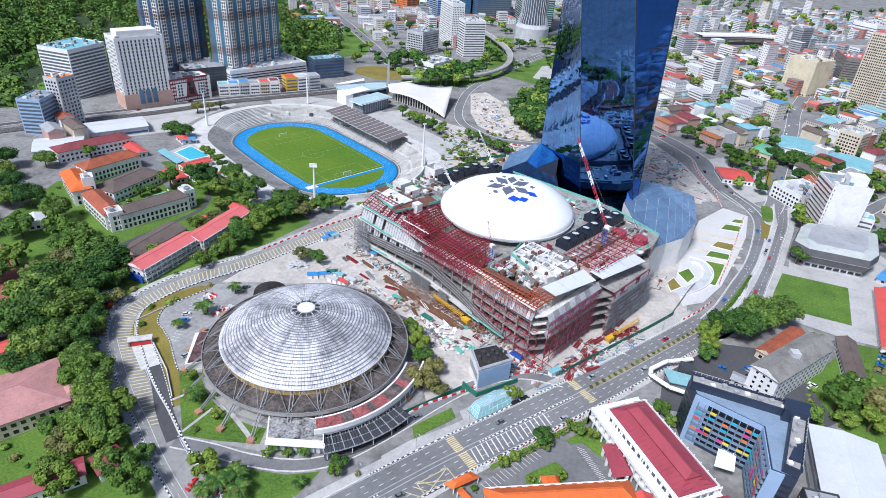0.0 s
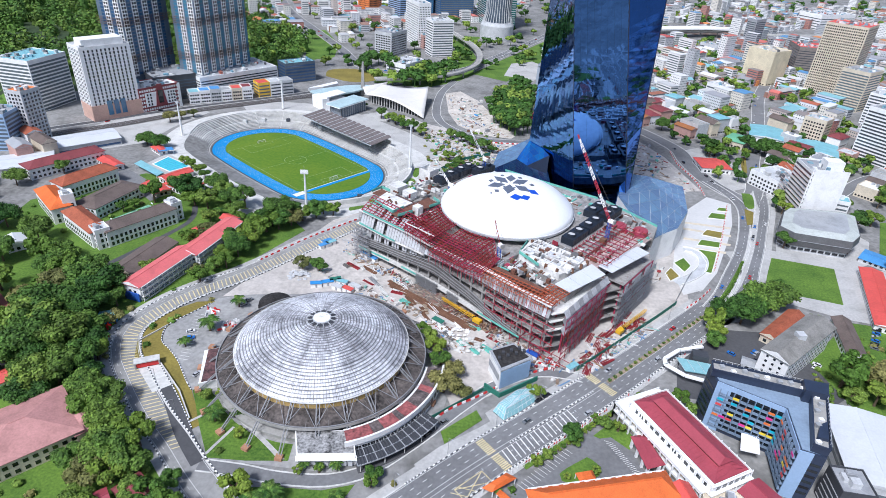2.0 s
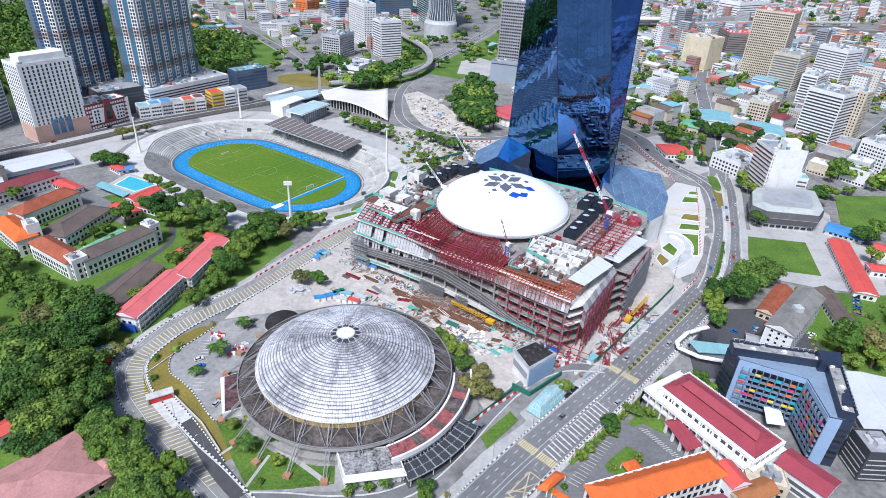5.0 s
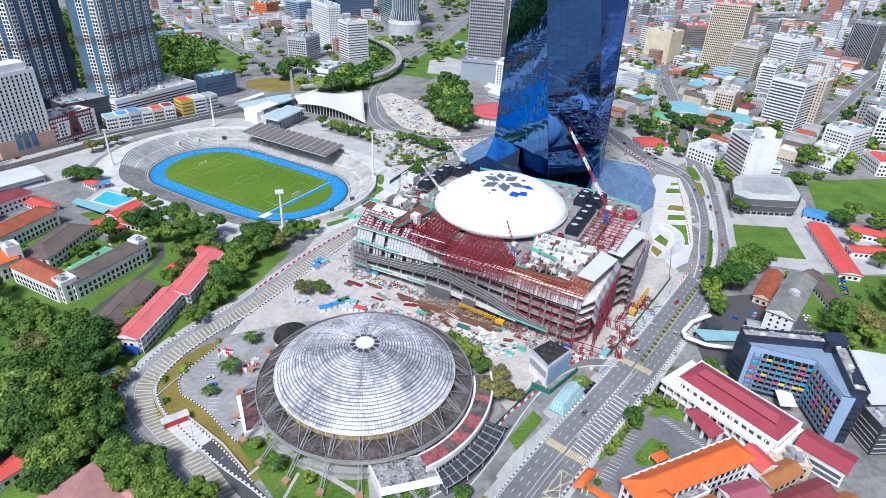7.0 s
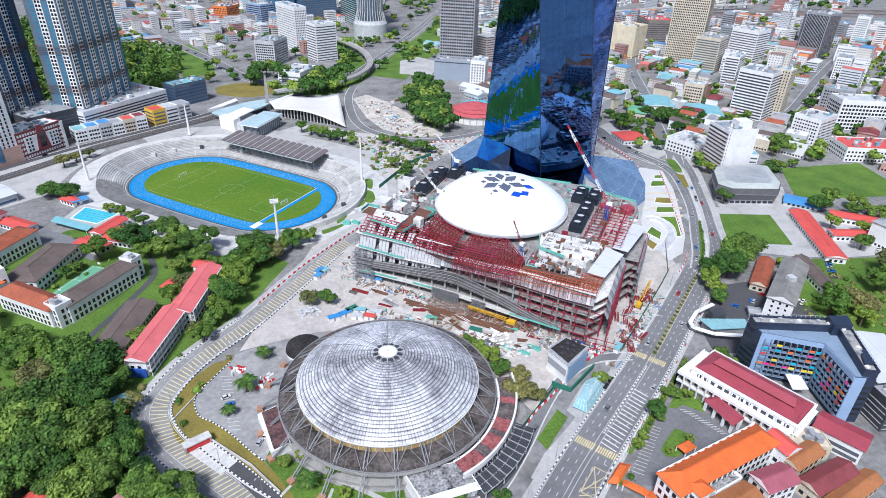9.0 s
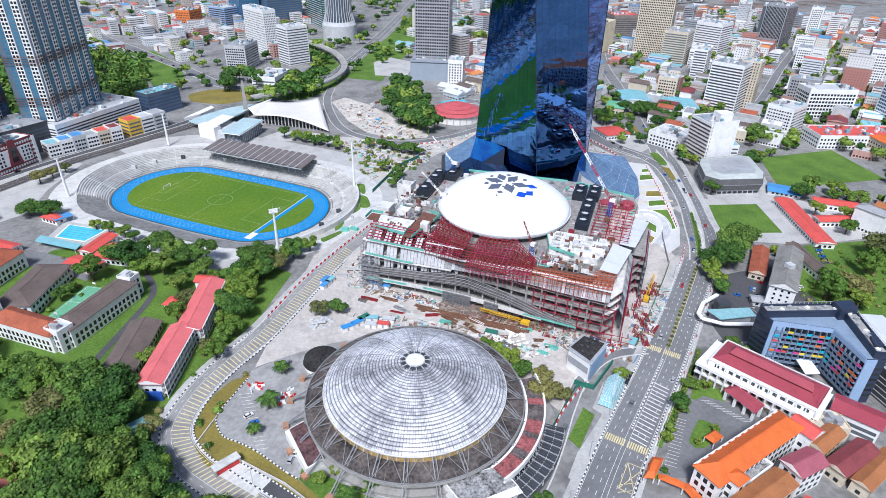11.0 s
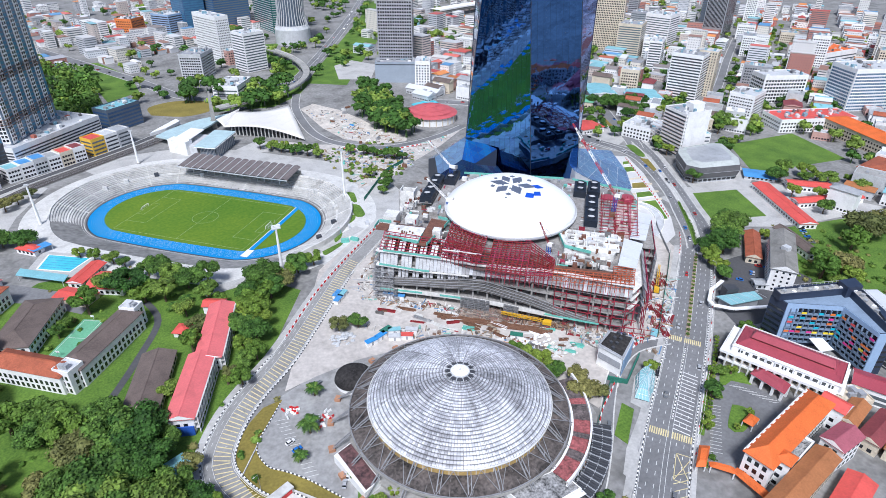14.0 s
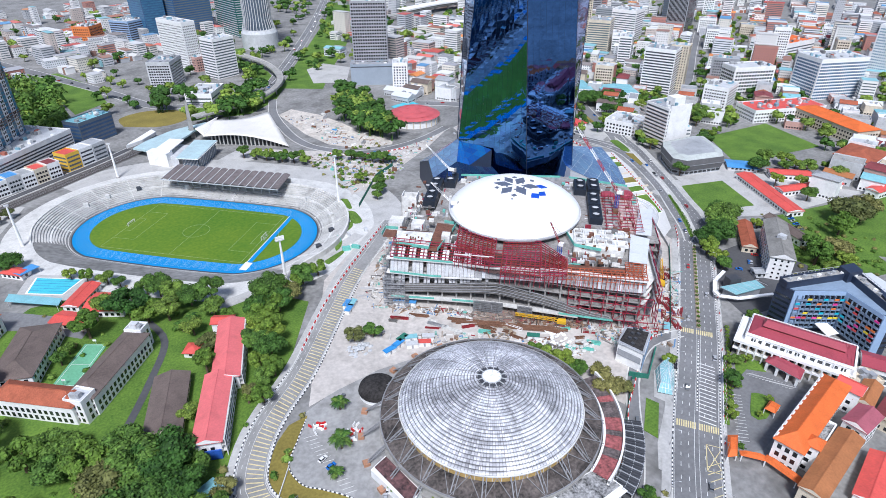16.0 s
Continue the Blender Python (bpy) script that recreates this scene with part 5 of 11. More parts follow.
# upper strip: pale mesh panels between dark ribs, three tiers on the west wing
for i, a in enumerate(np.arange(0, 134, 2.0)):
    for t, (lo, hi, b0, b1, a_end) in enumerate(((STR_LO, STR_HI, -1.6, 1.2, 140), (lambda q: STR_HI(q) + 0.3, lambda q: STR_HI(q) + 4.4, -0.6, 5.0, 50), (lambda q: FIN_HI(q) + 0.4, lambda q: STR_LO(q) - 0.6, -0.6, 0.4, 52))):
        if a > a_end or (t == 2 and (i * 5) % 7 > 4) or (t == 0 and 3 < a < 22 and i % 4 == 1) or (t == 1 and i % 3 == 1):
            continue
        fa = 1.8 if t == 0 else 1.5
        p = [mp(a, front_b(a) + b0, lo(a)), mp(a + fa, front_b(a + fa) + b0, lo(a + fa)), mp(a + fa, front_b(a + fa) + b1, hi(a + fa)), mp(a, front_b(a) + b1, hi(a))]
        part("facade_panel", Mesh().add(p + [Vector(q) + Vector((0.08, 0.09, 0)) for q in p], [(0, 1, 2, 3), (7, 6, 5, 4), (0, 4, 5, 1), (1, 5, 6, 2), (2, 6, 7, 3), (3, 7, 4, 0)]), GALV if t == 1 else (MESH_GREY if a > 44 else MESH_WHITE) if (i * 7 + t) % 5 or t else SILVER_PANEL, mall)
    part("facade_rib", Mesh().beam(mp(a - 0.1, front_b(a) - 1.8, STR_LO(a) - 1.0), mp(a - 0.1, front_b(a) + 1.2, STR_HI(a) + 0.4), 0.2), PINK_STEEL if a > 60 else STEEL_DULL, mall)
# deck edges with turquoise nets
front_strip("deck_edge", lambda a: 4.7, lambda a: 5.5, -2.6, -2.6, -2, 104, 4, CONCRETE_PALE, 3.0)
front_strip("deck_edge", lambda a: STR_LO(a) - 0.9, lambda a: STR_LO(a) - 0.3, -2.4, -2.4, -2, 52, 4, DECK_WHITE, 4.0)
front_strip("deck_edge", lambda a: STR_HI(a) - 0.3, lambda a: STR_HI(a) + 0.3, -1.0, -1.0, -2, 134, 4, DECK_WHITE, 2.6)
for zf, b0, lo, hi in ((lambda a: 5.6, -2.7, 0, 26), (lambda a: 5.6, -2.7, 34, 50), (lambda a: STR_LO(a) - 0.2, -2.5, 0, 28), (lambda a: STR_HI(a) + 0.4, -1.1, 2, 34), (lambda a: 5.6, -2.7, 92, 120)):
    front_strip("safety_net", zf, lambda a, zf=zf: zf(a) + 1.2, b0, b0, lo, hi, 4, TURQ_NET, 0.06, "turquoise safety net")
# the crimson slope over the west wing, up to the roof edge
for k in range(7):
    s = k / 6
    p = [mp(a, front_b(a) - 0.4 + 9.5 * s, STR_HI(a) + 1.2 + 6.0 * s - 0.03 * a * s) for a in range(0, 62, 6)]
    m = Mesh()
    for q, r in zip(p, p[1:]):
        m.beam(q, r, 0.32, 0.4)
    part("roof_purlin", m, PINK_STEEL, mall, kind="stuff")
for a in np.arange(0, 61, 3.0):
    part("roof_rafter", Mesh().beam(mp(a, front_b(a) - 0.6, STR_HI(a) + 0.9), mp(a, front_b(a) + 9.5, STR_HI(a) + 6.9 - 0.03 * a), 0.26, 0.4), PINK_STEEL, mall)
# scaffold bays: standards, ledgers and planks
bay = Mesh()
for x in (0, 2.0):
    for y in (0, 1.2):
        bay.tube((x, y, 0), (x, y, 26), 0.07, 4)
for z in range(2, 27, 2):
    bay.tube((0, 0, z), (2, 0, z), 0.06, 4), bay.tube((0, 1.2, z), (2, 1.2, z), 0.06, 4)
    if z % 4 == 0:
        bay.box(0, 0.1, z - 0.06, 2, 1.1, z)
    bay.tube((0, 0, z - 2), (2, 0, z), 0.045, 4)
bayme = bay.make("scaffold_bay", GALV)
spots = [(a, front_b(a) - 4.0, 0, 0.75 if a < 8 else 0.3) for a in list(np.arange(-4, 10, 2.0)) + list(np.arange(46, 62, 2.0)) + list(np.arange(70, 78, 2.0))]
spots += [(-1.0 - (b % 3) * 1.2, b, 90, 1.0 + 0.1 * math.sin(b)) for b in np.arange(-2, 90, 2.0)]
spots += [(-4.5, b, 90, 0.55) for b in np.arange(2, 34, 2.0)]
spots += [(141.2 if b < 40 else 149.2, b, 90, 0.9) for b in np.arange(6, 84, 2.0)]
for a, b, turn, tall in spots:
    o = part("scaffold_bay", bayme, GALV, mall)
    o.matrix_basis = pose(*mp(a, b, 0), 0, 0, MDEG + turn) @ Matrix.Diagonal((1, 1, tall, 1))
# south corner: three white prow slabs over red frames
for z in (26.2, 21.6, 16.4):
    part("prow_slab", Mesh().prism([mp(a, b)[:2] for a, b in ((118, -1.5), (134.5, -4.6), (141, 8), (141, 42), (128, 42), (124, 8))], z - 0.5, z), DECK_WHITE, mall)
    for b0 in np.arange(-3, 41, 4.4):
        p = [mp(141.2, b0, z + 0.1), mp(141.2, b0 + 4.2, z + 0.1), mp(139.2, b0 + 4.2, z + 3.2), mp(139.2, b0, z + 3.2)]
        part("sheeting", Mesh().add(p + [Vector(q) - Vector((0.06, 0.05, 0)) for q in p], [(0, 1, 2, 3), (7, 6, 5, 4), (0, 4, 5, 1), (1, 5, 6, 2), (2, 6, 7, 3), (3, 7, 4, 0)]), MESH_WHITE if int(b0 + z) % 3 else MESH_GREY, mall)
for i, z in enumerate((6, 11, 16, 21, 26)):
    for b0, b1, a in ((-4, 41, 142.0), (44, 80, 148.2)):
        if a > 147:
            for b in np.arange(b0 + 1.0, b1 - 3, 4.0):
                if (int(b) * 3 + i * 5) % 7 < 5:
                    p, q = mp(a + 0.3, b, z - 4.4), mp(a + 0.3, b + 3.6, z - 4.4)
                    part("east_panel", Mesh().prism([p[:2], q[:2], mp(a + 0.1, b + 3.6)[:2], mp(a + 0.1, b)[:2]], z - (4.4 if (int(b) + i) % 3 else 2.6), z - 0.5), SILVER_PANEL if (int(b) + i) % 2 else MESH_GREY, mall)
            part("east_slab", Mesh().prism(mq(a - 12, b0, a - 0.6, b1), z - 0.4, z), DECK_GREY, mall)
        m = Mesh()
        for b in np.arange(b0, b1, 5.0):
            m.beam(mp(a, b, z), mp(a, min(b + 5, b1), z), 0.3, 0.4)
            m.beam(mp(a, b, z - 5), mp(a, b, z), 0.28)
            if (int(b) + i) % 2:
                m.beam(mp(a, b, z - 5), mp(a, min(b + 5, b1), z), 0.2)
        part("red_frame", m, PINK_STEEL, mall, kind="stuff")
    m = Mesh()
    for a in range(96, 138, 6):
        f0, f1 = front_b(a) - 1.6, front_b(a + 6) - 1.6
        m.beam(mp(a, f0, z), mp(min(a + 6, 138), f1, z), 0.26, 0.36)
        m.beam(mp(a, f0, z - 5), mp(a, f0, z), 0.28)
        m.beam(mp(a, f0, z), mp(a, f0 + 8, z), 0.28)
        m.beam(mp(a, f0 + 4, z - 5), mp(a, f0 + 4, z), 0.28)
        if (a // 6 + i) % 2:
            m.beam(mp(a, f0, z - 5), mp(a + 6, f1, z), 0.2)
    if z < 24:
        part("red_frame", m, PINK_STEEL, mall, kind="stuff")
m = Mesh()
for a in range(128, 144, 5):
    for b in range(-9, -1, 4):
        m.beam(mp(a, b, 0), mp(a, b, 5), 0.24), m.beam(mp(a, b, 5), mp(a + 5, b, 5), 0.24), m.beam(mp(a, b, 5), mp(a, b + 4, 5), 0.24)
part("red_frame", m, PINK_STEEL, mall, kind="stuff")
# crimson roof lattices: close rafters over purlins, with a gap between the two fields
def lattice(q, z0, z1, n, m_, material, name, wide=0.34):
    P = lambda u, v: Vector(mp(*((Vector(q[0]).lerp(Vector(q[1]), u)).lerp(Vector(q[3]).lerp(Vector(q[2]), u), v)), z0 + (z1 - z0) * v))  # noqa: E731
    for i in range(n + 1):
        part(name, Mesh().beam(P(i / n, 0), P(i / n, 1), wide, 0.6), material, mall)
    for j in range(m_ + 1):
        part(name, Mesh().beam(P(0, j / m_) + Vector((0, 0, 0.35)), P(1, j / m_) + Vector((0, 0, 0.35)), wide * 0.8, 0.35), material, mall)
    web = Mesh()
    for i in range(n):
        for j in range(0, m_, 2):
            web.beam(P(i / n, j / m_) - Vector((0, 0, 2.4)), P((i + 1) / n, min(1, (j + 1) / m_)), 0.18)
            web.beam(P(i / n, j / m_) - Vector((0, 0, 2.4)), P((i + 1) / n, j / m_) - Vector((0, 0, 2.4)), 0.24)
            web.beam(P(i / n, j / m_) - Vector((0, 0, 7.0)), P(i / n, j / m_), 0.22)
    part("lattice_web", web, material, mall, kind="stuff")


lattice([(35, 0), (56, -4), (56, 21), (33.5, 32)], 34.0, 35.0, 9, 13, PINK_STEEL, "roof_beam")
lattice([(60, -8), (80, -9), (80, 22), (60, 20)], 31.0, 33.8, 8, 15, PINK_STEEL, "roof_beam")
lattice([(80.6, -9), (94, -6), (94, 6), (80.6, 22)], 31.0, 33.2, 6, 13, PINK_STEEL, "roof_beam")
lattice([(94, -6.5), (134, -5.5), (134, 1.5), (94, 0)], 31.4, 31.8, 18, 3, ORANGE_STEEL, "roof_beam", 0.26)
lattice([(124, 1.5), (134, 1.5), (135, 9), (124, 9)], 31.8, 32.0, 5, 4, ORANGE_STEEL, "roof_beam", 0.26)
front_strip("eaves_channel", lambda a: 34.2, lambda a: 34.7, -1.0, -1.0, 35, 56, 3, DECK_WHITE, 0.5)
# dark floor: the shade below the lattice is in its colour
part("underfloor", Mesh().prism([mp(a, b)[:2] for a, b in ((34, 3), (60, -2), (92, -2), (122, -2), (122, 8), (92, 13), (60, 19), (34, 30))], 25.6, 26.0), INNER_SHADE, mall)
# brown formwork and debris behind the orange strip
part("formwork_deck", Mesh().prism(mq(94, 0.5, 124, 6), 29.6, 30.4), FORMWORK, mall)
part("formwork_deck", Mesh().prism([mp(a, b)[:2] for a, b in ((20, 4), (25, 4), (31, 34), (20, 36))], 33.2, 33.6), FORMWORK, mall)
part("formwork_deck", Mesh().prism(mq(-8, 16, -1, 24), 33.0, 33.4), FORMWORK, mall)
# white west deck on stilts with black openings and turquoise skirts
part("west_deck", Mesh().prism([mp(a, b)[:2] for a, b in ((2, 8), (20, 5.5), (20, 22), (-1, 21.5))], 34.0, 34.6), DECK_WHITE, mall, "fresh white concrete deck")
for a, b, w, d in ((3, 9, 0.5, 0.5), (19, 7, 0.5, 0.5), (19, 21, 0.5, 0.5), (0, 20, 0.5, 0.5), (11, 7.5, 0.5, 0.5), (19, 14, 0.5, 0.5)):
    part("stilt", Mesh().prism(mq(a, b, a + w, b + d), 25, 34.0), CONCRETE_PALE, mall)
# added dark block for the shade under the stilted deck
part("deck_room", Mesh().prism(mq(3, 12, 19, 26), 25, 33.0), INNER_SHADE, mall)
for p, q in (((2, 7.7), (20, 5.2)), ((20.3, 5.4), (20.3, 14)), ((25.3, 4), (27.5, 14)), ((30, 35), (24, 36.5)), ((31.3, 34), (30, 26)), ((-8.4, 16), (-8.4, 24.4)), ((-8, 24.4), (-1, 24.4)), ((93, 38), (98, 20)), ((98, 20), (112, 16.5))):
    part("safety_net", Mesh().beam(mp(*p, 34.6), mp(*q, 34.6), 0.25, 1.7), TURQ_NET, mall, "turquoise safety net")
for i, (a, b) in enumerate(((8, 14), (9.6, 13.2), (8.6, 12), (12.4, 14.6), (11, 12.6), (14.5, 13), (5.5, 16))):
    part("deck_opening", Mesh().prism(mq(a, b, a + 0.7, b + 1.1), 34.6, 35.2 + 0.2 * (i % 3)), RUSTY, mall)
# white plant deck with grey trays between raised beams
part("plant_deck", Mesh().prism([mp(a, b)[:2] for a, b in ((98, 20), (124, 17), (129, 38), (94, 38))], 30.5, 34.0), DECK_WHITE, mall)
for j, b in enumerate((20.5, 26.0, 32.0, 37.0)):
    part("deck_beam", Mesh().prism(mq(98.5, b, 126, b + 0.8), 34.0, 35.6), DECK_WHITE, mall)
for i, a in enumerate((98, 103, 109, 115, 121, 126)):
    part("deck_beam", Mesh().prism(mq(a, 20.5, a + 0.7, 37), 34.0, 35.4), DECK_WHITE, mall)
    for j, b in enumerate((22.0, 27.6, 33.4)):
        if a < 122 and (i + j) % 5 != 4:
            part("roof_tray", Mesh().prism(mq(a + 1.2, b, a + 4.4, b + 3.4), 34.0, 34.7), DECK_GREY if (i + j) % 3 else PALE_GREY, mall)
for a, b in ((102, 19), (108, 18.5), (114.5, 18), (121, 18), (126.5, 24), (127.5, 31), (128, 36.5), (96, 34)):
    part("deck_opening", Mesh().prism(mq(a, b, a + 1.3, b + 1.0), 33.0, 35.6), RUSTY, mall)
# pale roof sheets
for q, z, n in ((((126, 9.5), (135, 8.5), (140, 36), (130, 40)), 32.6, 3), (((133, 41), (141.5, 40), (147, 74), (139, 76)), 32.4, 5)):
    for k in range(n):
        A, B, C, D = [Vector(p) for p in q]
        u0, u1 = k / n + 0.004, (k + 1) / n - 0.004
        part("roof_sheet", Mesh().prism([mp(*p)[:2] for p in (A.lerp(D, u0), B.lerp(C, u0), B.lerp(C, u1), A.lerp(D, u1))], z + 0.05 * (k % 2), z + 0.3 + 0.05 * (k % 2)), WHITE_ROOF, mall, "pale metal roof sheets")
# primed bay with thin red frames on the north-east
part("primed_deck", Mesh().prism([mp(a, b)[:2] for a, b in ((116, 40), (133, 41), (139, 76), (140, 94), (117, 94))], 30.5, 31.2), DECK_PINK, mall)
for a in np.arange(117, 138, 4.0):
    part("bay_frame", Mesh().beam(mp(a, 42, 34.6), mp(a + 2, 92, 34.6), 0.26, 0.34), PINK_STEEL, mall)
for b in np.arange(42, 93, 4.0):
    part("bay_frame", Mesh().beam(mp(116, b, 34.3), mp(138, b, 34.3), 0.26, 0.34), PINK_STEEL, mall)
    for a in (117, 125, 133):
        part("bay_post", Mesh().beam(mp(a, b, 31.2), mp(a, b, 36.0), 0.24), PINK_STEEL, mall)
for a, b in ((121, 90), (133, 93)):
    part("red_tank", Mesh().revolve([(4.2, 31.2), (4.2, 34.0), (3.9, 34.4), (0.01, 34.8)], 24, *mp(a, b)[:2]), CRIMSON, mall)
part("north_deck", Mesh().prism([mp(a, b)[:2] for a, b in ((20, 96.2), (140, 96.2), (136, 112), (96, 122), (30, 116))], 24, 30.4), DECK_GREY, mall)
for p, q in (((24, 113), (92, 120)), ((98, 120), (136, 111)), ((40, 104), (80, 108))):
    part("safety_net", Mesh().beam(mp(*p, 31.0), mp(*q, 31.0), 0.25, 1.5), TURQ_NET, mall, "turquoise safety net")
# clutter on the decks: boards, boxes, sheets and short walls
rng = random.Random(7)
low_bits = {}
for i in range(420):
    z, a, b = rng.choice(((30.4, rng.uniform(26, 134), rng.uniform(97, 110)), (30.4, rng.uniform(26, 134), rng.uniform(97, 114)), (33.5, rng.uniform(-2, 30), rng.uniform(38, 92)), (33.5, rng.uniform(-2, 16), rng.uniform(26, 60)), (31.2, rng.uniform(117, 138), rng.uniform(42, 92)), (33.5, rng.uniform(104, 122), rng.uniform(40, 94)), (30.5, rng.uniform(86, 124), rng.uniform(5, 17)), (30.5, rng.uniform(86, 124), rng.uniform(5, 17)), (34.0, rng.uniform(97, 126), rng.uniform(20, 37)), (33.5, rng.uniform(26, 100), rng.uniform(84, 94)), (30.5, rng.uniform(25, 33), rng.uniform(8, 30))))
    if (a - 62.9) ** 2 + (b - 59.3) ** 2 < 41.5 ** 2 or (106 < a < 116 and 44 < b < 104) or (6 < a < 17 and 54 < b < 92):
        continue
    kind = rng.random()
    if kind < 0.45:
        w, d, h = rng.uniform(1.5, 6), rng.uniform(0.3, 1.0), rng.uniform(0.2, 0.8)
    elif kind < 0.8:
        w, d, h = rng.uniform(1.2, 3.6), rng.uniform(1.0, 3.0), rng.uniform(0.4, 2.4)
    else:
        w, d, h = rng.uniform(2.5, 5.5), 0.3, rng.uniform(1.2, 3.0)
    if rng.random() < 0.5:
        w, d = d, w
    tone = rng.choice((DECK_WHITE, DECK_WHITE, DECK_WHITE, PALE_GREY, GALV, STEEL_DULL, RUSTY, FORMWORK, FORMWORK, TURQ_NET, PINK_STEEL, DECK_GREY))
    if h > 1.6:
        part("roof_element", Mesh().prism(mq(a, b, a + w, b + d), z, z + h), tone, mall)
    else:
        low_bits.setdefault(tone.name, (tone, Mesh()))[1].prism(mq(a, b, a + w, b + d), z, z + h)
for tone, m in low_bits.values():
    part("roof_clutter", m, tone, mall, kind="stuff")
for a, b, w, d, h in ((-6, 56, 9, 0.5, 6), (-6, 56, 0.5, 9, 6), (3, 56, 0.5, 9, 6), (-6, 64, 9, 0.5, 5), (25.5, 16, 4.5, 4.5, 3.2), (-8, 30, 8, 9, 1.2), (6, 28, 7, 6, 2.6)):
    part("upstand_wall", Mesh().prism(mq(a, b, a + w, b + d), 25 if a < 0 else 31, 33.5 + h), DECK_WHITE, mall)
# cooling towers: two rows on either side of the dome
UNIT_BLACK = mat("blue_black_unit_paint", (0.018, 0.024, 0.036), 0.5, scale=0.3, fine=1.2)


def cooling_unit():
    ob = thing("cooling_unit", 0, 0, 0, "black roof cooling unit with round fans", "cooling unit", "cooling units on the mall roof")
    body = local("body", Mesh().box(-8.4, -3.6, 0.6, 8.4, 3.6, 4.6), UNIT_BLACK, ob)
    local("base_frame", Mesh().box(-8.6, -3.8, 0, 8.6, 3.8, 0.6), GALV, ob)
    for x in (-6.9, -4.1, -1.4, 1.4, 4.1, 6.9):
        for y in (-3.72, 3.72):
            local("louvre", Mesh().box(x - 1.1, y - 0.08, 1.0, x + 1.1, y + 0.08, 4.2), DARK_GREY, body)
    for x in (-4.2, 4.2):
        ring = local("fan_ring", Mesh().revolve([(2.5, 4.6), (2.35, 6.1), (2.1, 6.1), (2.0, 5.0)], 24, x, 0), UNIT_BLACK, ob)
        local("fan_guard", Mesh().revolve([(2.02, 5.5), (0.5, 5.7), (0.01, 5.7)], 20, x, 0), PALE_GREY, ring, "grey fan guard")
    return ob


cu = cooling_unit()
first = True
for a, b in ((111, 54.5), (111, 73.5), (103.5, 93), (112, 95), (11.5, 63), (11.5, 82), (20, 92)):
    m = pose(*mp(a, b, 33.5), 0, 0, MDEG + 90)
    if first:
        cu.matrix_basis, first = m, False
    else:
        copy_thing(cu, m)
# the white roof dome with its unfinished emblem of dark facets
dome = thing("roof_dome", 110.0, 10.0, 34.5, "smooth white domed roof with a dark blue faceted emblem", "dome")
prof = [(39.0, 34.0), (39.0, 37.4)] + [(39.0 * r, 37.6 + 12.6 * (1 - r ** 3.2)) for r in (0.97, 0.93, 0.88, 0.82, 0.75, 0.67, 0.58, 0.48, 0.38, 0.27, 0.15, 0.005)]
part("shell", Mesh().revolve(prof, 128, 110.0, 10.0), WHITE_CLEAN, dome, smooth=True)
part("kerb", Mesh().revolve([(38.8, 36.0), (39.7, 36.0), (39.7, 35.0), (38.8, 35.0)], 96, 110.0, 10.0), PALE_GREY, dome)


def on_dome(da, db, up=0.25):
    """A point on the dome by its offset in the mall's axes."""
    x, y = 110.0 + MA.x * da + MB.x * db, 10.0 + MA.y * da + MB.y * db
    r2 = (da * da + db * db) / 39.0 ** 2
    return (x, y, 37.6 + 12.6 * (1 - r2 ** 1.6) + up)


EMB = mat("slate_blue_facet", (0.13, 0.15, 0.20), 0.35, scale=0.4, fine=2)
EMB2 = mat("royal_blue_facet", (0.02, 0.09, 0.55), 0.35, scale=0.4, fine=2)


def facet(angle, r, long_, wide, material):
    """A raised rhombus on the dome, pointing outwards from the middle."""
    o = Vector((math.cos(radians(angle)), math.sin(radians(angle))))
    t = Vector((-o.y, o.x))
    q = [o * (r - long_), o * r - t * wide, o * (r + long_), o * r + t * wide]
    lo, hi = [[on_dome(p.dot(MA), p.dot(MB), up) for p in q] for up in (0.06, 0.4)]
    part("emblem_facet", Mesh().add(lo + hi, [(4, 5, 6, 7), (0, 1, 5, 4), (1, 2, 6, 5), (2, 3, 7, 6), (3, 0, 4, 7)]), material, dome)


for an, r, lo_, wi in ((31, 7.6, 5.8, 3.2), (80, 8.8, 5.2, 2.8), (128, 7.6, 5.8, 3.2), (195, 8.6, 5.4, 3.3), (258, 7.2, 6.0, 3.4), (320, 8.6, 5.2, 3.2)):
    facet(an, r, lo_, wi, EMB)
for an, r, lo_, wi in ((-35, 15.0, 3.6, 2.4), (-84, 16.2, 3.0, 3.6), (-66, 17.4, 2.4, 3.2)):
    facet(an, r, lo_, wi, EMB2)
for an, r, lo_, wi in ((55, 12.5, 1.4, 1.5), (3, 13.0, 1.5, 1.6), (160, 11.5, 1.5, 1.6), (228, 13.0, 1.5, 1.7), (104, 13.0, 1.2, 1.2), (225, 17.0, 0.6, 0.6), (4, 5.6, 0.7, 0.9), (160, 5.4, 0.7, 0.9), (227, 5.6, 0.7, 0.9), (290, 5.6, 0.7, 0.9)):
    facet(an, r, lo_, wi, EMB)
BUILT.append(plan)

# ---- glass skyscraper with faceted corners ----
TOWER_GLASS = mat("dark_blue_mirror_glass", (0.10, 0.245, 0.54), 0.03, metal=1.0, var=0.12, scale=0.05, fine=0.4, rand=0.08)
# bluer copy for one face: the mirrored sky is put into its colour
TOWER_SKY_SIDE = mat("sky_tinted_mirror_glass", (0.035, 0.12, 0.42), 0.05, metal=1.0, var=0.12, scale=0.05, fine=0.4)
PODIUM_GLASS = mat("blue_podium_glass", (0.02, 0.13, 0.42), 0.22, metal=0.4, var=0.15, scale=0.08, fine=0.5, rand=0.15)
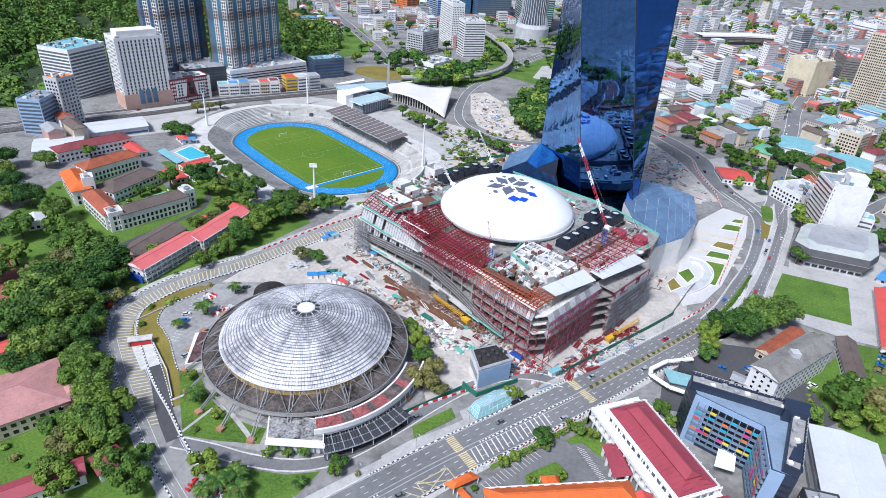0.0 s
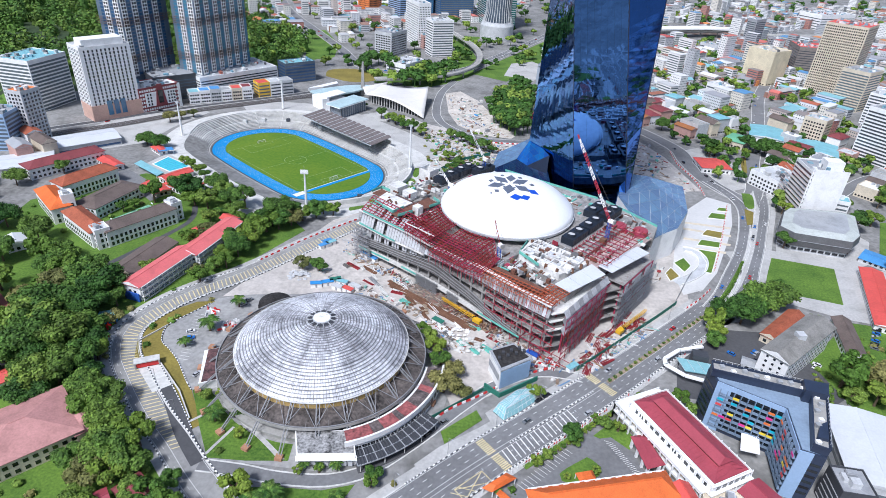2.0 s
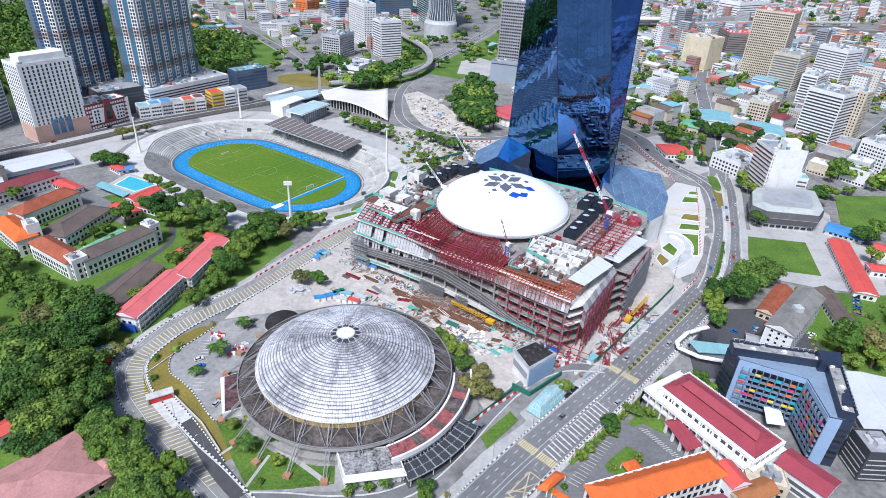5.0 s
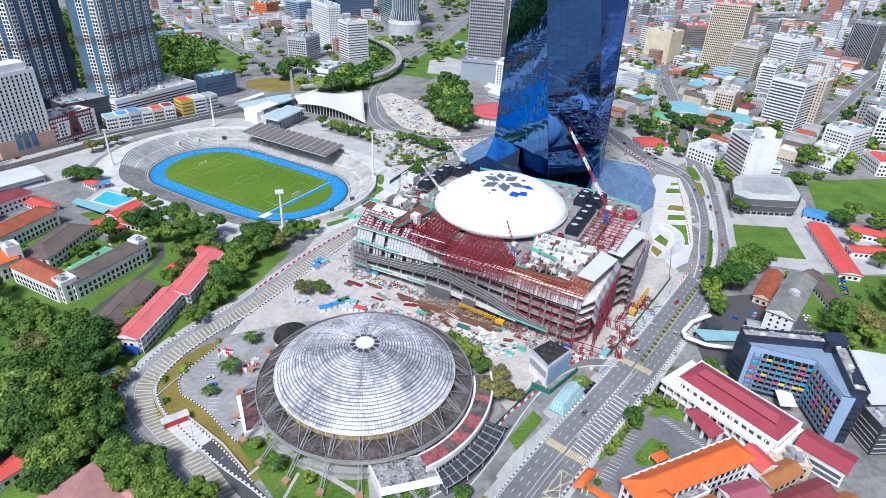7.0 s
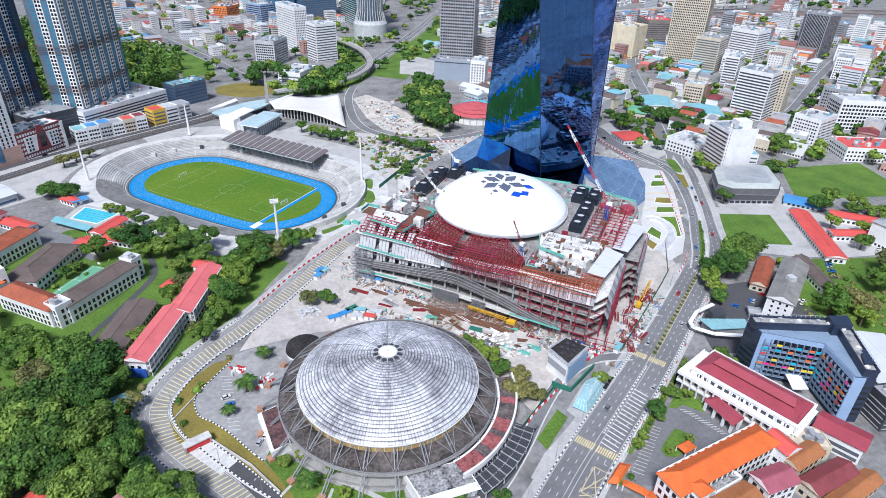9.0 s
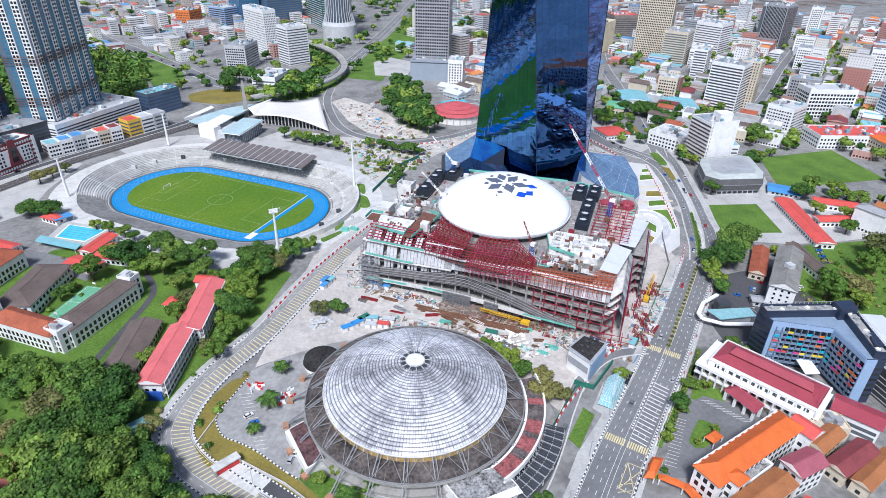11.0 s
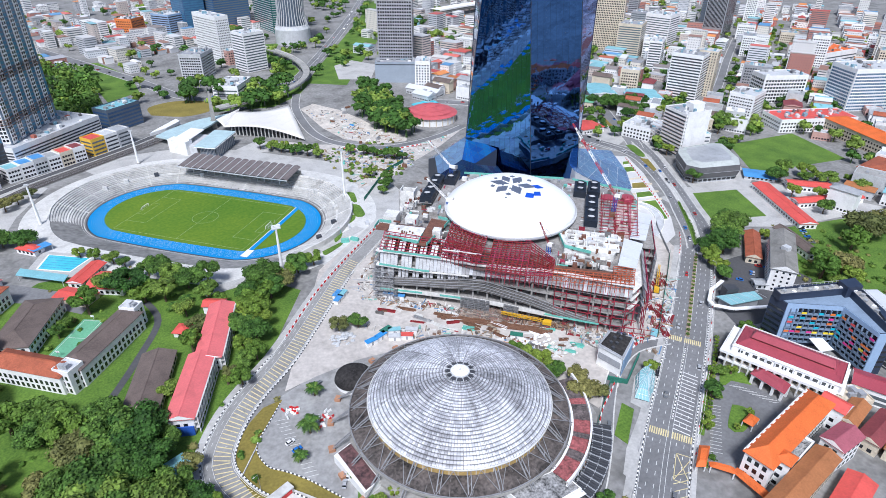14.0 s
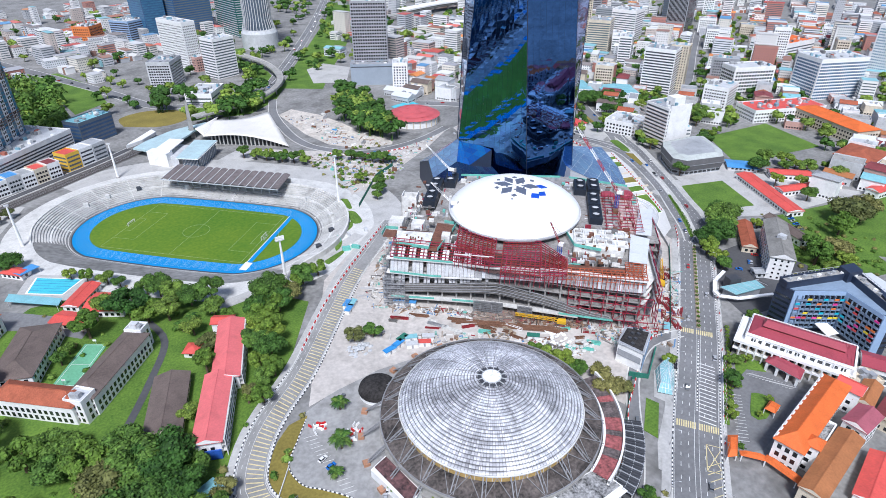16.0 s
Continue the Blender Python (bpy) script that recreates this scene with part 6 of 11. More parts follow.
PODIUM_GREY = mat("blue_grey_podium_glass", (0.19, 0.30, 0.46), 0.22, metal=0.35, var=0.15, scale=0.08, fine=0.5, rand=0.12)
PODIUM_DARK = mat("dark_podium_glass", (0.012, 0.030, 0.085), 0.2, metal=0.3, var=0.3, scale=0.1, fine=0.5, rand=0.2)
tower = thing("skyscraper", 172, 100, 0, "dark blue mirror-glass skyscraper with faceted faces", "skyscraper")


def rail(z, p30, p180):
    k = min(1.0, (z - 30) / 150.0)
    return Vector((p30[0] + (p180[0] - p30[0]) * k, p30[1] + (p180[1] - p30[1]) * k, z))


CORN = (((137.6, 114.2), (133, 82.5)), ((161.3, 60.7), (132.2, 39.5)), ((194.0, 49.5), (157.6, 26.5)), ((198.6, 56.4), (188.9, 45.1)),
        ((206, 95), (196, 92)), ((190, 128), (182, 122)), ((152, 136), (148, 118)))
count = 0
rest = Mesh()
rng = random.Random(11)
for f in range(7):
    a, b = CORN[f], CORN[(f + 1) % 7]
    material = TOWER_SKY_SIDE if f == 2 else TOWER_GLASS
    wide = (Vector(a[0]) - Vector(b[0])).length
    cols = max(2, round(wide / 4.5))
    faces_ = Mesh()
    for i in range(60):
        z0, z1 = 4.4 * i, 4.4 * (i + 1) - 0.03
        for j in range(cols):
            s0, s1 = j / cols, (j + 1) / cols - 0.002
            P = []
            for z in (z0, z1):
                p, q = rail(z, *a), rail(z, *b)
                P += [p.lerp(q, s0), p.lerp(q, s1)]
            nrm = (P[1] - P[0]).cross(P[2] - P[0]).normalized()
            P = [P[0], P[1], P[3], P[2]]
            wave = [0.06 * noise.noise(Vector((u_ * cols * 0.55, v_ * 0.75, f * 7.3))) for u_, v_ in ((s0, i), (s1, i), (s1, i + 1), (s0, i + 1))]
            lap = (0.34, 0.56, 0.12, 0.0, 0.0, 0.0, 0.0)[f]
            P = [p + nrm * (d + o_) for p, d, o_ in zip(P, wave, (lap, lap, 0.0, 0.0))]
            if f in (0, 1, 2) and 5 <= i < 28 and count < 220:
                part("glass_panel", Mesh().add(P, [(0, 1, 2, 3)]), material, tower)
                count += 1
            else:
                faces_.add(P, [(0, 1, 2, 3)])
    part("glass_skin", faces_, material, tower, kind="stuff")
def core_ring(z, cx, cy):
    return [(cx + (rail(z, *c).x - cx) * 0.97, cy + (rail(z, *c).y - cy) * 0.97) for c in CORN]


core = Mesh()
for k in range(22):
    z, z1 = 12 * k, 12 * (k + 1)
    core.prism(core_ring(z, 172 - z * 0.06, 92 - z * 0.09), z, z1 - 0.01, core_ring(z1, 172 - z1 * 0.06, 92 - z1 * 0.09))
part("core", core, NAVY, tower)
for f in range(7):
    a = CORN[f]
    for z in range(0, 180, 20):
        part("corner_fin", Mesh().beam(rail(z, *a), rail(z + 20, *a), 0.5), NAVY, tower)
for f, fr in ((0, 0.33), (0, 0.7), (1, 0.3), (1, 0.68)):
    part("climbing_cable", Mesh().beam(rail(20, *CORN[f]).lerp(rail(20, *CORN[f + 1]), fr), rail(170, *CORN[f]).lerp(rail(170, *CORN[f + 1]), fr), 0.1), STEEL_DULL, tower)
BUILT.append([(130, 120), (155, 45), (205, 40), (215, 100), (190, 140), (150, 145)])


def facets(name, label, tris, material, grid=4, back=None):
    """Folded glass roof of triangles, each cut into panes with thin joints."""
    cx = sum(p[0] for t in tris for p in t[:3]) / (3 * len(tris))
    cy = sum(p[1] for t in tris for p in t[:3]) / (3 * len(tris))
    ob = thing(name, cx, cy, 0, label, "glass podium")
    for t in tris:
        A, B, C = [Vector(p) for p in t[:3]]
        if (B - A).cross(C - A).z < 0:
            B, C = C, B
        mm = t[3] if len(t) > 3 else material
        for i in range(grid):
            for j in range(grid - i):
                P = lambda u, v: A + (B - A) * (u / grid) + (C - A) * (v / grid)  # noqa: E731
                for q in ([(i, j), (i + 1, j), (i, j + 1)], [(i + 1, j), (i + 1, j + 1), (i, j + 1)]):
                    if max(u + v for u, v in q) > grid:
                        continue
                    vs = [P(*w) for w in q]
                    g = sum(vs, Vector()) / 3
                    vs = [g + (p - g) * 0.97 for p in vs]
                    part("pane", Mesh().add(vs, [(0, 1, 2)]), mm, ob)
        d = (B - A).cross(C - A).normalized() * -0.25
        part("backing", Mesh().add([A + d, B + d, C + d, (A.x, A.y, 0), (B.x, B.y, 0), (C.x, C.y, 0)], [(0, 1, 2), (0, 3, 4, 1), (1, 4, 5, 2), (2, 5, 3, 0)]), back or NAVY, ob)
    return ob


AP, BL_, BB_, BR_, BT_, A_L = (138.7, 113.2, 43), (127, 98.8, 31.3), (134.2, 92.5, 29.0), (148.2, 86.5, 28.5), (147.2, 84.0, 41.0), (116, 121, 27)
facets("glass_podium", "folded bright blue glass podium roof", [
    (BL_, BB_, AP), (AP, BB_, BT_), (BB_, BR_, BT_), (A_L, BL_, AP, PODIUM_GREY), (A_L, (110, 104, 20), BL_, PODIUM_GREY), (A_L, (125, 150, 14), AP, PODIUM_GREY),
    ((110, 104, 20), (124, 76, 18), BL_, PODIUM_DARK), (BL_, (124, 76, 18), BB_, PODIUM_DARK), (BB_, (124, 76, 18), (150, 60, 18), PODIUM_DARK), (BB_, (150, 60, 18), BR_, PODIUM_DARK)], PODIUM_GLASS)
PL, PB, PT, PM, PR0, PR, P2, P1, P0 = (187, 43, 31), (188, 10, 31), (194, -7, 26), (210, 14.8, 19), (222, 22, 20), (236, 43, 22), (238.3, 64.2, 30.5), (224, 68, 26.5), (218.5, 80.2, 30.5)
facets("glass_podium", "folded pale blue-grey glass podium roof on the street side", [
    (PB, PT, PM), (PL, PB, PM), (PL, PM, P1), (PM, PR0, PR), (P1, PM, PR), (P1, PR, P2), (PL, P1, P0), (P0, P1, P2),
    (P2, PR, (247, 82, 20)), (P0, P2, (247, 82, 20)), (P0, (247, 82, 20), (226, 105, 18)), (PL, P0, (205, 90, 28))], PODIUM_GREY, 4, WHITE)

solo("stadium_apron", Mesh().ribbon(oval(69.0) + oval(69.0)[:1], oval(88.0) + oval(88.0)[:1], 0.045), CONCRETE_PALE, "pale concrete apron round the stadium bowl", "pavement", kind="structure")
ring_ = [(p, q) for p, q in zip(oval(87.5, n=96), oval(112.0, n=96)) if (Vector(p) - SC).dot(SV) > -45 and p[0] > -120]
k_ = max(range(len(ring_)), key=lambda i: (Vector(ring_[i][0]) - Vector(ring_[i - 1][0])).length)
ring_ = ring_[k_:] + ring_[:k_]
solo("stadium_forecourt", Mesh().ribbon([p for p, q in ring_], [q for p, q in ring_], 0.042), PAVING, "pale dusty forecourt outside the stadium bowl", "pavement", kind="structure")
# ---- athletics stadium ----
stad = thing("stadium", SC.x, SC.y, -6.7, "old concrete stadium bowl with grey stepped terraces", "stadium")


def ring_pts(r, i, n=128):
    a = 2 * math.pi * i / n
    c, s = math.cos(a), math.sin(a)
    return sp(40 * max(-1.0, min(1.0, c * 4.0)) + r * c, r * s), s


def lift(s):
    """1 on the terraced sides, 0 on the flat near side."""
    k = max(0.0, min(1.0, (s + 0.80) / 0.35))
    return k * k * (3 - 2 * k)


N = 128
for k in range(13):
    m = Mesh()
    r0, r1 = 49.5 + k * 1.55, 49.5 + (k + 1) * 1.55
    for i in range(N + 1):
        (x0, y0), s = ring_pts(r0, i)
        (x1, y1), _ = ring_pts(r1, i)
        f = lift(s)
        z = -6.2 + k * (0.36 + 0.40 * f)
        zb = -6.2 + (k - 1) * (0.36 + 0.40 * f) if k else -6.7
        m.v += [(x0, y0, zb), (x0, y0, z), (x1, y1, z)]
    m.f = [q for i in range(N) for q in ((3 * i, 3 * i + 3, 3 * i + 4, 3 * i + 1), (3 * i + 1, 3 * i + 4, 3 * i + 5, 3 * i + 2))]
    part("terrace_step", m, TERRACE if k not in (6,) else CONCRETE_PALE, stad)
m = Mesh()
for i in range(N + 1):
    (x0, y0), s = ring_pts(49.5 + 13 * 1.55, i)
    (x1, y1), _ = ring_pts(49.5 + 13 * 1.55 + 1.2, i)
    z = -6.2 + 12 * (0.36 + 0.40 * lift(s))
    m.v += [(x0, y0, z), (x0, y0, z + 0.9), (x1, y1, z + 0.9), (x1, y1, -1)]
m.f = [(4 * i + q, 4 * i + 4 + q, 4 * i + 5 + q, 4 * i + 1 + q) for i in range(N) for q in range(3)]
part("rim_wall", m, CONCRETE_PALE, stad)
for i in range(0, N, 8):
    _, s = ring_pts(50, i)
    if lift(s) > 0.9:
        g = Mesh()
        for k in range(13):
            (x0, y0), _ = ring_pts(49.5 + k * 1.55, i)
            (x1, y1), _ = ring_pts(49.5 + (k + 1) * 1.55, i)
            g.beam((x0, y0, -6.2 + k * 0.76 + 0.2), (x1, y1, -6.2 + k * 0.76 + 0.2), 1.0, 0.4)
        part("aisle_stair", g, CONCRETE_PALE, stad, kind="stuff")
for i in (12, 24, 36, 46, 54, 60, 4, 124):
    (x, y), _ = ring_pts(59, i)
    part("vomitory", Mesh().box(x - 1.6, y - 1.6, -4, x + 1.6, y + 1.6, -0.4 + 0.6), DARK_GREY if i % 3 else CONCRETE_PALE, stad)
trk = part("track", Mesh().prism(oval(47.6), -6.75, -6.5), TRACK_BLUE, stad, "bright blue running track")
part("edge_drain", Mesh().prism(oval(48.6), -6.8, -6.6), DARK_GREY, stad)
lane = Mesh()
for k in range(7):
    o = oval(37.6 + k * 1.25)
    for p, q in zip(o, o[1:] + o[:1]):
        lane.beam((*p, -6.48), (*q, -6.48), 0.05, 0.02)
part("lane_line", lane, WHITE_LINE, trk, kind="stuff")
ptc = part("pitch", Mesh().prism(oval(36.8), -6.7, -6.42), PITCH, stad, "bright yellow-green football pitch with faded lines")
FAINT_LINE = mat("faded_pitch_paint", (0.34, 0.42, 0.22), 0.9, scale=0.3, fine=2, stain=0.3)


def pitch_line(p, q, w=0.2):
    part("pitch_line", Mesh().beam((*sp(*p), -6.39), (*sp(*q), -6.39), w, 0.02), FAINT_LINE, ptc)


for p, q in (((-52, -33), (52, -33)), ((-52, 33), (52, 33)), ((-52, -33), (-52, 33)), ((52, -33), (52, 33)), ((0, -33), (0, 33)),
             ((-52, -20), (-36, -20)), ((-52, 20), (-36, 20)), ((-36, -20), (-36, 20)), ((52, -20), (36, -20)), ((52, 20), (36, 20)), ((36, -20), (36, 20)),
             ((-52, -9), (-46.5, -9)), ((-52, 9), (-46.5, 9)), ((-46.5, -9), (-46.5, 9)), ((52, -9), (46.5, -9)), ((52, 9), (46.5, 9)), ((46.5, -9), (46.5, 9))):
    pitch_line(p, q)
for i in range(28):
    a0, a1 = 2 * math.pi * i / 28, 2 * math.pi * (i + 1) / 28
    pitch_line((9.15 * math.cos(a0), 9.15 * math.sin(a0)), (9.15 * math.cos(a1), 9.15 * math.sin(a1)))
part("runway", Mesh().prism([sp(u, v) for u, v in ((56, -32), (59, -32), (59, 34), (56, 34))], -6.42, -6.39), TRACK_BLUE, stad)
part("runway_edge", Mesh().prism([sp(u, v) for u, v in ((55.4, -32), (56, -32), (56, 34), (55.4, 34))], -6.42, -6.38), WHITE_LINE, stad)
part("sand_pit", Mesh().prism([sp(u, v) for u, v in ((55, -41), (60, -41), (60, -32), (55, -32))], -6.42, -6.36), WHITE, stad)


def goal(u, turn):
    ob = thing("football_goal", *sp(u, 0), -6.42, "white football goal with net", "goal", "goals on the pitch", rz=turn)
    local("frame", Mesh().beam((0, -3.66, 0), (0, -3.66, 2.5), 0.2).beam((0, 3.66, 0), (0, 3.66, 2.5), 0.2).beam((0, -3.66, 2.5), (0, 3.66, 2.5), 0.2), WHITE, ob)
    nt = Mesh()
    for k in range(9):
        y = -3.66 + k * 0.915
        nt.beam((0, y, 2.5), (1.8, y, 0.05), 0.05)
    for k in range(5):
        nt.beam((k * 0.45, -3.66, 2.5 - k * 0.6), (k * 0.45, 3.66, 2.5 - k * 0.6), 0.05)
    local("net", nt, PALE_GREY, ob)


SDEG = math.degrees(math.atan2(SU.y, SU.x))
goal(-52, SDEG + 180)
goal(52, SDEG)
# covered grandstand on the far side
gs = thing("grandstand", *sp(-8, 59), -4, "covered grandstand with a corrugated grey vaulted roof on trusses", "grandstand")
for i in range(15):
    u0 = -57 + i * 6.6
    bay_ = Mesh()
    prev = None
    for k in range(7):
        t = k / 6
        u, z = u0 + 6.6 * t, 9.0 + 1.1 * math.sin(math.pi * t)
        cur = [(*sp(u, 48), z - 1.2), (*sp(u, 71), z + 1.2)]
        if prev:
            bay_.add(prev + cur, [(0, 2, 3, 1)])
            bay_.add([(x, y, zz - 0.25) for x, y, zz in prev + cur], [(1, 3, 2, 0)])
        prev = cur
    part("roof_bay", bay_, mat("brown_grey_sheet", (0.17, 0.145, 0.14), 0.75, scale=0.2, fine=1.0, var=0.3, stain=0.3) if i == 0 else bpy.data.materials["brown_grey_sheet"], gs)
    part("gutter", Mesh().beam((*sp(u0, 47.6), 7.9), (*sp(u0, 71.4), 10.3), 0.5, 0.4), PALE_GREY, gs)
    part("column", Mesh().beam((*sp(u0, 58), -2), (*sp(u0, 58), 9), 0.5), CONCRETE_PALE, gs)
    part("column", Mesh().beam((*sp(u0, 70), 0), (*sp(u0, 70), 10), 0.5), CONCRETE_PALE, gs)
    part("truss", Mesh().beam((*sp(u0, 58), 5), (*sp(u0, 49), 7.8), 0.3), PALE_GREY, gs)
part("back_wall", Mesh().prism([sp(u, v) for u, v in ((-57, 70.4), (42, 70.4), (42, 71), (-57, 71))], 0, 7), CONCRETE, gs)
SEAT_PALE = mat("pale_seat", (0.50, 0.49, 0.48), 0.7, var=0.2)
for i in range(15):
    rows_ = Mesh()
    for k in range(12):
        u0, v0, z0 = -56.6 + i * 6.6, 50.2 + k * 1.55, -6.2 + k * 0.76 + 0.02
        rows_.prism([sp(u, v) for u, v in ((u0, v0), (u0 + 5.4, v0), (u0 + 5.4, v0 + 0.7), (u0, v0 + 0.7))], z0, z0 + 0.4)
    part("bench", rows_, SEAT_PALE, gs, kind="stuff")
part("front_fascia", Mesh().beam((*sp(-57, 47.8), 7.6), (*sp(42, 47.8), 7.6), 0.3, 0.7), PALE_GREY, gs)


# floodlight masts
def mast(x, y, z0, z1, panel):
    ob = thing("floodlight_mast", x, y, z0, "tall tapered white floodlight mast", "floodlight mast", "floodlight masts of the stadium")
    h = z1 - z0
    local("pole", Mesh().tube((0, 0, 0), (0, 0, h - 0.5), 1.1, 10, 0.5), WHITE, ob)
    local("base", Mesh().tube((0, 0, -1), (0, 0, 0.8), 1.6, 10), CONCRETE, ob)
    if panel:
        local("platform", Mesh().box(-2.6, -1.2, h - 1.4, 2.6, 1.2, h - 1.1), PALE_GREY, ob)
        for k in range(3):
            local("lamp_row", Mesh().box(-2.6, -0.9, h - 0.9 + k * 0.9, 2.6, -0.5, h - 0.3 + k * 0.9), WHITE_CLEAN, ob)
        local("rod", Mesh().tube((0, 0, h), (0, 0, h + 4.5), 0.1, 5), GALV, ob)
    else:
        local("head", Mesh().box(-1.4, -0.6, h - 0.5, 1.4, 0.6, h + 0.6), PALE_GREY, ob)


mast(-19.8, 60.9, -1, 29.8, True)
mast(-152.3, 195.4, -1, 29.6, False)
mast(-83.8, 283.9, 0, 29.0, False)
mast(48.6, 138.6, 0, 38.8, False)

# ---- school and houses west of the street ----
def corridors(ob, c, e1, e2, a, side, h, storeys, depth=1.8):
    """Open corridors along one long face: slabs, parapets and posts."""
    for s in range(storeys):
        z = h * (s + 1) / storeys
        q = [c + e1 * u + e2 * v for u, v in ((0, side), (a, side), (a, side - depth if side <= 0 else side + depth), (0, side - depth if side <= 0 else side + depth))]
        part("corridor_slab", Mesh().prism([(p.x, p.y) for p in q], z - 0.35, z - 0.1), CONCRETE_PALE, ob)
        d = side - depth if side <= 0 else side + depth
        p0, p1 = c + e2 * d, c + e1 * a + e2 * d
        zz = h * s / storeys
        part("corridor_rail", Mesh().beam((p0.x, p0.y, zz + 0.6), (p1.x, p1.y, zz + 0.6), 0.15, 1.0), PALE_GREY, ob)
    n = int(a / 3.6)
    for i in range(n + 1):
        d = side - depth if side <= 0 else side + depth
        p = c + e1 * (a * i / n) + e2 * d
        part("corridor_post", Mesh().beam((p.x, p.y, 0), (p.x, p.y, h - 0.3), 0.28), WHITE, ob)


pk = building("classroom_block", "long white classroom block with a coral metal roof", "school", (-68.4, -14.7), (-54.6, 26), (-64.5, 30.4), 8.6, WHITE, PINK_ROOF, "gable", storey=2.9, rise=2.2, overhang=1.2)
corridors(pk, *frame_of((-68.4, -14.7), (-54.6, 26), (-64.5, 30.4))[:4], 0, 8.6, 3)
pk = building("classroom_block", "long three-storey classroom block with a coral metal roof", "school", (-85.5, -50), (-71.2, -12.6), (-80.8, -9.2), 9.2, WHITE, PINK_ROOF, "gable", storey=3.0, rise=2.3, overhang=1.2)
corridors(pk, *frame_of((-85.5, -50), (-71.2, -12.6), (-80.8, -9.2))[:4], 0, 9.2, 3)
part("blue_end", Mesh().prism([(-86.0, -51.4), (-94.8, -48.0), (-94.6, -47.4), (-85.8, -50.8)], 0, 5.0), BLUE_PAINT, pk, "blue painted end wall")
building("classroom_block", "small annex with a red roof beside the classrooms", "school", (-66, 38), (-57, 33), (-60.5, 27.5), 7.5, WHITE, RED_ROOF, "gable", storey=3.0, rise=1.6)
building("school_hall", "low hall with a dark brown tiled roof", "school", (-97.8, -31.4), (-86.6, 4.4), (-100.4, 10.2), 4.4, CREAM, BROWN_TILE, "gable", storey=3.6, rise=2.6)
building("school_wing", "white arcaded school wing with a brown tiled roof", "school", (-126, 2), (-98, 36.5), (-107.6, 44.6), 10.6, WHITE, BROWN_TILE, "hip", single=True, storey=3.5, pane=(1.5, 2.3), gap=1.3, rise=3.4)
building("school_wing", "white school wing with a weathered red tiled roof", "school", (-164, 26), (-134.5, 0.5), (-127.5, 9), 10.6, WHITE, RED_TILE, "hip", single=True, storey=3.5, pane=(1.5, 2.3), gap=1.3, rise=3.6)
building("school_pavilion", "white corner pavilion with a flat roof", "school", (-137, 5), (-130.5, -1.5), (-124.5, 4.5), 12.4, WHITE, PALE_GREY, storey=3.6, pane=(1.4, 2.2), gap=1.2, take=False)
building("school_pavilion", "white corner pavilion with a flat roof", "school", (-108, 43), (-101, 37.5), (-96.5, 43), 12.2, WHITE, PALE_GREY, storey=3.6, pane=(1.4, 2.2), gap=1.2, take=False)
building("school_wing", "white school front with an orange tiled roof", "school", (-196, 54), (-171, 27), (-162.5, 35), 10.8, WHITE, ORANGE_TILE, "hip", single=True, storey=3.5, pane=(1.5, 2.3), gap=1.3, rise=3.8)
building("clock_tower", "white school tower with a small domed top", "tower", (-172, 40), (-166.5, 33), (-161.5, 38), 17, WHITE, WHITE, storey=4.2, pane=(1.4, 2.2), take=False)
building("school_wing", "white school wing with a red tiled roof", "school", (-161, 95), (-181.6, 61), (-194, 68.5), 10.8, WHITE, RED_TILE, "hip", single=True, storey=3.5, pane=(1.5, 2.3), gap=1.3, rise=3.8)
building("assembly_hall", "assembly hall with a broad dark brown roof", "school", (-135, 74), (-149, 36), (-165, 46.5), 8.0, WHITE, BROWN_TILE, "hip", storey=3.8, rise=3.4)
building("school_wing", "rear school wing with a maroon roof", "school", (-188, 132), (-220.9, 90), (-231, 102), 8.6, WHITE, MAROON, "hip", storey=3.4, rise=3.2)
building("pool_house", "pool house with a bright red metal roof", "pool house", (-114, 111.5), (-126.7, 93), (-133.5, 99), 4.0, WHITE, RED_ROOF, "gable", rise=1.4)
building("pool_house", "pool hall with a bright red metal roof", "pool house", (-98, 89), (-106.6, 74.9), (-124, 88), 4.6, WHITE, RED_ROOF, "gable", rise=1.8)
building("shed", "open shed with a bright red roof", "shed", (-118.7, 79), (-125.5, 71.5), (-140, 86.5), 3.6, CREAM, RED_ROOF, "gable", rise=1.2)
building("shed", "shed with a bright red roof", "shed", (-168, 118), (-174, 111), (-192, 128), 4.0, WHITE, RED_ROOF, "gable", rise=1.4)
building("shed", "small pavilion with a red roof", "shed", (-148, 152), (-153, 147), (-163, 158), 3.6, WHITE, RED_ROOF, "hip", rise=1.5)
building("shed", "garden hut with a red hipped roof", "shed", (-82, 28), (-86, 22), (-80, 18.5), 3.2, WHITE, RED_ROOF, "hip", rise=1.6)
building("villa", "large house with a dusty pink hipped roof", "house", (-87, -122), (-67.5, -144.4), (-94, -168), 8.0, CREAM, DUSTY_PINK, "hip", storey=3.4, rise=4.2)
building("villa_wing", "side wing with a dusty pink hipped roof", "house", (-72, -131), (-63, -139), (-69.5, -146), 6.5, CREAM, DUSTY_PINK, "hip", storey=3.2, rise=2.6, take=False)
building("house", "low house with a bright red gabled roof", "house", (-128, -130), (-104, -107), (-109, -101), 4.8, WHITE, RED_ROOF, "gable", rise=2.0)
building("house", "long low house with a crimson metal roof", "house", (-74, -198), (-43.6, -175), (-48.6, -168.8), 5.4, WHITE, CRIMSON, "gable", rise=1.8)
building("house", "small house with a maroon roof", "house", (-46, -168), (-40, -161), (-33, -167.5), 4.6, WHITE, MAROON, "hip", rise=1.8)
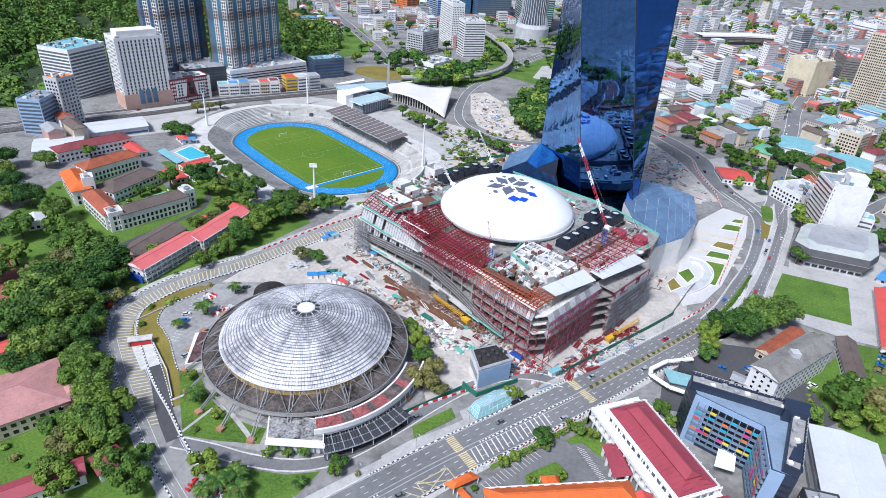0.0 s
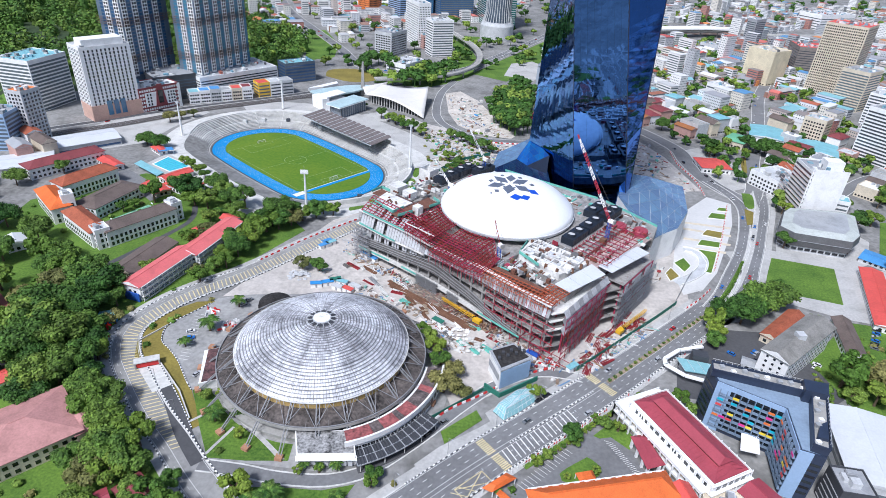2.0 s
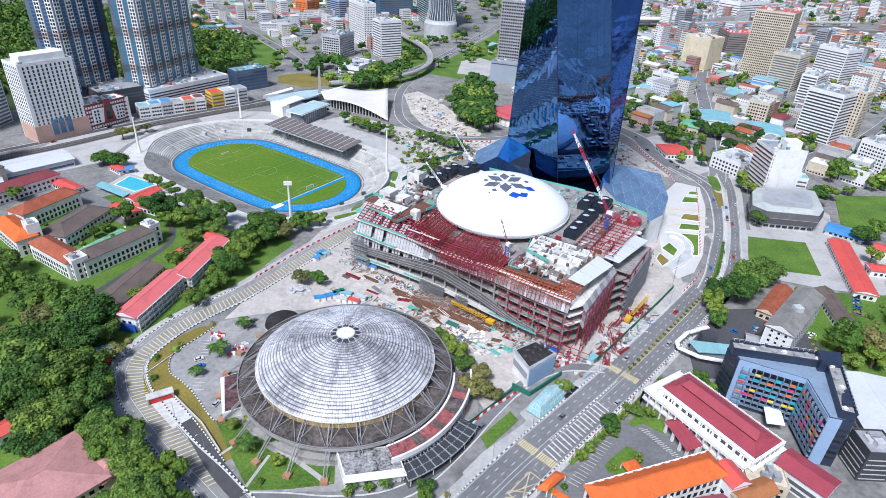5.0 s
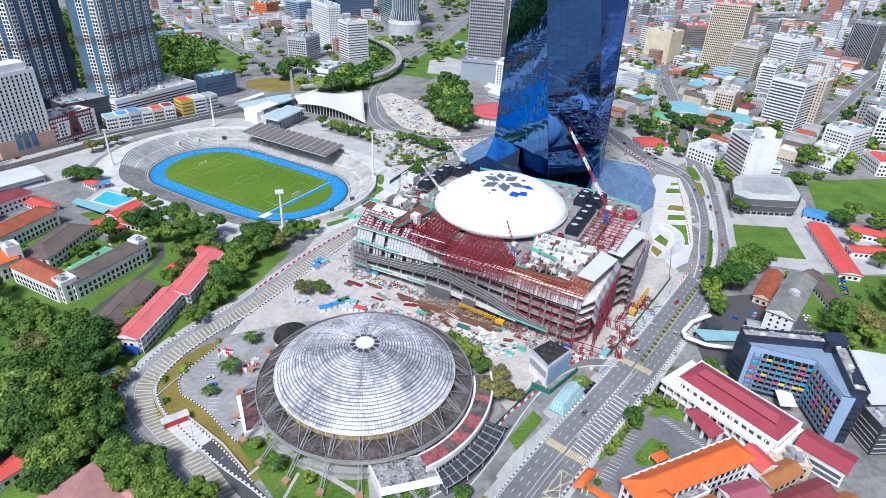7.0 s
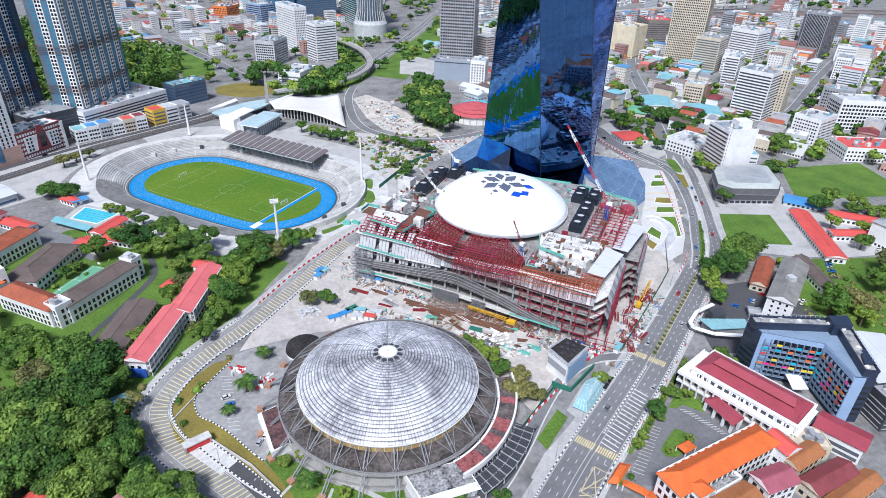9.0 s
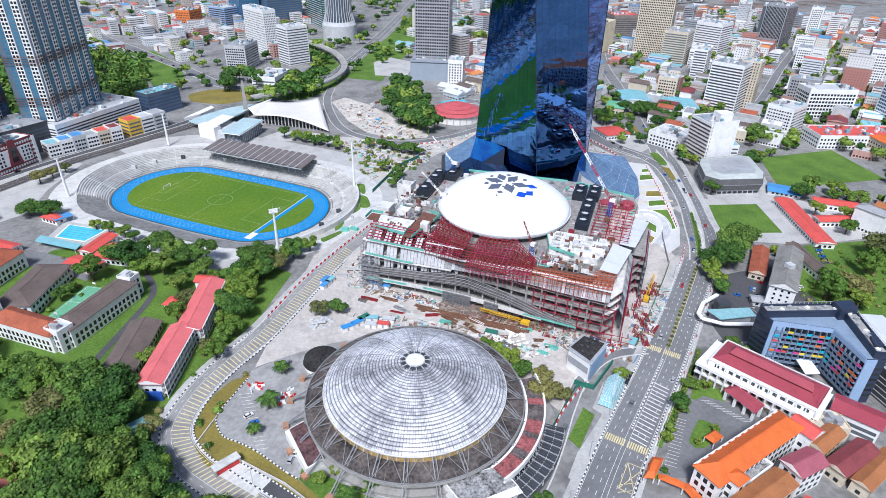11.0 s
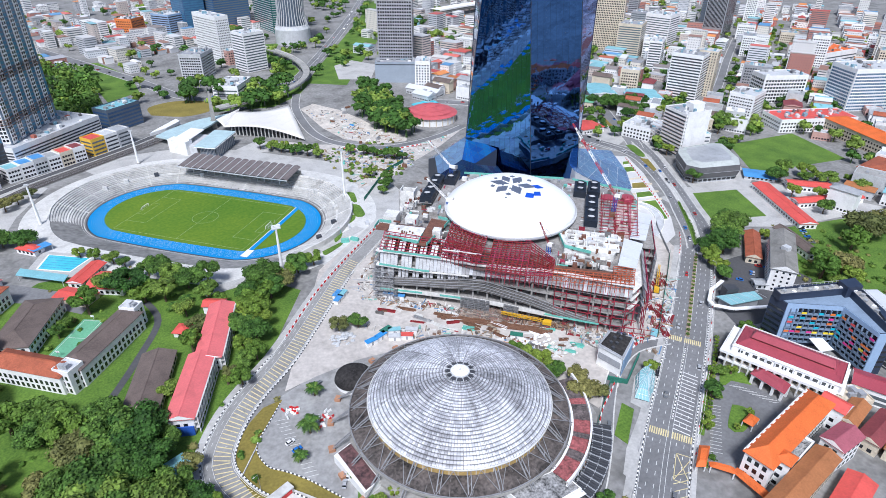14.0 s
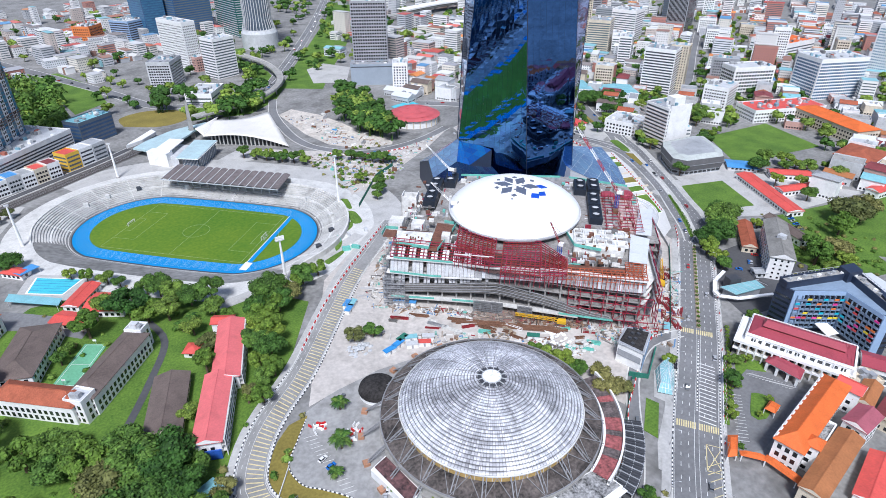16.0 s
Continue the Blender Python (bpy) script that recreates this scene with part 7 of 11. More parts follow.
building("hut", "site hut with a pale blue roof", "hut", (-92.5, -62), (-90, -68.5), (-97, -71), 3.0, TARP_BLUE, TEAL_ROOF, "gable", rise=0.8)
building("annex_house", "white gabled house among trees", "house", (-186, 0), (-178, -9), (-170, -2), 5.0, WHITE, WHITE_ROOF, "gable", rise=1.6)
building("long_shed", "long shed with a pale blue-white metal roof", "shed", (-245, 160), (-228, 139), (-196, 173), 6.0, PALE_GREY, WHITE_ROOF, "gable", rise=1.6, storey=4.0, ribbon=True, glass=GLASS_BLUE)
building("long_shed", "long shed with a pale metal roof and a blue glazed wall", "shed", (-258, 118), (-244, 94), (-230, 137), 6.0, PALE_GREY, WHITE_ROOF, "gable", rise=1.6, storey=4.0, ribbon=True, glass=GLASS_BLUE)
# swimming pool with deck and shade roofs
sw = thing("swimming_pool", -138, 130, 0, "turquoise swimming pool with a pale tiled deck", "swimming pool")
part("deck", Mesh().prism([(-149, 152), (-117, 129), (-132, 109), (-157, 130)], 0, 0.3), PAVING, sw)
part("water", Mesh().prism([(-145.5, 145), (-123.3, 129), (-134, 117.5), (-151, 129.5)], 0.3, 0.34), WATER, sw, "turquoise pool water")
part("rim", Mesh().prism([(-146.3, 146.2), (-122, 129), (-134, 116.2), (-152.4, 129.5)], 0.2, 0.32), WHITE, sw)
for i in range(5):
    f = (i + 1) / 6
    part("lane_rope", Mesh().beam((-145.5 - 5.5 * f, 145 - 15.5 * f, 0.37), (-123.3 - 10.7 * f, 129 - 11.5 * f, 0.37), 0.14, 0.06), BLUE_PAINT, sw)
for q, mm, nm in (([(-159, 127.5), (-133.5, 106), (-135.8, 99.5), (-161, 120)], TEAL_ROOF, "shade roof"), ([(-157, 152), (-147, 158), (-143, 152), (-153, 146)], BLUE_ROOF, "shade roof")):
    cx, cy = sum(p[0] for p in q) / 4, sum(p[1] for p in q) / 4
    cn = thing("shade_canopy", cx, cy, 0, "pale blue flat shade canopy on posts", "canopy")
    part("roof", Mesh().prism(q, 3.9, 4.15), mm, cn)
    for p in q:
        part("post", Mesh().beam((p[0] + (cx - p[0]) * 0.08, p[1] + (cy - p[1]) * 0.08, 0), (p[0] + (cx - p[0]) * 0.08, p[1] + (cy - p[1]) * 0.08, 3.9), 0.25), PALE_GREY, cn)
# ball court
ct = solo("ball_court", Mesh().prism([(-127, 60.4), (-117.1, 54.1), (-133.8, 27.2), (-143.5, 34)], 0, 0.22), COURT_GREEN, "green painted ball court with white lines", "court", kind="structure")
C4 = [Vector(p) for p in ((-126.4, 59), (-118.6, 54), (-134, 29), (-142, 34.2))]
for p, q in list(zip(C4, C4[1:] + C4[:1])) + [((C4[0] + C4[3]) / 2, (C4[1] + C4[2]) / 2) and (((C4[0] + C4[3]) / 2), ((C4[1] + C4[2]) / 2))]:
    part("court_line", Mesh().beam((p.x, p.y, 0.24), (q.x, q.y, 0.24), 0.2, 0.02), WHITE_LINE, ct)
for x, y, t in ((-122, 56.5, 150), (-138, 31, -30)):
    hp = thing("basketball_hoop", x, y, 0.2, "white basketball hoop on a post", "hoop", "hoops of the court", rz=t)
    local("post", Mesh().tube((0, 0, 0), (0, 0, 3), 0.12), GALV, hp)
    local("board", Mesh().box(-0.9, 0.5, 2.7, 0.9, 0.6, 3.8), WHITE, hp)
    local("arm", Mesh().beam((0, 0, 3), (0, 0.55, 3.2), 0.12), GALV, hp)
# school lane
road("road_school", [(-96, 62), (-92, 40), (-104, 12), (-118, -14), (-125, -24)], 3.6, "narrow grey school lane", ASPHALT_DARK, kerb=False, z=0.13)
road("road_track_lane", [(-66, 56), (-36, 60), (0, 70), (42, 90)], 8, "pale dusty service lane below the stadium", PAVING, kerb=False, z=0.12)

# ---- buildings east of the avenue ----
crim = building("mission_hall", "long white hall with a crimson metal roof", "building", (187, -158.5), (168.8, -116.5), (151.5, -124.5), 11.6, WHITE, CRIMSON, "flat", storey=3.7, pane=(2.0, 1.8), gap=1.2, single=True, plant=None)
cc, c1, c2, ca, cb = frame_of((187, -158.5), (168.8, -116.5), (151.5, -124.5))


def cq(u0, v0, u1, v1):
    return [tuple(cc + c1 * u + c2 * v) for u, v in ((u0, v0), (u1, v0), (u1, v1), (u0, v1))]


part("sloped_roof", Mesh().prism(cq(0.7, 0.7, ca - 0.7, cb - 0.7), 12.2, 14.4, cq(6, 7.6, ca - 6, cb - 7.6)), CRIMSON, crim)
for i in range(22):
    u_ = 1.5 + (ca - 3.0) * i / 21
    for v0, v1 in ((0.8, 7.4), (cb - 0.8, cb - 7.4)):
        p, q = cc + c1 * u_ + c2 * v0, cc + c1 * u_ + c2 * v1
        part("roof_seam", Mesh().beam((p.x, p.y, 12.25), (q.x, q.y, 14.4), 0.12, 0.12), CRIMSON, crim)
part("raised_wall", Mesh().prism(cq(6, 6.4, ca - 5, cb - 6.4), 13.6, 15.2), MAROON, crim)
part("raised_roof", Mesh().prism(cq(5.4, 5.8, ca - 4.4, cb - 5.8), 15.2, 17.0, cq(6.6, cb / 2 - 0.3, ca - 5.6, cb / 2 + 0.3)), CRIMSON, crim, "raised crimson ridge roof")
for z, o_ in ((4.2, 1.5), (8.0, 1.5), (11.4, 0.5)):
    part("ledge", Mesh().prism(cq(-o_, -o_, ca + o_, cb + o_), z, z + 0.3), WHITE, crim)
for i in range(13):
    for v in (-1.2, cb + 1.0):
        p = cc + c1 * (ca * i / 12) + c2 * v
        part("pillar", Mesh().beam((p.x, p.y, 0), (p.x, p.y, 11.6), 0.4), WHITE, crim)
part("front_gable", Mesh().prism(cq(-4, 3, -1.4, cb - 3), 0, 9.5), WHITE, crim)
part("terrace", Mesh().prism(cq(-4.5, -1.0, ca - 1, cb + 4.5), 8.1, 8.5), WHITE, crim, "white terrace over the arcade")
part("terrace_floor", Mesh().prism(cq(-4.0, -0.6, ca - 1.5, cb + 4.0), 4.0, 4.3), WHITE, crim)
part("arcade_wall", Mesh().prism(cq(-2.0, -0.5, ca - 1.5, cb + 1.8), 0, 8.1), CREAM, crim)
for u0, v0, u1, v1 in ((-4.4, cb + 4.3, ca - 1, cb + 4.3), (-4.4, -0.9, -4.4, cb + 4.3)):
    p, q = cc + c1 * u0 + c2 * v0, cc + c1 * u1 + c2 * v1
    part("terrace_parapet", Mesh().beam((p.x, p.y, 8.9), (q.x, q.y, 8.9), 0.35, 0.9), WHITE, crim)
    part("terrace_band", Mesh().beam((p.x, p.y, 4.6), (q.x, q.y, 4.6), 0.4, 1.0), WHITE, crim)
    n_ = int((q - p).length / 3.4)
    for i in range(n_ + 1):
        w = p.lerp(q, i / n_)
        part("arcade_pillar", Mesh().beam((w.x, w.y, 0), (w.x, w.y, 8.1), 0.55), WHITE, crim)
        if i < n_:
            x = p.lerp(q, (i + 0.5) / n_) - (c2 if v0 == v1 else -c1) * 2.4
            part("arcade_opening", Mesh().beam((x.x, x.y, 5.2), (x.x, x.y, 7.4), 1.5), GLASS_DARK, crim)
pch = thing("porch", 153, -145, 0, "arched white porch with a crimson roof", "porch")
part("roof", Mesh().prism([(148.2, -137.5), (155, -136), (158.2, -151.5), (150, -154)], 5.4, 7.6, [(151, -140), (154, -139.4), (155.6, -149.4), (152.4, -150.4)]), CRIMSON, pch)
for x, y in ((149.2, -138.6), (149.9, -143.4), (150.5, -148.4), (151, -152.6), (155.6, -152)):
    part("pillar", Mesh().box(x - 0.5, y - 0.5, 0, x + 0.5, y + 0.5, 5.4), WHITE, pch)
for (x0, y0), (x1, y1) in (((149.2, -138.6), (149.9, -143.4)), ((149.9, -143.4), (150.5, -148.4)), ((150.5, -148.4), (151, -152.6))):
    m = Mesh()
    for k in range(8):
        a0, a1 = math.pi * k / 8, math.pi * (k + 1) / 8
        P = lambda a: (x0 + (x1 - x0) * (0.5 - 0.5 * math.cos(a)), y0 + (y1 - y0) * (0.5 - 0.5 * math.cos(a)), 3.0 + 1.9 * math.sin(a))  # noqa: E731
        m.beam(P(a0), P(a1), 0.5, 0.6)
    part("arch", m, WHITE, pch)
building("mission_wing", "white arcaded wing with a crimson roof", "building", (199, -176), (190.5, -160), (180, -164.5), 8.6, WHITE, CRIMSON, "gable", storey=2.9, ribbon=True, rise=1.8)
building("mission_annex", "white annex with a flat beige roof", "building", (179, -176), (182.5, -166), (168, -161.5), 7.0, CREAM, CREAM, storey=3.2, take=False)
# orange tiled school chapel
ch = building("chapel_block", "white three-storey block with an orange tiled roof", "building", (152.5, -161.2), (100.2, -170.8), (102, -181), 13.0, WHITE, ORANGE_TILE, "hip", storey=4.0, pane=(1.6, 2.2), gap=1.3, rise=4.2, overhang=0.8, single=True)
for i in range(13):
    f = (i + 0.5) / 13
    x, y = 100.4 + 51.8 * f, -170.4 + 9.5 * f
    part("gablet", Mesh().prism([(x - 1.8, y - 0.9), (x + 1.8, y - 0.2), (x + 1.7, y + 0.5), (x - 1.9, y - 0.2)], 11.6, 13.8, [(x - 1.0, y - 0.7), (x + 1.0, y - 0.3), (x + 0.9, y + 0.3), (x - 1.1, y - 0.1)]), WHITE, ch, "white crenel on the roof edge")
part("gutter_wall", Mesh().beam((100.2, -170.2, 12.6), (152.5, -160.6, 12.6), 0.7, 1.2), WHITE, ch)
building("chapel_tower", "white stair tower with an orange pyramid roof", "tower", (113.0, -177.0), (107.2, -178.2), (106.2, -184.0), 13.6, WHITE, ORANGE_TILE, "hip", storey=4.0, rise=2.2, take=False)
sb = building("chapel_tower", "white stair block with a blotched grey flat roof", "tower", (130.3, -174.0), (116.5, -176.7), (117.6, -181.6), 9.0, WHITE, mat("blotched_flat_roof", (0.06, 0.06, 0.06), 0.9, scale=0.5, fine=1.5, var=0.6, tint=(0.36, 0.36, 0.35)), storey=3.6, take=False, plant=None)
for (x0, y0), (x1, y1) in (((130.3, -174.0), (116.5, -176.7)), ((116.5, -176.7), (117.6, -181.6)), ((117.6, -181.6), (131.4, -178.9)), ((131.4, -178.9), (130.3, -174.0))):
    part("roof_kerb", Mesh().beam((x0, y0, 9.5), (x1, y1, 9.5), 0.5, 1.0), WHITE, sb)
building("chapel_wing", "white cross wing with a red tiled roof", "building", (160, -165.5), (152.4, -166.8), (150.5, -177), 12.0, WHITE, RED_ROOF, "gable", storey=4.0, rise=2.6, take=False)
building("school_block", "school block with a rust brown roof", "building", (131, -180.5), (90.5, -187.5), (92, -196), 9.4, CREAM, RUST_ROOF, "gable", storey=3.2, rise=1.8)
building("school_block", "white block with a maroon gabled roof", "building", (148.4, -178.8), (134.2, -179.6), (133.4, -188.4), 11.8, WHITE, mat("faded_maroon_roof", (0.36, 0.10, 0.13), 0.7, scale=0.1, fine=1.2, stain=0.3), "gable", storey=3.6, rise=2.2, take=False)
building("school_block", "low block with a rust brown roof", "building", (171, -171), (154.5, -174.8), (153.2, -182), 8.4, CREAM, RUST_ROOF, "gable", storey=3.4, rise=2.0)
building("school_block", "low block with a maroon roof", "building", (178, -180), (155, -183.5), (153, -192), 6.5, CREAM, MAROON, "gable", storey=3.2, rise=2.0)
building("school_block", "low block with a rust brown roof", "building", (184, -187), (158, -193), (156, -200), 6.0, CREAM, RUST_ROOF, "gable", storey=3.2, rise=1.8)
building("school_block", "low block with a bright red roof", "building", (136, -192), (109, -199), (112, -208), 4.6, WHITE, RED_ROOF, "gable", storey=3.2, rise=1.6)
for q in (([(95.3, -155.4), (99.1, -157.8), (89, -164.4), (85.2, -162.6)]), ([(92, -163), (98.6, -170.2), (96.4, -172.4), (90.4, -165)]), ([(96.2, -171), (99.8, -170.2), (100.6, -186), (96.6, -185)]), ([(122, -154.7), (129.1, -153.1), (129.9, -157.6), (123.2, -159.2)])):
    cx, cy = sum(p[0] for p in q) / 4, sum(p[1] for p in q) / 4
    ac = thing("covered_walk", cx, cy, 0, "covered walkway with an orange tiled roof", "walkway")
    tp = [(p[0] + (cx - p[0]) * 0.45, p[1] + (cy - p[1]) * 0.45) for p in q]
    part("roof", Mesh().prism(q, 3.2, 4.6, tp), ORANGE_TILE, ac)
    for p in q:
        part("post", Mesh().beam((p[0] + (cx - p[0]) * 0.1, p[1] + (cy - p[1]) * 0.1, 0), (p[0] + (cx - p[0]) * 0.1, p[1] + (cy - p[1]) * 0.1, 3.2), 0.35), WHITE, ac)

# dark hotel, L-shaped round a court, with coloured window boxes
hot = thing("hotel", 207, -135, 0, "navy hotel with pale blue court walls and coloured panels", "hotel")
HP = [(184.6, -115.5), (226.5, -130), (208.8, -163), (200.6, -159.5), (206.2, -139.2), (184.6, -124.6)]
part("wall", Mesh().prism(HP, 0, 24.6), NAVY, hot)
part("roof", Mesh().prism([(185.4, -116.5), (225.4, -130.6), (208.4, -161.8), (201.6, -159), (207.2, -138.4), (185.6, -123.8)], 24.6, 24.9), mat("blue_grey_roof_sheet", (0.25, 0.33, 0.44), 0.6, scale=0.1, fine=1.0, var=0.15, stain=0.2), hot, "pale blue-grey flat roof")
# raised navy spine along the outer sides, with plant and rails on it
for A, B, w_ in (((184.8, -115.7), (226.2, -130.0), 5.6), ((226.4, -130.3), (209.0, -162.6), 5.6)):
    A, B = Vector(A), Vector(B)
    t = (B - A).normalized()
    nn = Vector((t.y, -t.x))
    if (Vector((205, -136)) - A).dot(nn) < 0:
        nn = -nn
    spine = part("roof_spine", Mesh().prism([tuple(A), tuple(B), tuple(B + nn * w_), tuple(A + nn * w_)], 24.9, 28.0), NAVY, hot, "raised navy roof storey")
    part("spine_roof", Mesh().prism([tuple(A + nn * 0.6 + t * 0.6), tuple(B + nn * 0.6 - t * 0.6), tuple(B + nn * (w_ - 0.6) - t * 0.6), tuple(A + nn * (w_ - 0.6) + t * 0.6)], 28.0, 28.06), CONCRETE, spine)
    for k in range(4):
        p, q = (A, B, B + nn * w_, A + nn * w_)[k], (B, B + nn * w_, A + nn * w_, A)[k]
        part("parapet", Mesh().beam((p.x, p.y, 28.4), (q.x, q.y, 28.4), 0.5, 0.9), NAVY, spine)
    L_ = (B - A).length
    for k in range(int(L_ / 2.2)):
        p = A + t * (1.2 + 2.2 * k) + nn * 0.2
        part("rail_post", Mesh().box(p.x - 0.08, p.y - 0.08, 28.8, p.x + 0.08, p.y + 0.08, 30.0), PALE_GREY, spine)
        if k % 2:
            c = A + t * (1.6 + 2.2 * k) + nn * (w_ * (0.35 + 0.12 * (k % 4)))
            part("roof_unit", Mesh().box(c.x - 0.9, c.y - 0.8, 28.06, c.x + 0.9, c.y + 0.8, 29.0 + 0.3 * (k % 3)), ZINC if k % 3 else WHITE, spine)
    part("roof_railing", Mesh().beam((*(A + nn * 0.2), 30.0), (*(B + nn * 0.2), 30.0), 0.12), PALE_GREY, spine)
for q, z in (([(217, -128), (226.2, -130.4), (222.4, -137), (214.5, -134.5)], 31.0), ([(211.5, -151), (215, -149.6), (210.4, -158.5), (206.8, -157)], 29.4)):
    part("plant_room", Mesh().prism(q, 24.9, z), NAVY, hot)
for A, B in (((184.5, -124.7), (189.5, -128.0)), ((200.5, -159.6), (205.0, -161.4))):
    part("end_panel", Mesh().beam((*A, 12.4), (*B, 12.4), 0.5, 24.6), SKYBLUE_WALL, hot, "pale blue end wall")
SLATE_BLUE = mat("slate_blue_paint", (0.20, 0.27, 0.37), 0.6, scale=0.2, fine=1.2)
rc = random.Random(5)
COL = [mat("panel_" + a, c, 0.5, scale=0.3, fine=1.5) for a, c in (("pink", (0.72, 0.05, 0.30)), ("yellow", (0.80, 0.62, 0.04)), ("cyan", (0.03, 0.45, 0.60)), ("orange", (0.75, 0.20, 0.05)), ("red", (0.65, 0.08, 0.08)))]
for (x0, y0), (x1, y1), nb in (((184.6, -124.6), (206.2, -139.2), 9), ((206.2, -139.2), (200.6, -159.5), 7)):
    A, B = Vector((x0, y0)), Vector((x1, y1))
    t = (B - A).normalized()
    nn = Vector((t.y, -t.x))
    if (Vector((193, -150)) - A).dot(nn) < 0:
        nn = -nn
    Lh = (B - A).length
    part("court_wall", Mesh().prism([tuple(A + nn * 0.02), tuple(B + nn * 0.02), tuple(B + nn * 0.35), tuple(A + nn * 0.35)], 22.9, 25.3), SKYBLUE_WALL, hot, "pale blue court wall")
    part("court_pier", Mesh().prism([tuple(A + nn * 0.02), tuple(A + t * 1.8 + nn * 0.02), tuple(A + t * 1.8 + nn * 0.35), tuple(A + nn * 0.35)], 0, 22.9), SKYBLUE_WALL, hot)
    for s in range(7):
        z = 3.0 + s * 2.85
        slab = part("balcony_slab", Mesh().prism([tuple(A + t * 1.8 + nn * 0.02), tuple(B + nn * 0.02), tuple(B + nn * 1.1), tuple(A + t * 1.8 + nn * 1.1)], z - 0.5, z), SLATE_BLUE, hot)
        for k in range(nb):
            p = A + t * (1.8 + (Lh - 1.8) * (k + 0.06) / nb)
            q = A + t * (1.8 + (Lh - 1.8) * (k + 0.94) / nb)
            part("window", Mesh().prism([tuple(p), tuple(q), tuple(q + nn * 0.1), tuple(p + nn * 0.1)], z + 0.1, z + 2.5), GLASS_DARK, hot)
            part("divider", Mesh().prism([tuple(p), tuple(p + t * 0.34), tuple(p + t * 0.34 + nn * 1.1), tuple(p + nn * 1.1)], z, z + 2.65), SLATE_BLUE, hot)
            if rc.random() < 0.36 and s > 1:
                part("colour_panel", Mesh().prism([tuple(p + nn * 1.02), tuple(q + nn * 1.02), tuple(q + nn * 1.14), tuple(p + nn * 1.14)], z, z + 1.15), rc.choice(COL), slab, "bright coloured balcony panel")
            else:
                part("balcony_rail", Mesh().prism([tuple(p + nn * 1.02), tuple(q + nn * 1.02), tuple(q + nn * 1.1), tuple(p + nn * 1.1)], z + 0.1, z + 0.9), SLATE_BLUE, slab)
part("court_canopy", Mesh().prism([(196.1, -134.4), (202.6, -136.6), (198.6, -145.6), (191.4, -143.6)], 5.8, 6.1), WHITE_CLEAN, hot, "white entrance canopy")
for (a, b), (c, d) in (((226.5, -130), (208.8, -163)), ((208.8, -163), (200.6, -159.5)), ((184.6, -115.5), (184.6, -124.6)), ((184.6, -115.5), (226.5, -130))):
    for s in range(6):
        part("window_strip", Mesh().beam((a + (c - a) * 0.06, b + (d - b) * 0.06, 4.6 + s * 3), (a + (c - a) * 0.94, b + (d - b) * 0.94, 4.6 + s * 3), 0.2, 1.2), GLASS_DARK, hot)
BUILT.append(HP)
building("warehouse", "warehouse with a plain white metal roof", "warehouse", (260.5, -129), (237, -121.5), (220, -160), 11.6, PALE_GREY, WHITE_ROOF, "gable", storey=5.0, rise=1.4, ribbon=True)
building("service_tower", "dark louvred service tower with white bands", "building", (228, -160), (216, -158), (213, -170), 15, DARK_GREY, GREY_PAINT, storey=2.6, ribbon=True, glass=PALE_GREY, pane=(1, 0.5))
wh = building("apartment_house", "white five-storey house with a grey gabled roof", "house", (271.2, -70.7), (231.7, -100.4), (226.1, -88.2), 15.0, WHITE, mat("grey_slate_roof", (0.25, 0.24, 0.22), 0.85, scale=0.12, fine=1.4, var=0.3, stain=0.4), "gable", storey=2.9, pane=(1.1, 1.2), gap=2.2, rise=3.0, single=True)
part("roof_box", Mesh().box(243.5, -84.5, 16.0, 247.5, -80.5, 19.6), PALE_GREY, wh)
building("tile_house", "low house with a weathered red tiled roof", "house", (272, -48), (245, -70.5), (240, -63.5), 4.6, CREAM, RED_TILE, "gable", rise=2.4)
building("long_house", "long low house with a dark brown roof", "house", (296, -50), (285, -83), (276.5, -81), 5.0, WHITE, BROWN_TILE, "gable", rise=2.2)
building("shed", "grey workshop shed in the yard", "shed", (222, -82), (219, -87), (226, -91), 3.4, PALE_GREY, ZINC, "gable", rise=0.9)
# station entrance with a white zigzag roof edge
se = thing("station_entrance", 192, -92, 0, "low station entrance with a white angular roof band and teal glass", "station entrance")
zig = [(203.5, -76), (189.7, -79.8), (180.4, -86.5), (179.2, -90.6), (186.2, -98.2), (206, -106)]
for a, b in zip(zig, zig[1:]):
    part("roof_band", Mesh().beam((*a, 4.2), (*b, 4.2), 2.0, 0.8), WHITE_CLEAN, se)
part("glass_roof", Mesh().prism([(186.2, -85.6), (210, -92.4), (207.6, -99.6), (187, -95.4)], 4.4, 4.8), GLASS_TEAL, se)
part("wall", Mesh().prism([(188, -87), (208, -93), (206, -98.4), (188.6, -94.4)], 0, 4.3), GREY_PAINT, se)
part("lift_tower", Mesh().prism([(195, -82), (202, -84), (200.6, -89), (193.6, -87)], 0, 7.4), DARK_GREY, se)
for i in range(6):
    x, y = 186.2 + 4.7 * i, -85.6 - 1.36 * i
    part("glass_bar", Mesh().beam((x, y, 4.85), (x + 0.7, y - 9.4 + i * 0.4, 4.85), 0.15), SILVER_PANEL, se)
BUILT.append([(178, -74), (212, -74), (212, -108), (178, -108)])
# sports hall, school with red roofs
CHAR = mat("charcoal_cladding", (0.12, 0.12, 0.125), 0.6, scale=0.2, fine=1.2, var=0.25)
hl = thing("sports_hall", 335, 46, 0, "octagonal charcoal sports hall with a pale grey roof", "hall")
OCT = [(317.4, 67.5), (326, 75), (362, 71), (369, 66), (353, 35), (342, 25.4), (308, 35), (303, 45)]
oc = Vector((sum(p[0] for p in OCT) / 8, sum(p[1] for p in OCT) / 8))
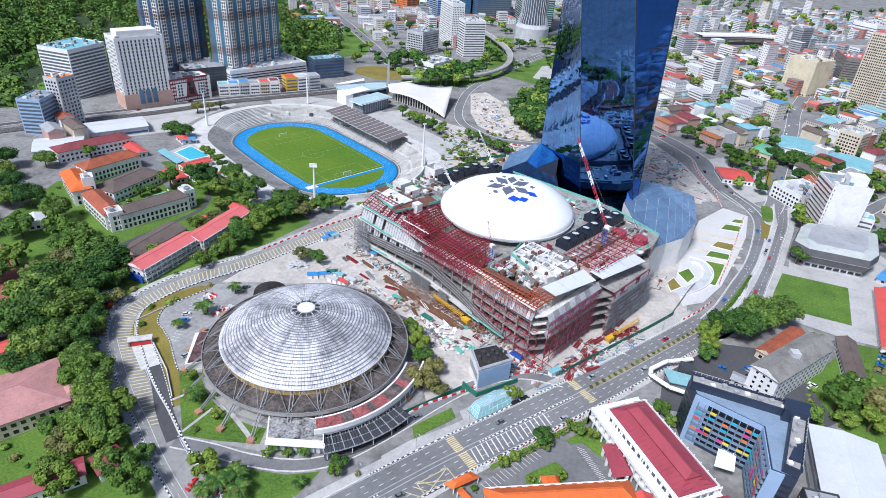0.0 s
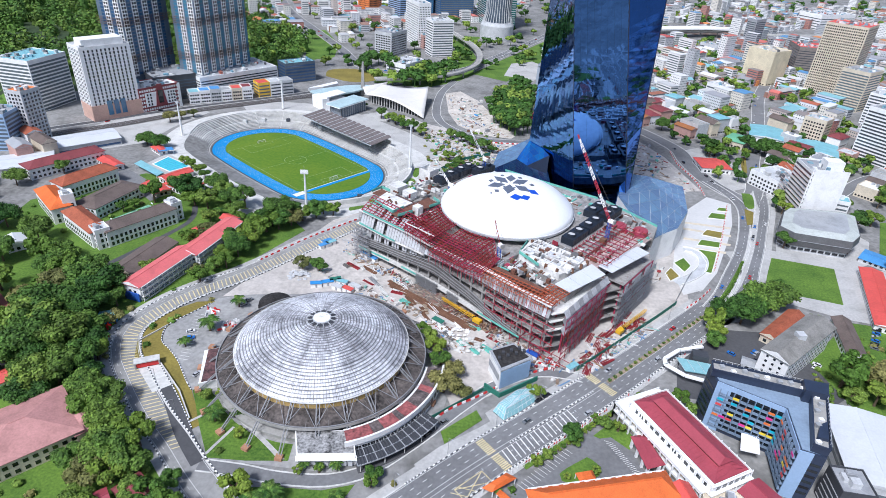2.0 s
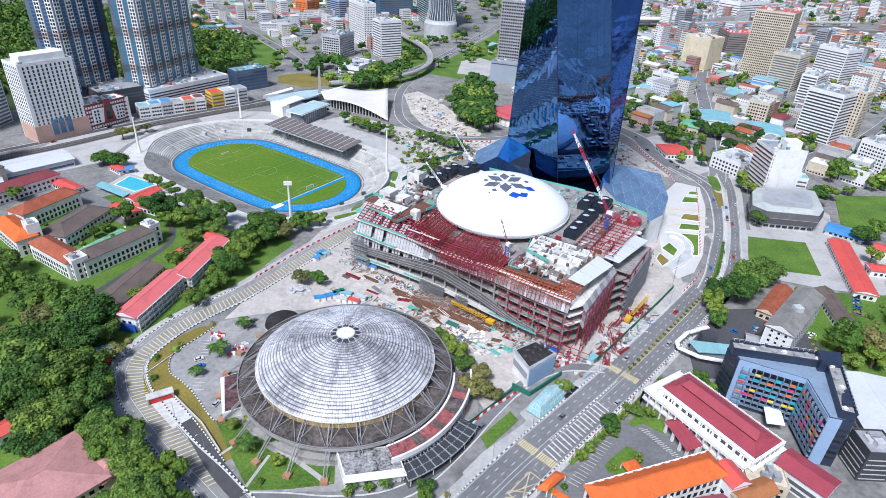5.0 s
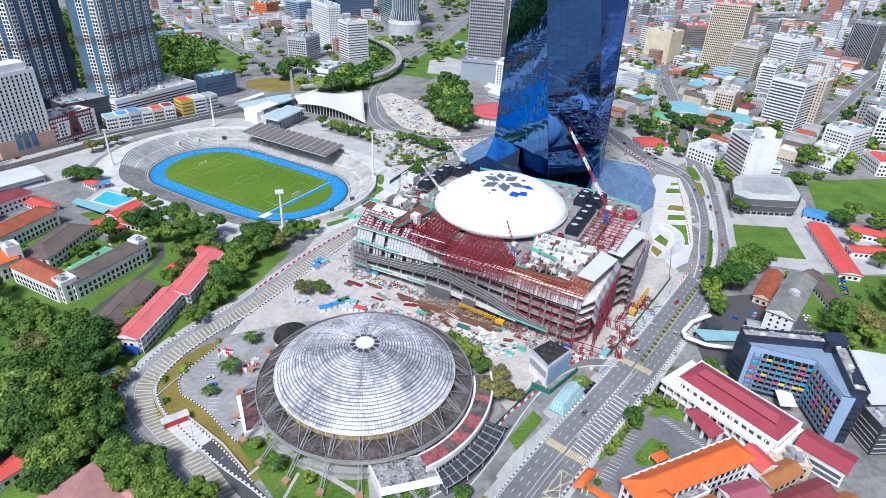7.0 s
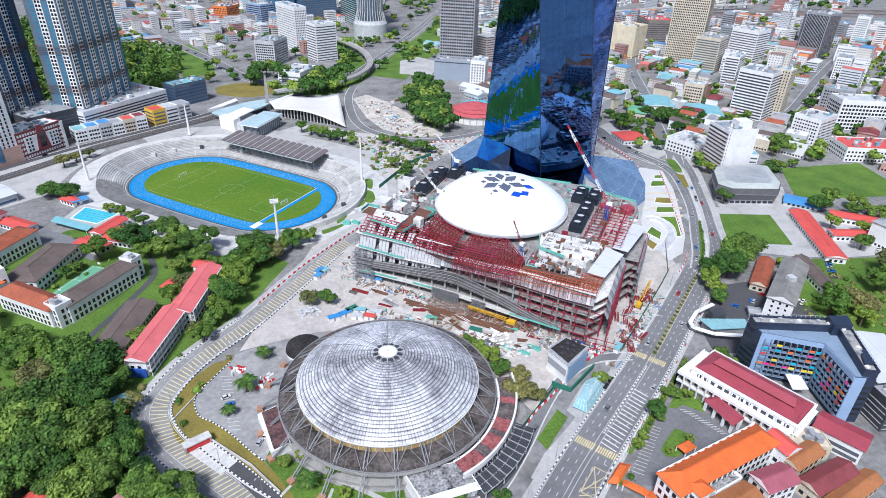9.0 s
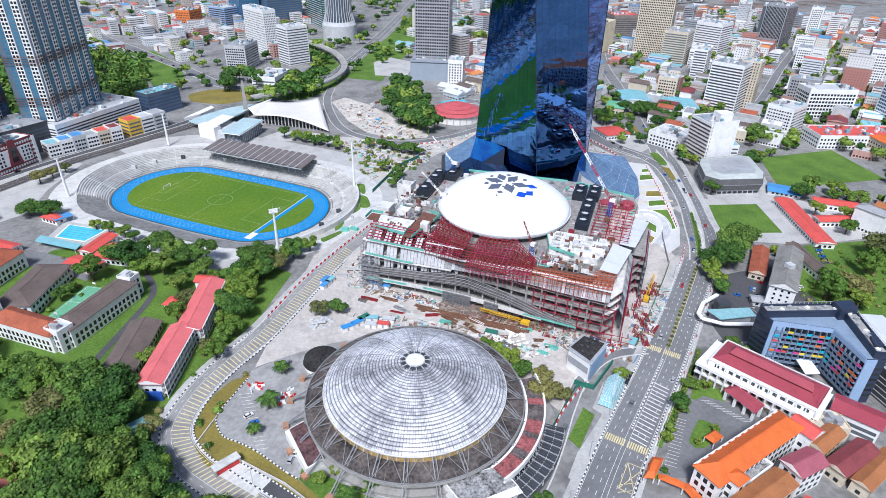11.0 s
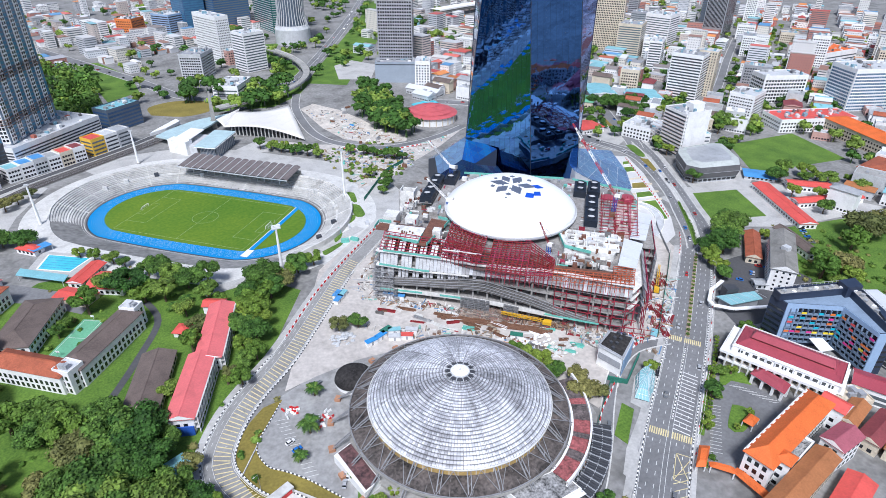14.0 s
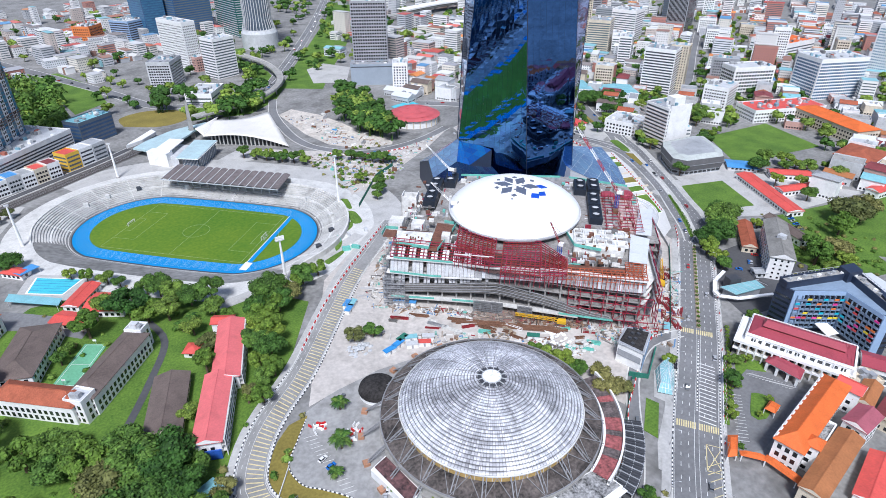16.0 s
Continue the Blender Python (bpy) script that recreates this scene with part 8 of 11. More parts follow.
grow = lambda k: [tuple(oc + (Vector(p) - oc) * k) for p in OCT]  # noqa: E731
part("base_wall", Mesh().prism(grow(0.94), 0, 4.2), PALE_GREY, hl)
part("wall", Mesh().prism(grow(0.97), 4.2, 9.0, grow(1.03)), CHAR, hl, "bulging charcoal wall")
part("wall", Mesh().prism(grow(1.03), 9.0, 13.6, grow(1.0)), CHAR, hl, "bulging charcoal wall")
part("roof", Mesh().prism(grow(0.985), 13.6, 15.4, grow(0.72)), mat("green_grey_roof", (0.50, 0.53, 0.50), 0.6, scale=0.1, fine=1, var=0.15, stain=0.3), hl)
part("roof_crown", Mesh().prism(grow(0.72), 15.4, 16.2, grow(0.2)), ZINC, hl)
for p, q in zip(OCT, OCT[1:] + OCT[:1]):
    A, B = oc + (Vector(p) - oc) * 0.955, oc + (Vector(q) - oc) * 0.955
    n_ = max(2, int((B - A).length / 4))
    for k in range(n_):
        c0, c1 = A.lerp(B, (k + 0.12) / n_), A.lerp(B, (k + 0.88) / n_)
        part("window", Mesh().beam((c0.x, c0.y, 2.3), (c1.x, c1.y, 2.3), 0.3, 1.6), GLASS_DARK, hl)
    part("wall_rib", Mesh().beam((*(oc + (Vector(p) - oc) * 1.035), 9.0), (*(oc + (Vector(q) - oc) * 1.035), 9.0), 0.2, 0.3), GREY_PAINT, hl)
BUILT.append(OCT)
patch("hall_forecourt", [(294, 22), (303, 42), (322, 74), (338, 80), (372, 66), (376, 52), (354, 20), (338, 12)], 0.13, PAVING, "pale paved forecourt round the hall")
for l, n, r, h, lab in (((340, 9.5), (310, -51.5), (322, -55), 4.4, "long covered walk with a red metal roof"), ((394, -39), (342, -22), (338, -30), 4.6, "long block with a red metal roof"), ((362, -6), (385, -26), (392, -18), 5, "block with a red roof beside the yard")):
    building("school_walk", lab, "school", l, n, r, h, WHITE, RED_ROOF, "gable", rise=1.4, storey=3.4)
building("shed", "low shed with a blue metal roof", "shed", (378, 19), (366, 7.6), (343, 17.8), 3.0, PALE_GREY, BLUE_ROOF, "gable", rise=0.8)
fl = building("block_of_flats", "tall white slab block with long striped balconies", "building", (341.8, 111.0), (338, 83), (362.8, 79.7), 38, WHITE, GREY_PAINT, storey=3.1, ribbon=True, pane=(1, 1.5))
part("end_wall", Mesh().prism([(339, 82.5), (362.6, 79.4), (362.6, 78.9), (339, 82.0)], 0, 41), WHITE, fl, "blank white end wall")
part("lift_tower", Mesh().prism([(350, 88), (362, 86.4), (363.2, 96), (351.2, 97.6)], 38, 45), WHITE, fl)
for k in range(11):
    part("balcony_band", Mesh().beam((343.0, 123.2, 3.1 * k + 2.6), (337.4, 83.2, 3.1 * k + 2.6), 0.5, 0.28), mat("russet_trim", (0.52, 0.42, 0.38), 0.7) if k == 0 else bpy.data.materials["russet_trim"], fl)
building("office_wing", "white office wing with strip windows", "building", (360, 92), (377, 84.5), (404, 85), 14.5, WHITE, TEAL_ROOF, storey=3.4, ribbon=True, pane=(1, 1.3))
building("pavilion", "small pavilion with a crimson red roof", "pavilion", (301, 168), (326.2, 166.7), (339, 190), 5.0, WHITE, RED_ROOF, "hip", rise=2.0)
building("market_shed", "open market shed with a teal metal roof", "market shed", (402.5, 294), (384.3, 257.7), (413.7, 248.5), 7.0, WHITE, TEAL_ROOF, "gable", rise=1.6)
building("market_shed", "long market shed with a teal metal roof", "market shed", (428.8, 255), (409.9, 221.8), (446, 209), 7.0, WHITE, TEAL_ROOF, "gable", rise=1.6)
building("town_house", "town house with a green hipped roof", "house", (370, 263), (351.4, 244.3), (363.4, 228.4), 6.5, CREAM, COURT_GREEN, "hip", rise=2.2)
building("office_wing", "low white office wing beside the slab", "building", (333, 150), (345, 120), (372, 138), 12, WHITE, PALE_GREY, storey=3.4)

# ---- the town round about, the known buildings first ----
W_, C_, G_, P_ = WHITE, CREAM, GREY_PAINT, PALE_GREY
BRICKPINK = mat("pink_render", (0.55, 0.33, 0.28), 0.75, scale=0.12, fine=1.2, stain=0.25)
SLATE_GLASS = mat("slate_curtain_wall", (0.10, 0.13, 0.17), 0.25, scale=0.1, fine=1, spec=0.8)
GREEN_GLASS = mat("green_curtain_wall", (0.03, 0.13, 0.12), 0.2, scale=0.1, fine=1, spec=0.8)
BLUE_WALL = mat("blue_curtain_wall", (0.05, 0.12, 0.25), 0.2, scale=0.1, fine=1, spec=0.8)
YELLOW_WALL = mat("yellow_render", (0.75, 0.48, 0.06), 0.7, scale=0.12, fine=1.2)
ORANGE_WALL = mat("orange_render", (0.72, 0.22, 0.06), 0.7, scale=0.12, fine=1.2)
TOWN = (
    ("apartment_tower", "white apartment tower with dark strip balconies", (472, 230), (487, 199), (511, 210), 49, W_, G_, dict(storey=3.1, ribbon=True, pane=(1, 1.5))),
    ("apartment_tower", "beige apartment slab beside the white tower", (503, 224), (514, 203), (530, 210), 50, C_, P_, dict(storey=3.1, pane=(1.2, 1.6), gap=1.6)),
    ("apartment_block", "cream apartment block with many windows", (467, 142), (475, 118), (505, 127), 27, W_, P_, dict(storey=3.1, pane=(1.5, 1.4), gap=1)),
    ("office_block", "long white office block with deep window bays", (545, 160), (592, 141), (602, 165), 30, W_, P_, dict(storey=3.8, pane=(2.4, 2.2), gap=1.0)),
    ("office_tower", "white and blue glass office tower", (616, 134), (602, 98), (660, 80), 44, W_, P_, dict(storey=3.4, pane=(2.2, 2.0), gap=0.5, glass=GLASS_BLUE)),
    ("school", "white school with a flat red roof", (487, 114), (476, 85), (558, 72), 12.5, W_, RED_ROOF, dict(storey=3.6)),
    ("school", "long cream school with an orange tiled roof", (520, 71), (496, -3), (520, -11), 13.5, C_, ORANGE_TILE, dict(style="hip", storey=3.6, rise=4)),
    ("school", "curved white school with balconies", (427, -18), (431, -47), (470, -42), 12, W_, RED_TILE, dict(style="hip", storey=3.4, ribbon=True, rise=3)),
    ("school", "low school with a red metal roof", (440, -66), (395, -62), (397, -72), 6, W_, RED_ROOF, dict(style="gable", rise=1.6)),
    ("office_tower", "dark grey slab office tower", (798, 466), (808, 434), (842, 444), 64, G_, G_, dict(storey=3.6, pane=(1.2, 3.4), gap=0.9)),
    ("office_tower", "white tower with an orange top band", (668, 469), (683, 432), (718, 446), 44, W_, P_, dict(storey=3.4, ribbon=True, pane=(1, 1.4))),
    ("apartment_tower", "beige balcony apartment tower", (558, 410), (576, 384), (606, 404), 46, C_, G_, dict(storey=3.1, ribbon=True, pane=(1, 1.6))),
    ("apartment_tower", "tall beige apartment tower with red roof edge", (557, 470), (590, 436), (628, 470), 88, C_, RED_ROOF, dict(storey=3.2, pane=(1.4, 1.8), gap=1.0)),
    ("office_block", "blank cream painted town block", (497, 523), (517, 490), (548, 512), 44, mat("pale_cream_render", (0.72, 0.64, 0.46), 0.8, scale=0.1, fine=1, stain=0.2), C_, dict(storey=30, pane=(2, 1.5))),
    ("car_park_block", "brown stained car park block with a red roof", (614, 600), (658, 590), (672, 640), 34, mat("brown_concrete", (0.24, 0.21, 0.19), 0.9, scale=0.12, fine=1, stain=0.5), RED_ROOF, dict(storey=3.4, ribbon=True, pane=(1, 1.2))),
    ("office_tower", "grey glass office tower", (848, 516), (874, 486), (930, 525), 52, SLATE_GLASS, G_, dict(storey=3.5, ribbon=True, pane=(1, 1.6))),
    ("office_tower", "white tower with square windows", (762, 121), (763, 92), (806, 92), 62, W_, P_, dict(storey=3.3, pane=(1.5, 1.5), gap=0.9, glass=GLASS_BLUE)),
    ("market_hall", "broad hall with an orange and white roof", (781, 294), (781, 237), (850, 250), 17, W_, ORANGE_TILE, dict(storey=4.2, ribbon=True)),
    ("terminal", "white terminal with a teal canopy", (867, 1058), (888, 1008), (990, 1045), 30, W_, P_, dict(storey=5, ribbon=True)),
    ("hotel_tower", "dark grey hotel tower with a square window grid", (206, 447), (243, 427), (262, 458), 93, GREY_PAINT, P_, dict(storey=3.7, pane=(1.9, 1.9), gap=1.0)),
    ("hotel_podium", "plain grey hotel podium", (196, 436), (241, 412), (252, 432), 24, mat("blue_grey_sheet", (0.33, 0.38, 0.44), 0.6, scale=0.1, fine=1.2, var=0.1), G_, dict(storey=30, ribbon=True, pane=(1, 1.2), sill=21)),
    ("apartment_block", "small white apartment block", (223, 379), (238, 370), (250, 390), 34, W_, P_, dict(storey=3.1)),
    ("round_tower_block", "white octagonal office tower with strip windows", (56, 577), (66, 552), (94, 566), 48, W_, P_, dict(storey=3.3, ribbon=True, pane=(1, 1.4))),
    ("hotel_tower", "tall white hotel tower with small windows", (24, 668), (45, 612), (62, 620), 61, W_, P_, dict(storey=3.2, pane=(1.2, 1.4), gap=1.3)),
    ("hotel_annex", "pink lower storeys of the white hotel", (46, 622), (52, 605), (66, 612), 18, BRICKPINK, P_, dict(storey=3.2)),
    ("apartment_block", "grey apartment block with balconies", (-14, 551), (10, 537), (34, 568), 31, P_, G_, dict(storey=3.1, pane=(2.0, 1.6), gap=0.8)),
    ("market_hall", "low white complex with parapets", (8, 465), (33, 449), (72, 475), 11, W_, P_, dict(storey=4, ribbon=True)),
    ("office_tower", "green glass office tower", (150, 880), (163, 800), (210, 830), 110, GREEN_GLASS, G_, dict(storey=3.6, ribbon=True, pane=(1, 1.2), glass=SILVER_PANEL)),
    ("office_tower", "dark blue glass office tower", (60, 900), (80, 850), (140, 880), 100, BLUE_WALL, G_, dict(storey=3.6, ribbon=True, pane=(1, 1.6))),
    ("office_tower", "blue glass slab tower", (20, 900), (34, 856), (66, 872), 90, BLUE_WALL, G_, dict(storey=3.6, pane=(1.4, 2.4), gap=0.5, glass=GLASS_BLUE)),
    ("office_block", "pale blue office block", (-16, 880), (7, 850), (30, 888), 32, SKYBLUE_WALL, P_, dict(storey=3.4, ribbon=True)),
    ("office_block", "bright orange painted town block", (-70, 860), (-48, 842), (-32, 870), 31, ORANGE_WALL, P_, dict(storey=3.6)),
    ("hotel_tower", "white hotel tower with a pink arched base", (-257, 237), (-238, 219), (-215, 256), 64, W_, P_, dict(storey=3.1, pane=(1.3, 2.2), gap=2.2)),
    ("facade_house", "red and white gabled hotel front", (-230, 266), (-209, 249), (-182, 279), 22, MAROON, W_, dict(storey=3.6, glass=WHITE, pane=(1.6, 2.0), gap=0.7)),
    ("slab_block", "grey glass slab block", (-283, 141), (-264, 142), (-256, 168), 29, SKYBLUE_WALL, G_, dict(storey=3.1, ribbon=True, pane=(1, 1.6), glass=SLATE_GLASS)),
    ("slab_block", "taller grey slab with an orange crown", (-272, 164), (-258, 160), (-250, 176), 42, P_, ORANGE_WALL, dict(storey=3.1)),
    ("stepped_block", "stepped white apartment block", (-330, 245), (-295, 236), (-283, 278), 46, W_, TEAL_ROOF, dict(storey=3.1, ribbon=True)),
    ("parking_podium", "white striped parking podium", (-205, 337), (-170, 303), (-108, 369), 21, W_, P_, dict(storey=2.6, ribbon=True, pane=(1, 1.2))),
    ("parking_podium", "dark louvred parking podium storey", (-235, 316), (-208, 283), (-178, 312), 24, DARK_GREY, G_, dict(storey=3.0, ribbon=True, pane=(1, 0.8), glass=SLATE_GLASS)),
    ("office_block", "dark glass low office with a teal roof", (-112, 392), (-100, 376), (-70, 398), 22, SLATE_GLASS, TEAL_ROOF, dict(storey=3.4, ribbon=True, glass=GLASS_BLUE)),
)
for nm, lab, l, n, r, h, wl, rf, opt in TOWN:
    building(nm, lab, nm.split("_")[-1] if nm != "market_hall" else "hall", l, n, r, h, wl, rf, **opt)
# pink base and tall blue windows of the white hotel
hb = thing("lobby_hall", -229, 236, 0, "pink stone entrance hall with tall blue windows", "hall")
c, e1, e2, a, b = frame_of((-257, 237), (-238, 219), (-215, 256))
pq = lambda u0, v0, u1, v1: [tuple(c + e1 * u + e2 * v) for u, v in ((u0, v0), (u1, v0), (u1, v1), (u0, v1))]  # noqa: E731
part("wall", Mesh().prism(pq(-0.6, -0.6, a * 0.9, b + 0.6), 0, 14), mat("pink_stone", (0.62, 0.40, 0.32), 0.7, scale=0.12, fine=1), hb)
for i in range(3):
    part("window", Mesh().prism(pq(-0.9, b * (0.30 + 0.14 * i), -0.5, b * (0.40 + 0.14 * i)), 4, 17), GLASS_BLUE, hb)
part("crown", Mesh().prism(pq(3, 4, a * 0.7, b - 4), 64, 70), WHITE, hb)
hf = thing("arched_facade", -195, 263, 0, "white arched front panel with maroon bands", "facade")
A, B = Vector((-209, 249)), Vector((-182, 279))
t = (B - A).normalized()
nn = Vector((t.y, -t.x))
L_ = (B - A).length
fq = lambda u0, u1, d0, d1: [tuple(A + t * (L_ * u) + nn * d) for u, d in ((u0, d0), (u1, d0), (u1, d1), (u0, d1))]  # noqa: E731
part("panel", Mesh().prism(fq(0.14, 0.86, 0.1, 0.5), 5, 18), WHITE, hf)
part("gable", Mesh().prism(fq(0.36, 0.64, 0.1, 0.8), 5, 25, fq(0.44, 0.56, 0.1, 0.8)), MAROON, hf)
part("arch", Mesh().prism(fq(0.44, 0.56, 0.5, 0.95), 7, 19), GLASS_DARK, hf)
part("side_wall", Mesh().prism(fq(0.94, 1.0, 0.1, 0.6), 0, 23), WHITE, hf)
for r_ in range(4):
    for k in (0.18, 0.25, 0.68, 0.75, 0.81):
        part("window", Mesh().prism(fq(k, k + 0.035, 0.5, 0.58), 6 + 3 * r_, 7.8 + 3 * r_), GLASS_DARK, hf)
# twin condominium towers
for l, n, r in (((-197, 326), (-170, 314), (-145, 384)), ((-258, 304), (-231, 292), (-212, 345))):
    ob = building("condominium_tower", "tall grey-blue condominium tower with white window bays under construction", "tower", l, n, r, 168, mat("condo_grey", (0.12, 0.16, 0.21), 0.6, scale=0.1, fine=1) if n[0] > -200 else bpy.data.materials["condo_grey"], P_, storey=3.2, pane=(1.6, 2.3), gap=0.9, glass=GLASS_BLUE, bare=(0, 3))
    c, e1, e2, a, b = frame_of(l, n, r)
    frames, holes, strips = Mesh(), Mesh(), Mesh()
    for way, out, ln in ((e2, -e1, b), (e1, -e2, a)):
        x = 1.0
        while x + 6.2 < ln:
            p, q = c + way * x, c + way * (x + 6.2)
            frames.prism([tuple(p), tuple(q), tuple(q + out * 0.6), tuple(p + out * 0.6)], 22, 167)
            for z in np.arange(24, 165, 3.2):
                for u in (0.7, 3.5):
                    g, h_ = p + way * u + out * 0.64, p + way * (u + 2.0) + out * 0.64
                    holes.add([(g.x, g.y, z), (h_.x, h_.y, z), (h_.x, h_.y, z + 2.1), (g.x, g.y, z + 2.1)], [(0, 1, 2, 3)])
            g, h_ = c + way * (x + 7.2) + out * 0.12, c + way * min(ln - 0.4, x + 11.4) + out * 0.12
            for z in np.arange(23, 165, 3.2):
                strips.add([(g.x, g.y, z), (h_.x, h_.y, z), (h_.x, h_.y, z + 2.3), (g.x, g.y, z + 2.3)], [(0, 1, 2, 3)])
            x += 12.4
    part("white_bay", frames, WHITE, ob, kind="stuff")
    part("bay_window", holes, GLASS_DARK, ob, kind="stuff")
    part("glass_strip", strips, GLASS_BLUE, ob, kind="stuff")
    for z in (36, 70):
        m = Mesh()
        for u0, v0, u1, v1 in ((-1.6, -1.6, a + 1.6, -1.2), (-1.6, -1.6, -1.2, b + 1.6)):
            for zz in range(0, 8, 2):
                pts = [c + e1 * u + e2 * v for u, v in ((u0, v0), (u1, v0), (u1, v1), (u0, v1))]
                m.prism([tuple(p) for p in pts], z + zz, z + zz + 0.25)
        for i in range(int(b / 2)):
            p = c - e1 * 1.4 + e2 * (i * 2)
            m.beam((p.x, p.y, z), (p.x, p.y, z + 7), 0.15)
        part("scaffold_belt", m, RUSTY, ob, "belt of brown scaffolding")
# coloured shop row by the railway
row_cols = [(W_, TEAL_ROOF), (W_, BLUE_ROOF), (P_, BLUE_ROOF), (W_, ZINC), (C_, RED_ROOF), (W_, MAROON)]
for i in range(6):
    f0, f1 = i / 6, (i + 0.97) / 6
    A, B = Vector((-176, 284)), Vector((-121, 313))
    p, q = A.lerp(B, f0), A.lerp(B, f1)
    nn = Vector((-(B - A).y, (B - A).x)).normalized() * 14
    building("shop_house", "white shop house with a coloured metal roof", "shop house", tuple(q), tuple(p), tuple(p + nn), 11 + (i % 3) * 0.8, *row_cols[i], storey=3.4, pane=(1.6, 1.6), gap=0.6, group="shop houses by the railway", plant=None)
for i, (w, rf) in enumerate(((YELLOW_WALL, RED_ROOF), (W_, P_), (P_, ZINC))):
    A, B = Vector((-116, 318)), Vector((-84, 340))
    p, q = A.lerp(B, i / 3), A.lerp(B, (i + 0.97) / 3)
    nn = Vector((-(B - A).y, (B - A).x)).normalized() * 15
    building("shop_house", "yellow painted town shop house" if i == 0 else "white shop house with strip windows", "shop house", tuple(q), tuple(p), tuple(p + nn), 14.5, w, rf, storey=3.4, ribbon=True, pane=(1, 1.4), group="shop houses by the railway", plant=None)
# ribbed grey round tower on a drum
rt = thing("round_office_tower", 172, 715, 0, "tall ribbed grey round office tower on a pale drum", "tower")
part("drum", Mesh().revolve([(27, 0), (27, 22), (24, 27), (0.1, 27)], 40, 172, 715), P_, rt)
part("shaft", Mesh().revolve([(20, 26), (20, 130), (0.1, 130)], 40, 172, 715), SLATE_GLASS, rt)
for i in range(32):
    a = 2 * math.pi * i / 32
    part("rib", Mesh().beam((172 + 24.5 * math.cos(a), 715 + 24.5 * math.sin(a), 26), (172 + 20.3 * math.cos(a), 715 + 20.3 * math.sin(a), 42), 0.9).beam((172 + 20.3 * math.cos(a), 715 + 20.3 * math.sin(a), 42), (172 + 20.3 * math.cos(a), 715 + 20.3 * math.sin(a), 130), 0.9), P_, rt)
BUILT.append([(145, 688), (200, 688), (200, 742), (145, 742)])
# red round temple hall
tm = thing("round_hall", 192, 277, 0, "round hall with a stepped red roof", "hall")
part("wall", Mesh().revolve([(25, 0), (25, 8)], 40, 192, 277), WHITE, tm)
for i, (r0, r1, z) in enumerate(((27, 21, 8), (22, 15, 10.4), (16, 8, 12.6), (9, 0.1, 14.6))):
    part("roof_tier", Mesh().revolve([(r0, z), (r1, z + 2.2), (r1 - 0.05, z + 2.6)], 40, 192, 277), mat("salmon_red_roof", (0.55, 0.11, 0.12), 0.6, scale=0.1, fine=1.2, stain=0.2) if i == 0 else bpy.data.materials["salmon_red_roof"], tm)
for i in range(24):
    a = 2 * math.pi * i / 24
    part("arch_bay", Mesh().beam((192 + 25.3 * math.cos(a), 277 + 25.3 * math.sin(a), 0), (192 + 25.3 * math.cos(a), 277 + 25.3 * math.sin(a), 8), 0.8), C_, tm)
BUILT.append([(164, 250), (220, 250), (220, 306), (164, 306)])
patch("pool_court", [(196, 334), (224, 341), (226, 325), (196, 314)], 0.2, WATER, "turquoise covered court")
# sail-roofed hall with a fan facade
sl = thing("sail_hall", 34, 305, 0, "hall with a sweeping white sail roof and a fan of glass", "hall")
SAIL = mat("warm_white_roof", (0.74, 0.71, 0.66), 0.6, scale=0.05, fine=0.8, var=0.06, stain=0.12)


def sail(name, fl, fr, br, bl, rise_front, rise_back, label=""):
    """A saddle-shaped roof sheet between four corners, its front and back edges bowed."""
    g, nu, nv = Mesh(), 16, 10
    fl, fr, br, bl = [Vector(p) for p in (fl, fr, br, bl)]
    for i in range(nu + 1):
        for j in range(nv + 1):
            u, v = i / nu, j / nv
            p = fl.lerp(fr, u).lerp(bl.lerp(br, u), v)
            p.z += math.sin(math.pi * u) * (rise_front * (1 - v) + rise_back * v)
            g.v.append(tuple(p))
    g.f = [(i * (nv + 1) + j, (i + 1) * (nv + 1) + j, (i + 1) * (nv + 1) + j + 1, i * (nv + 1) + j + 1) for i in range(nu) for j in range(nv)]
    k = len(g.v)
    g.v += [(x, y, z - 0.6) for x, y, z in g.v]
    rim_ = [i * (nv + 1) for i in range(nu + 1)] + [nu * (nv + 1) + j for j in range(1, nv + 1)] + [i * (nv + 1) + nv for i in range(nu - 1, -1, -1)] + [j for j in range(nv - 1, 0, -1)]
    g.f += [tuple(k + q for q in f[::-1]) for f in g.f] + [(a, k + a, k + b, b) for a, b in zip(rim_, rim_[1:] + rim_[:1])]
    return part(name, g, SAIL, sl, label, smooth=True)


sail("roof", (-5.7, 321.7, 8.8), (58, 272.4, 1.8), (62, 337.4, 16.5), (12, 352, 13.0), 5.5, -3.0, "sweeping white saddle roof")
sail("side_roof", (-9.1, 336, 12.6), (-5.0, 322.4, 9.0), (12, 350, 12.4), (17, 354, 14.6), 0.5, -0.6, "small white side sail")
for i in range(1, 20):
    u = i / 20
    x, y = -4.0 + 59 * u + 2.4, 321 - 46 * u + 2.6
    h = 8.2 - 7.0 * u + 5.3 * math.sin(math.pi * u) - 0.5
    if h < 1.0:
        continue
    part("fin", Mesh().beam((x, y, 0), (x, y, h), 0.9, 0.5), CONCRETE_PALE, sl)
    part("pane", Mesh().add([(x + 1.2, y + 0.6, 0), (x + 3.6, y - 1.4, 0), (x + 3.6, y - 1.4, max(0.5, h - 0.6)), (x + 1.2, y + 0.6, h - 0.4)], [(0, 1, 2, 3)]), GLASS_DARK, sl)
BUILT.append([(-10, 318), (58, 250), (72, 360), (8, 360)])
ob = thing("obelisk_tower", -10.2, 349, 0, "slender grey concrete obelisk", "tower")
